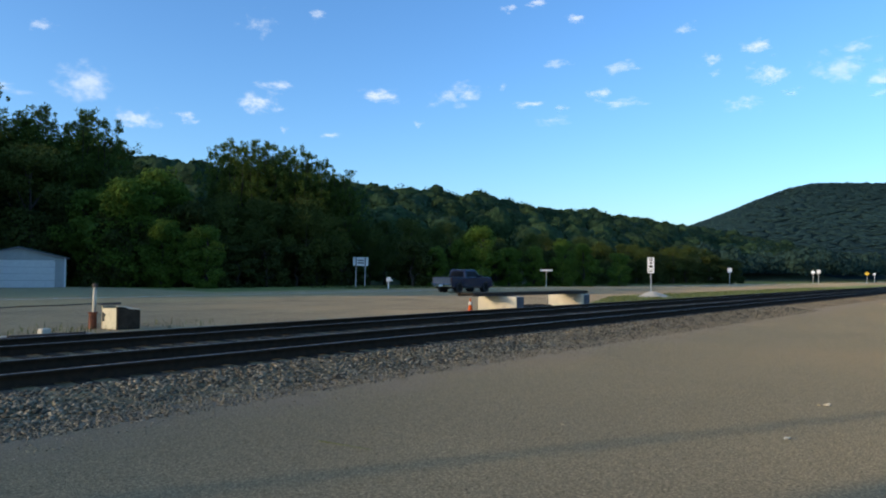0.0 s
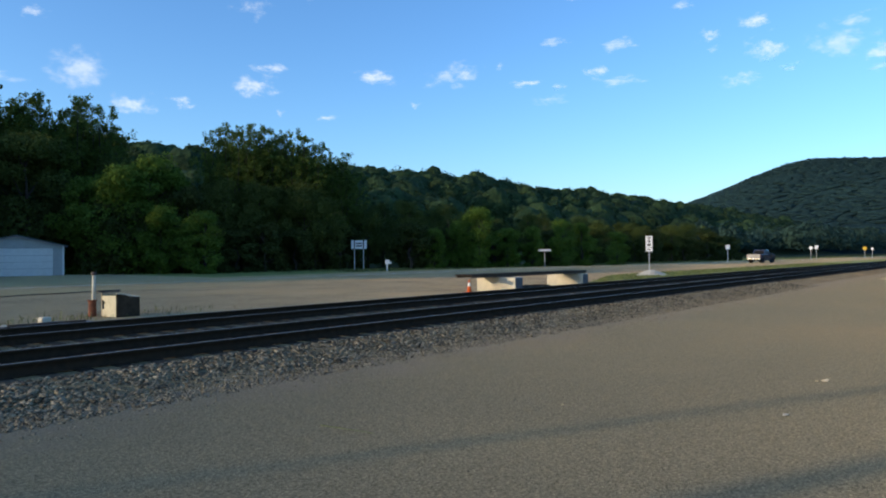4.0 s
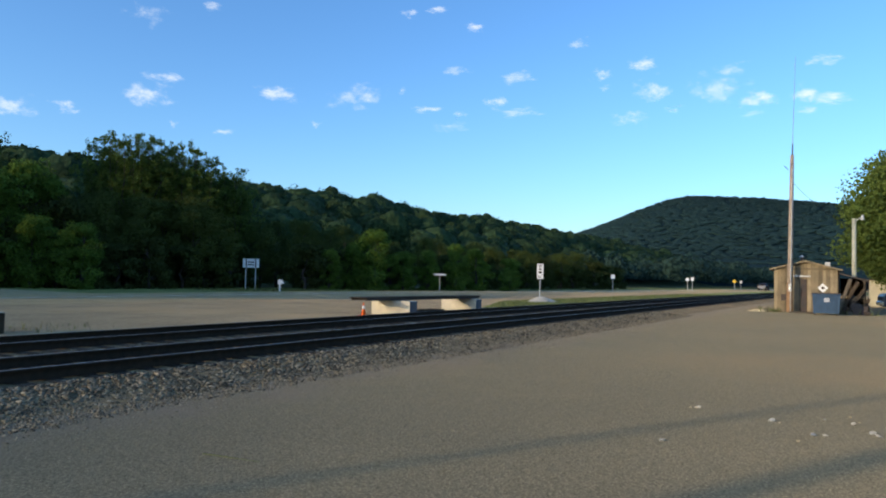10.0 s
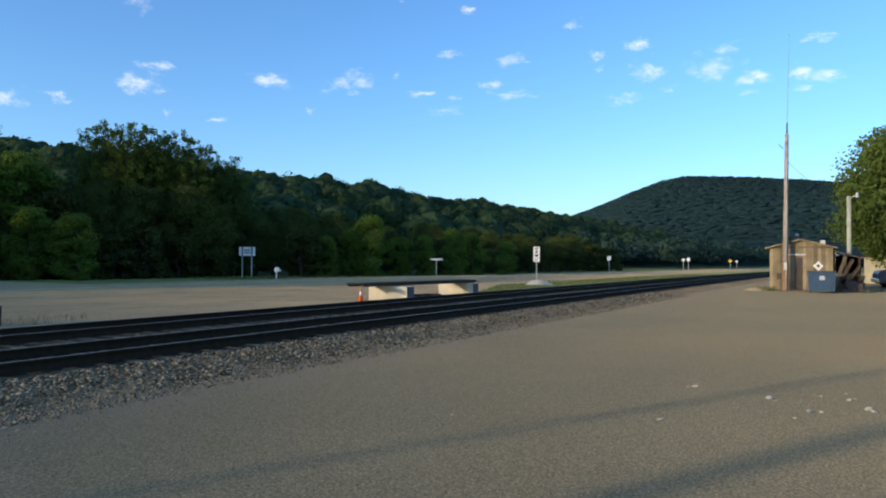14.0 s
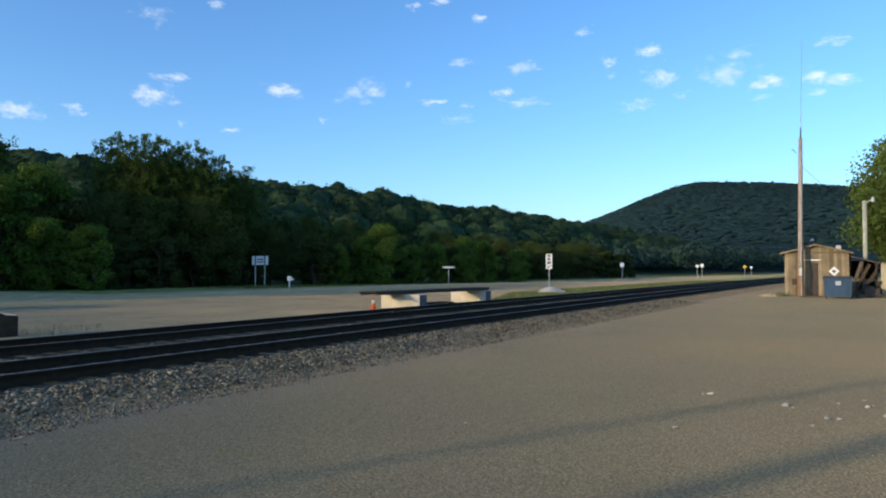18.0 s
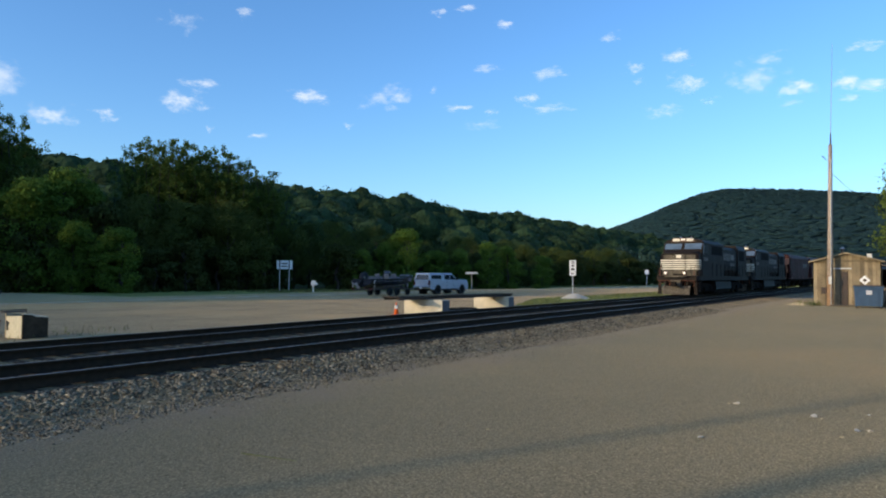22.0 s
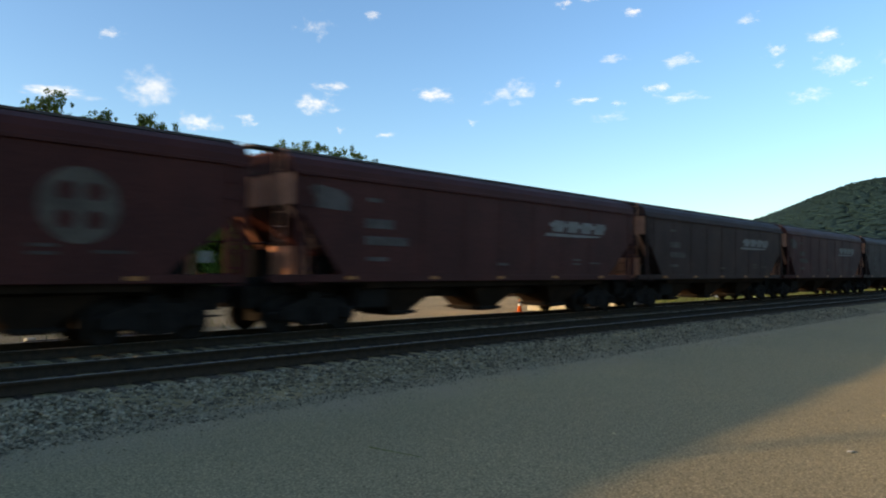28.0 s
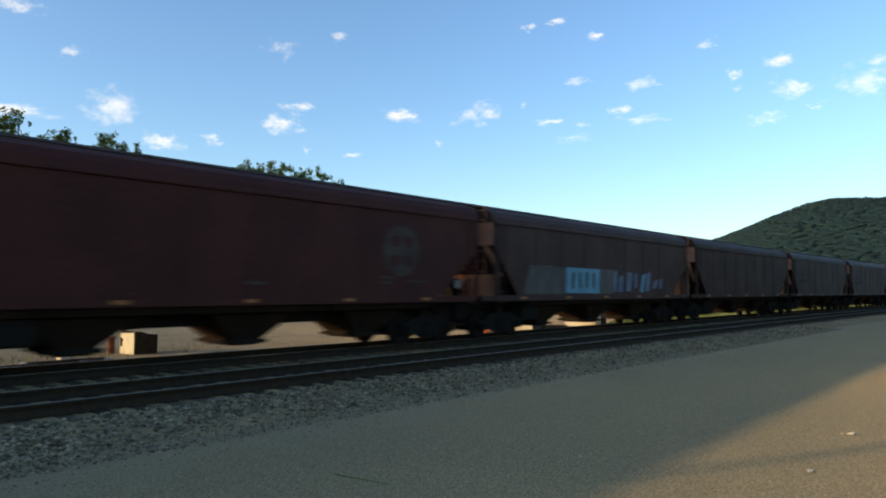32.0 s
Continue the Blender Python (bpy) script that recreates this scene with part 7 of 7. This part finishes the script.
def build_boat():
    """A dark runabout on a two-axle trailer, bow and hitch towards +x."""
    t = empty("boat_trailer", "black runabout boat with an outboard on a two-axle trailer", "boat trailer")
    for s in (-1, 1):
        part("frame_rail", prism([(-3.5, 0.5), (2.0, 0.5), (2.0, 0.6), (-3.5, 0.6)], "y", s * 0.85 - 0.05, s * 0.85 + 0.05), M_STEELDK, t)
        bm = bmesh.new()
        add_tube(bm, (2.0, s * 0.85, 0.55), (3.6, 0, 0.52), 0.05, seg=6)
        part("tongue", bm, M_STEELDK, t)
        part("fender", prism([(-1.9, 0.62), (-1.75, 0.86), (0.35, 0.86), (0.5, 0.62), (0.42, 0.62), (0.3, 0.8), (-1.7, 0.8), (-1.82, 0.62)], "y", min(s * 0.92, s * 1.2), max(s * 0.92, s * 1.2)), M_STEELDK, t)
        part("bunk", box(-2.7, 1.6, s * 0.5 - 0.06, s * 0.5 + 0.06, 0.6, 0.75), M_CRATE, t)
        part("trailer_lamp", box(-3.58, -3.5, s * 0.95 - 0.1, s * 0.95 + 0.1, 0.55, 0.68), M_TAIL, t)
    part("cross_beam", box(-3.55, -3.45, -1.0, 1.0, 0.48, 0.6), M_STEELDK, t)
    part("hitch", box(3.5, 4.5, -0.05, 0.05, 0.46, 0.58), M_STEELDK, t)
    part("winch_post", box(2.45, 2.6, -0.06, 0.06, 0.55, 1.35), M_STEELDK, t)
    for x in (-1.2, -0.2):
        for y in (-1.06, 1.06):
            wheel_part(t, x, y, 0.34, 0.22)
    part("jack_post", tube((2.15, -0.42, 0.3), (2.15, -0.42, 1.0), 0.04, seg=8), M_GALV, t)
    wheel_part(t, 1.9, -0.62, 0.3, 0.2, "spare_wheel")
    # hull lofted from sections
    secs = [(-3.55, 1.05, 0.75, 1.4), (-1.8, 1.12, 0.68, 1.42), (0.0, 1.12, 0.68, 1.47), (1.5, 0.94, 0.78, 1.55), (2.6, 0.58, 0.95, 1.63), (3.35, 0.08, 1.3, 1.7)]
    bm = bmesh.new()
    rings = []
    for x, hw, zk, zs in secs:
        rings.append([bm.verts.new(c) for c in ((x, -hw, zs), (x, -hw * 0.94, zs - 0.3), (x, -hw * 0.75, zk + 0.22), (x, 0, zk), (x, hw * 0.75, zk + 0.22), (x, hw * 0.94, zs - 0.3), (x, hw, zs))])
    for a, b in zip(rings, rings[1:]):
        for i in range(6):
            bm.faces.new((a[i], a[i + 1], b[i + 1], b[i]))
        bm.faces.new((a[6], a[0], b[0], b[6]))
    bm.faces.new(rings[0])
    bm.faces.new(rings[-1][::-1])
    bmesh.ops.recalc_face_normals(bm, faces=list(bm.faces))
    part("hull", bm, M_BOAT, t)
    for s in (-1, 1):
        part("hull_stripe", box(-3.2, 0.6, min(s * 1.1, s * 1.13), max(s * 1.1, s * 1.13), 1.24, 1.27), M_GREYSTEEL, t)
    for x, y in ((-0.7, -0.5), (-0.7, 0.5), (0.35, -0.45)):
        part("seat", box(x - 0.28, x + 0.28, y - 0.28, y + 0.28, 1.45, 1.62, bev=0.04), M_SEAT, t)
        part("seat_back", box(x - 0.3, x - 0.18, y - 0.28, y + 0.28, 1.6, 1.86, bev=0.06), M_SEAT, t)
    part("console", box(0.1, 0.55, 0.2, 0.8, 1.5, 1.9, bev=0.05), M_BOAT, t)
    part("windshield", prism([(0.5, 1.88), (0.53, 1.88), (0.4, 2.12), (0.37, 2.12)], "y", 0.15, 0.85), M_WINDSCREEN, t)
    for x, y, z in ((-1.9, 0.3, 1.62), (-2.5, -0.45, 1.6), (1.1, 0.3, 1.68)):
        part("cushion", box(x - 0.26, x + 0.26, y - 0.24, y + 0.24, 1.42, z, bev=0.06), M_SEAT, t)
    for s in (-1, 1):
        part("guide_post", tube((-3.3, s * 1.12, 0.55), (-3.35, s * 1.2, 1.3), 0.035, seg=8), M_GALV, t)
    part("bow_cover", box(1.9, 2.7, -0.35, 0.35, 1.66, 1.8, bev=0.06), M_SEAT, t)
    motor = part("outboard", prism([(-3.6, 1.75), (-3.15, 1.7), (-3.05, 2.2), (-3.2, 2.42), (-3.6, 2.45), (-3.75, 2.2)], "y", -0.22, 0.22, 0.05), M_BLACK, t)
    motor.matrix_basis = pose(-3.75, 0, 1.25) @ pose(0, 0, 0, 0, 48, 0) @ pose(3.45, 0, -1.55)
    part("leg", prism([(-3.5, 0.95), (-3.25, 0.95), (-3.15, 1.75), (-3.45, 1.75)], "y", -0.1, 0.1), M_BLACK, motor)
    part("propeller", tube((-3.7, 0, 1.0), (-3.2, 0, 1.0), 0.09, 0.13, 10), M_GALV, motor)
    part("cowl_band", box(-3.62, -3.1, -0.235, 0.235, 1.9, 1.96), M_DIMWHITE, motor)
    return t


CARS = {}


def build_vehicles():
    CARS["blue"] = build_pickup(M_CARBLUE, False, "dark blue pickup truck driving off along the highway")
    blue = CARS["blue"]
    # silver sheet on the blue cab paints in the sky mirrored by its roof
    part("roof_panel", box(-0.7, 0.5, -0.74, 0.74, 1.955, 1.965, bev=0.003), M_CARSILVER, blue, "pale sheet added over the roof for reflected sky")
    part("bed_gate", box(-2.965, -2.935, -0.95, 0.95, 0.74, 1.28, bev=0.01), M_CARSILVER, blue, "pale silver tailgate")
    CARS["white"] = build_pickup(M_CARWHITE, True, "white crew-cab pickup with a topper, towing a boat")
    CARS["boat"] = build_boat()
    c = build_pickup(M_CARGREY, False, "dark grey pickup parked under the maple")
    c.matrix_basis = pose(60.5, -4.2, 0, 0, 0, 100)
    for x, y in ((262, 21.5),):
        far = copy_thing(c, pose(x, y, 0, 0, 0, 165))
        tagged(far, "distant dark car beside the highway", "car")


# ---- motion of things ----
def along(x, heading_from):
    e = 0.5
    return math.degrees(math.atan2(heading_from(x + e) - heading_from(x - e), 2 * e))


def motions():
    steps = [i * 0.5 for i in range(65)]
    for ob, s, length, stretch in TRAIN:
        ob.scale = (stretch, 1.0, 1.003)
        rows = []
        for t in steps:
            x = NOSE_AT_24 - SPEED * (t - 24.0) + 0.45 * max(0.0, 24.0 - t) + s
            x1 = x + length
            y0, y1 = FAR_Y + bend(x)[0], FAR_Y + bend(x1)[0]
            rows.append((t, pose(x, y0, RAIL_Z + BED_Z, 0, 0, math.degrees(math.atan2(y1 - y0, x1 - x)))))
        walk(ob, rows)
    def drive(ob, at, dy=0.0):
        rows = []
        for t in range(33):
            x = at(t)
            rows.append((t, pose(x, lane_y(x) + dy, 0.0, 0, 0, along(x, lane_y))))
        walk(ob, rows)
    for ob, az, el in CLOUDS:
        walk(ob, [(t, cloud_pose(az - 0.0171 * (t - 24.0), el)) for t in (0, 8, 16, 24, 32)])
    drive(CARS["blue"], lambda t: 48.9 + 15.6 * t + 2.0 * (1 - math.exp(-1.8 * t)))
    drive(CARS["white"], lambda t: 23.6 + 10.9 * (t - 19))
    drive(CARS["boat"], lambda t: 23.6 - 7.5 + 10.9 * (t - 19))


build_ground()
build_hills()
build_woods()
build_clouds()
build_signs()
build_ramp()
build_siding()
build_shed()
build_litter()
build_train()
build_vehicles()
build_ballast()
build_track("track_near", NEAR_Y, "near railway track with dark rails on timber ties")
build_track("track_far", FAR_Y, "far railway track with dark rails on timber ties")
motions()
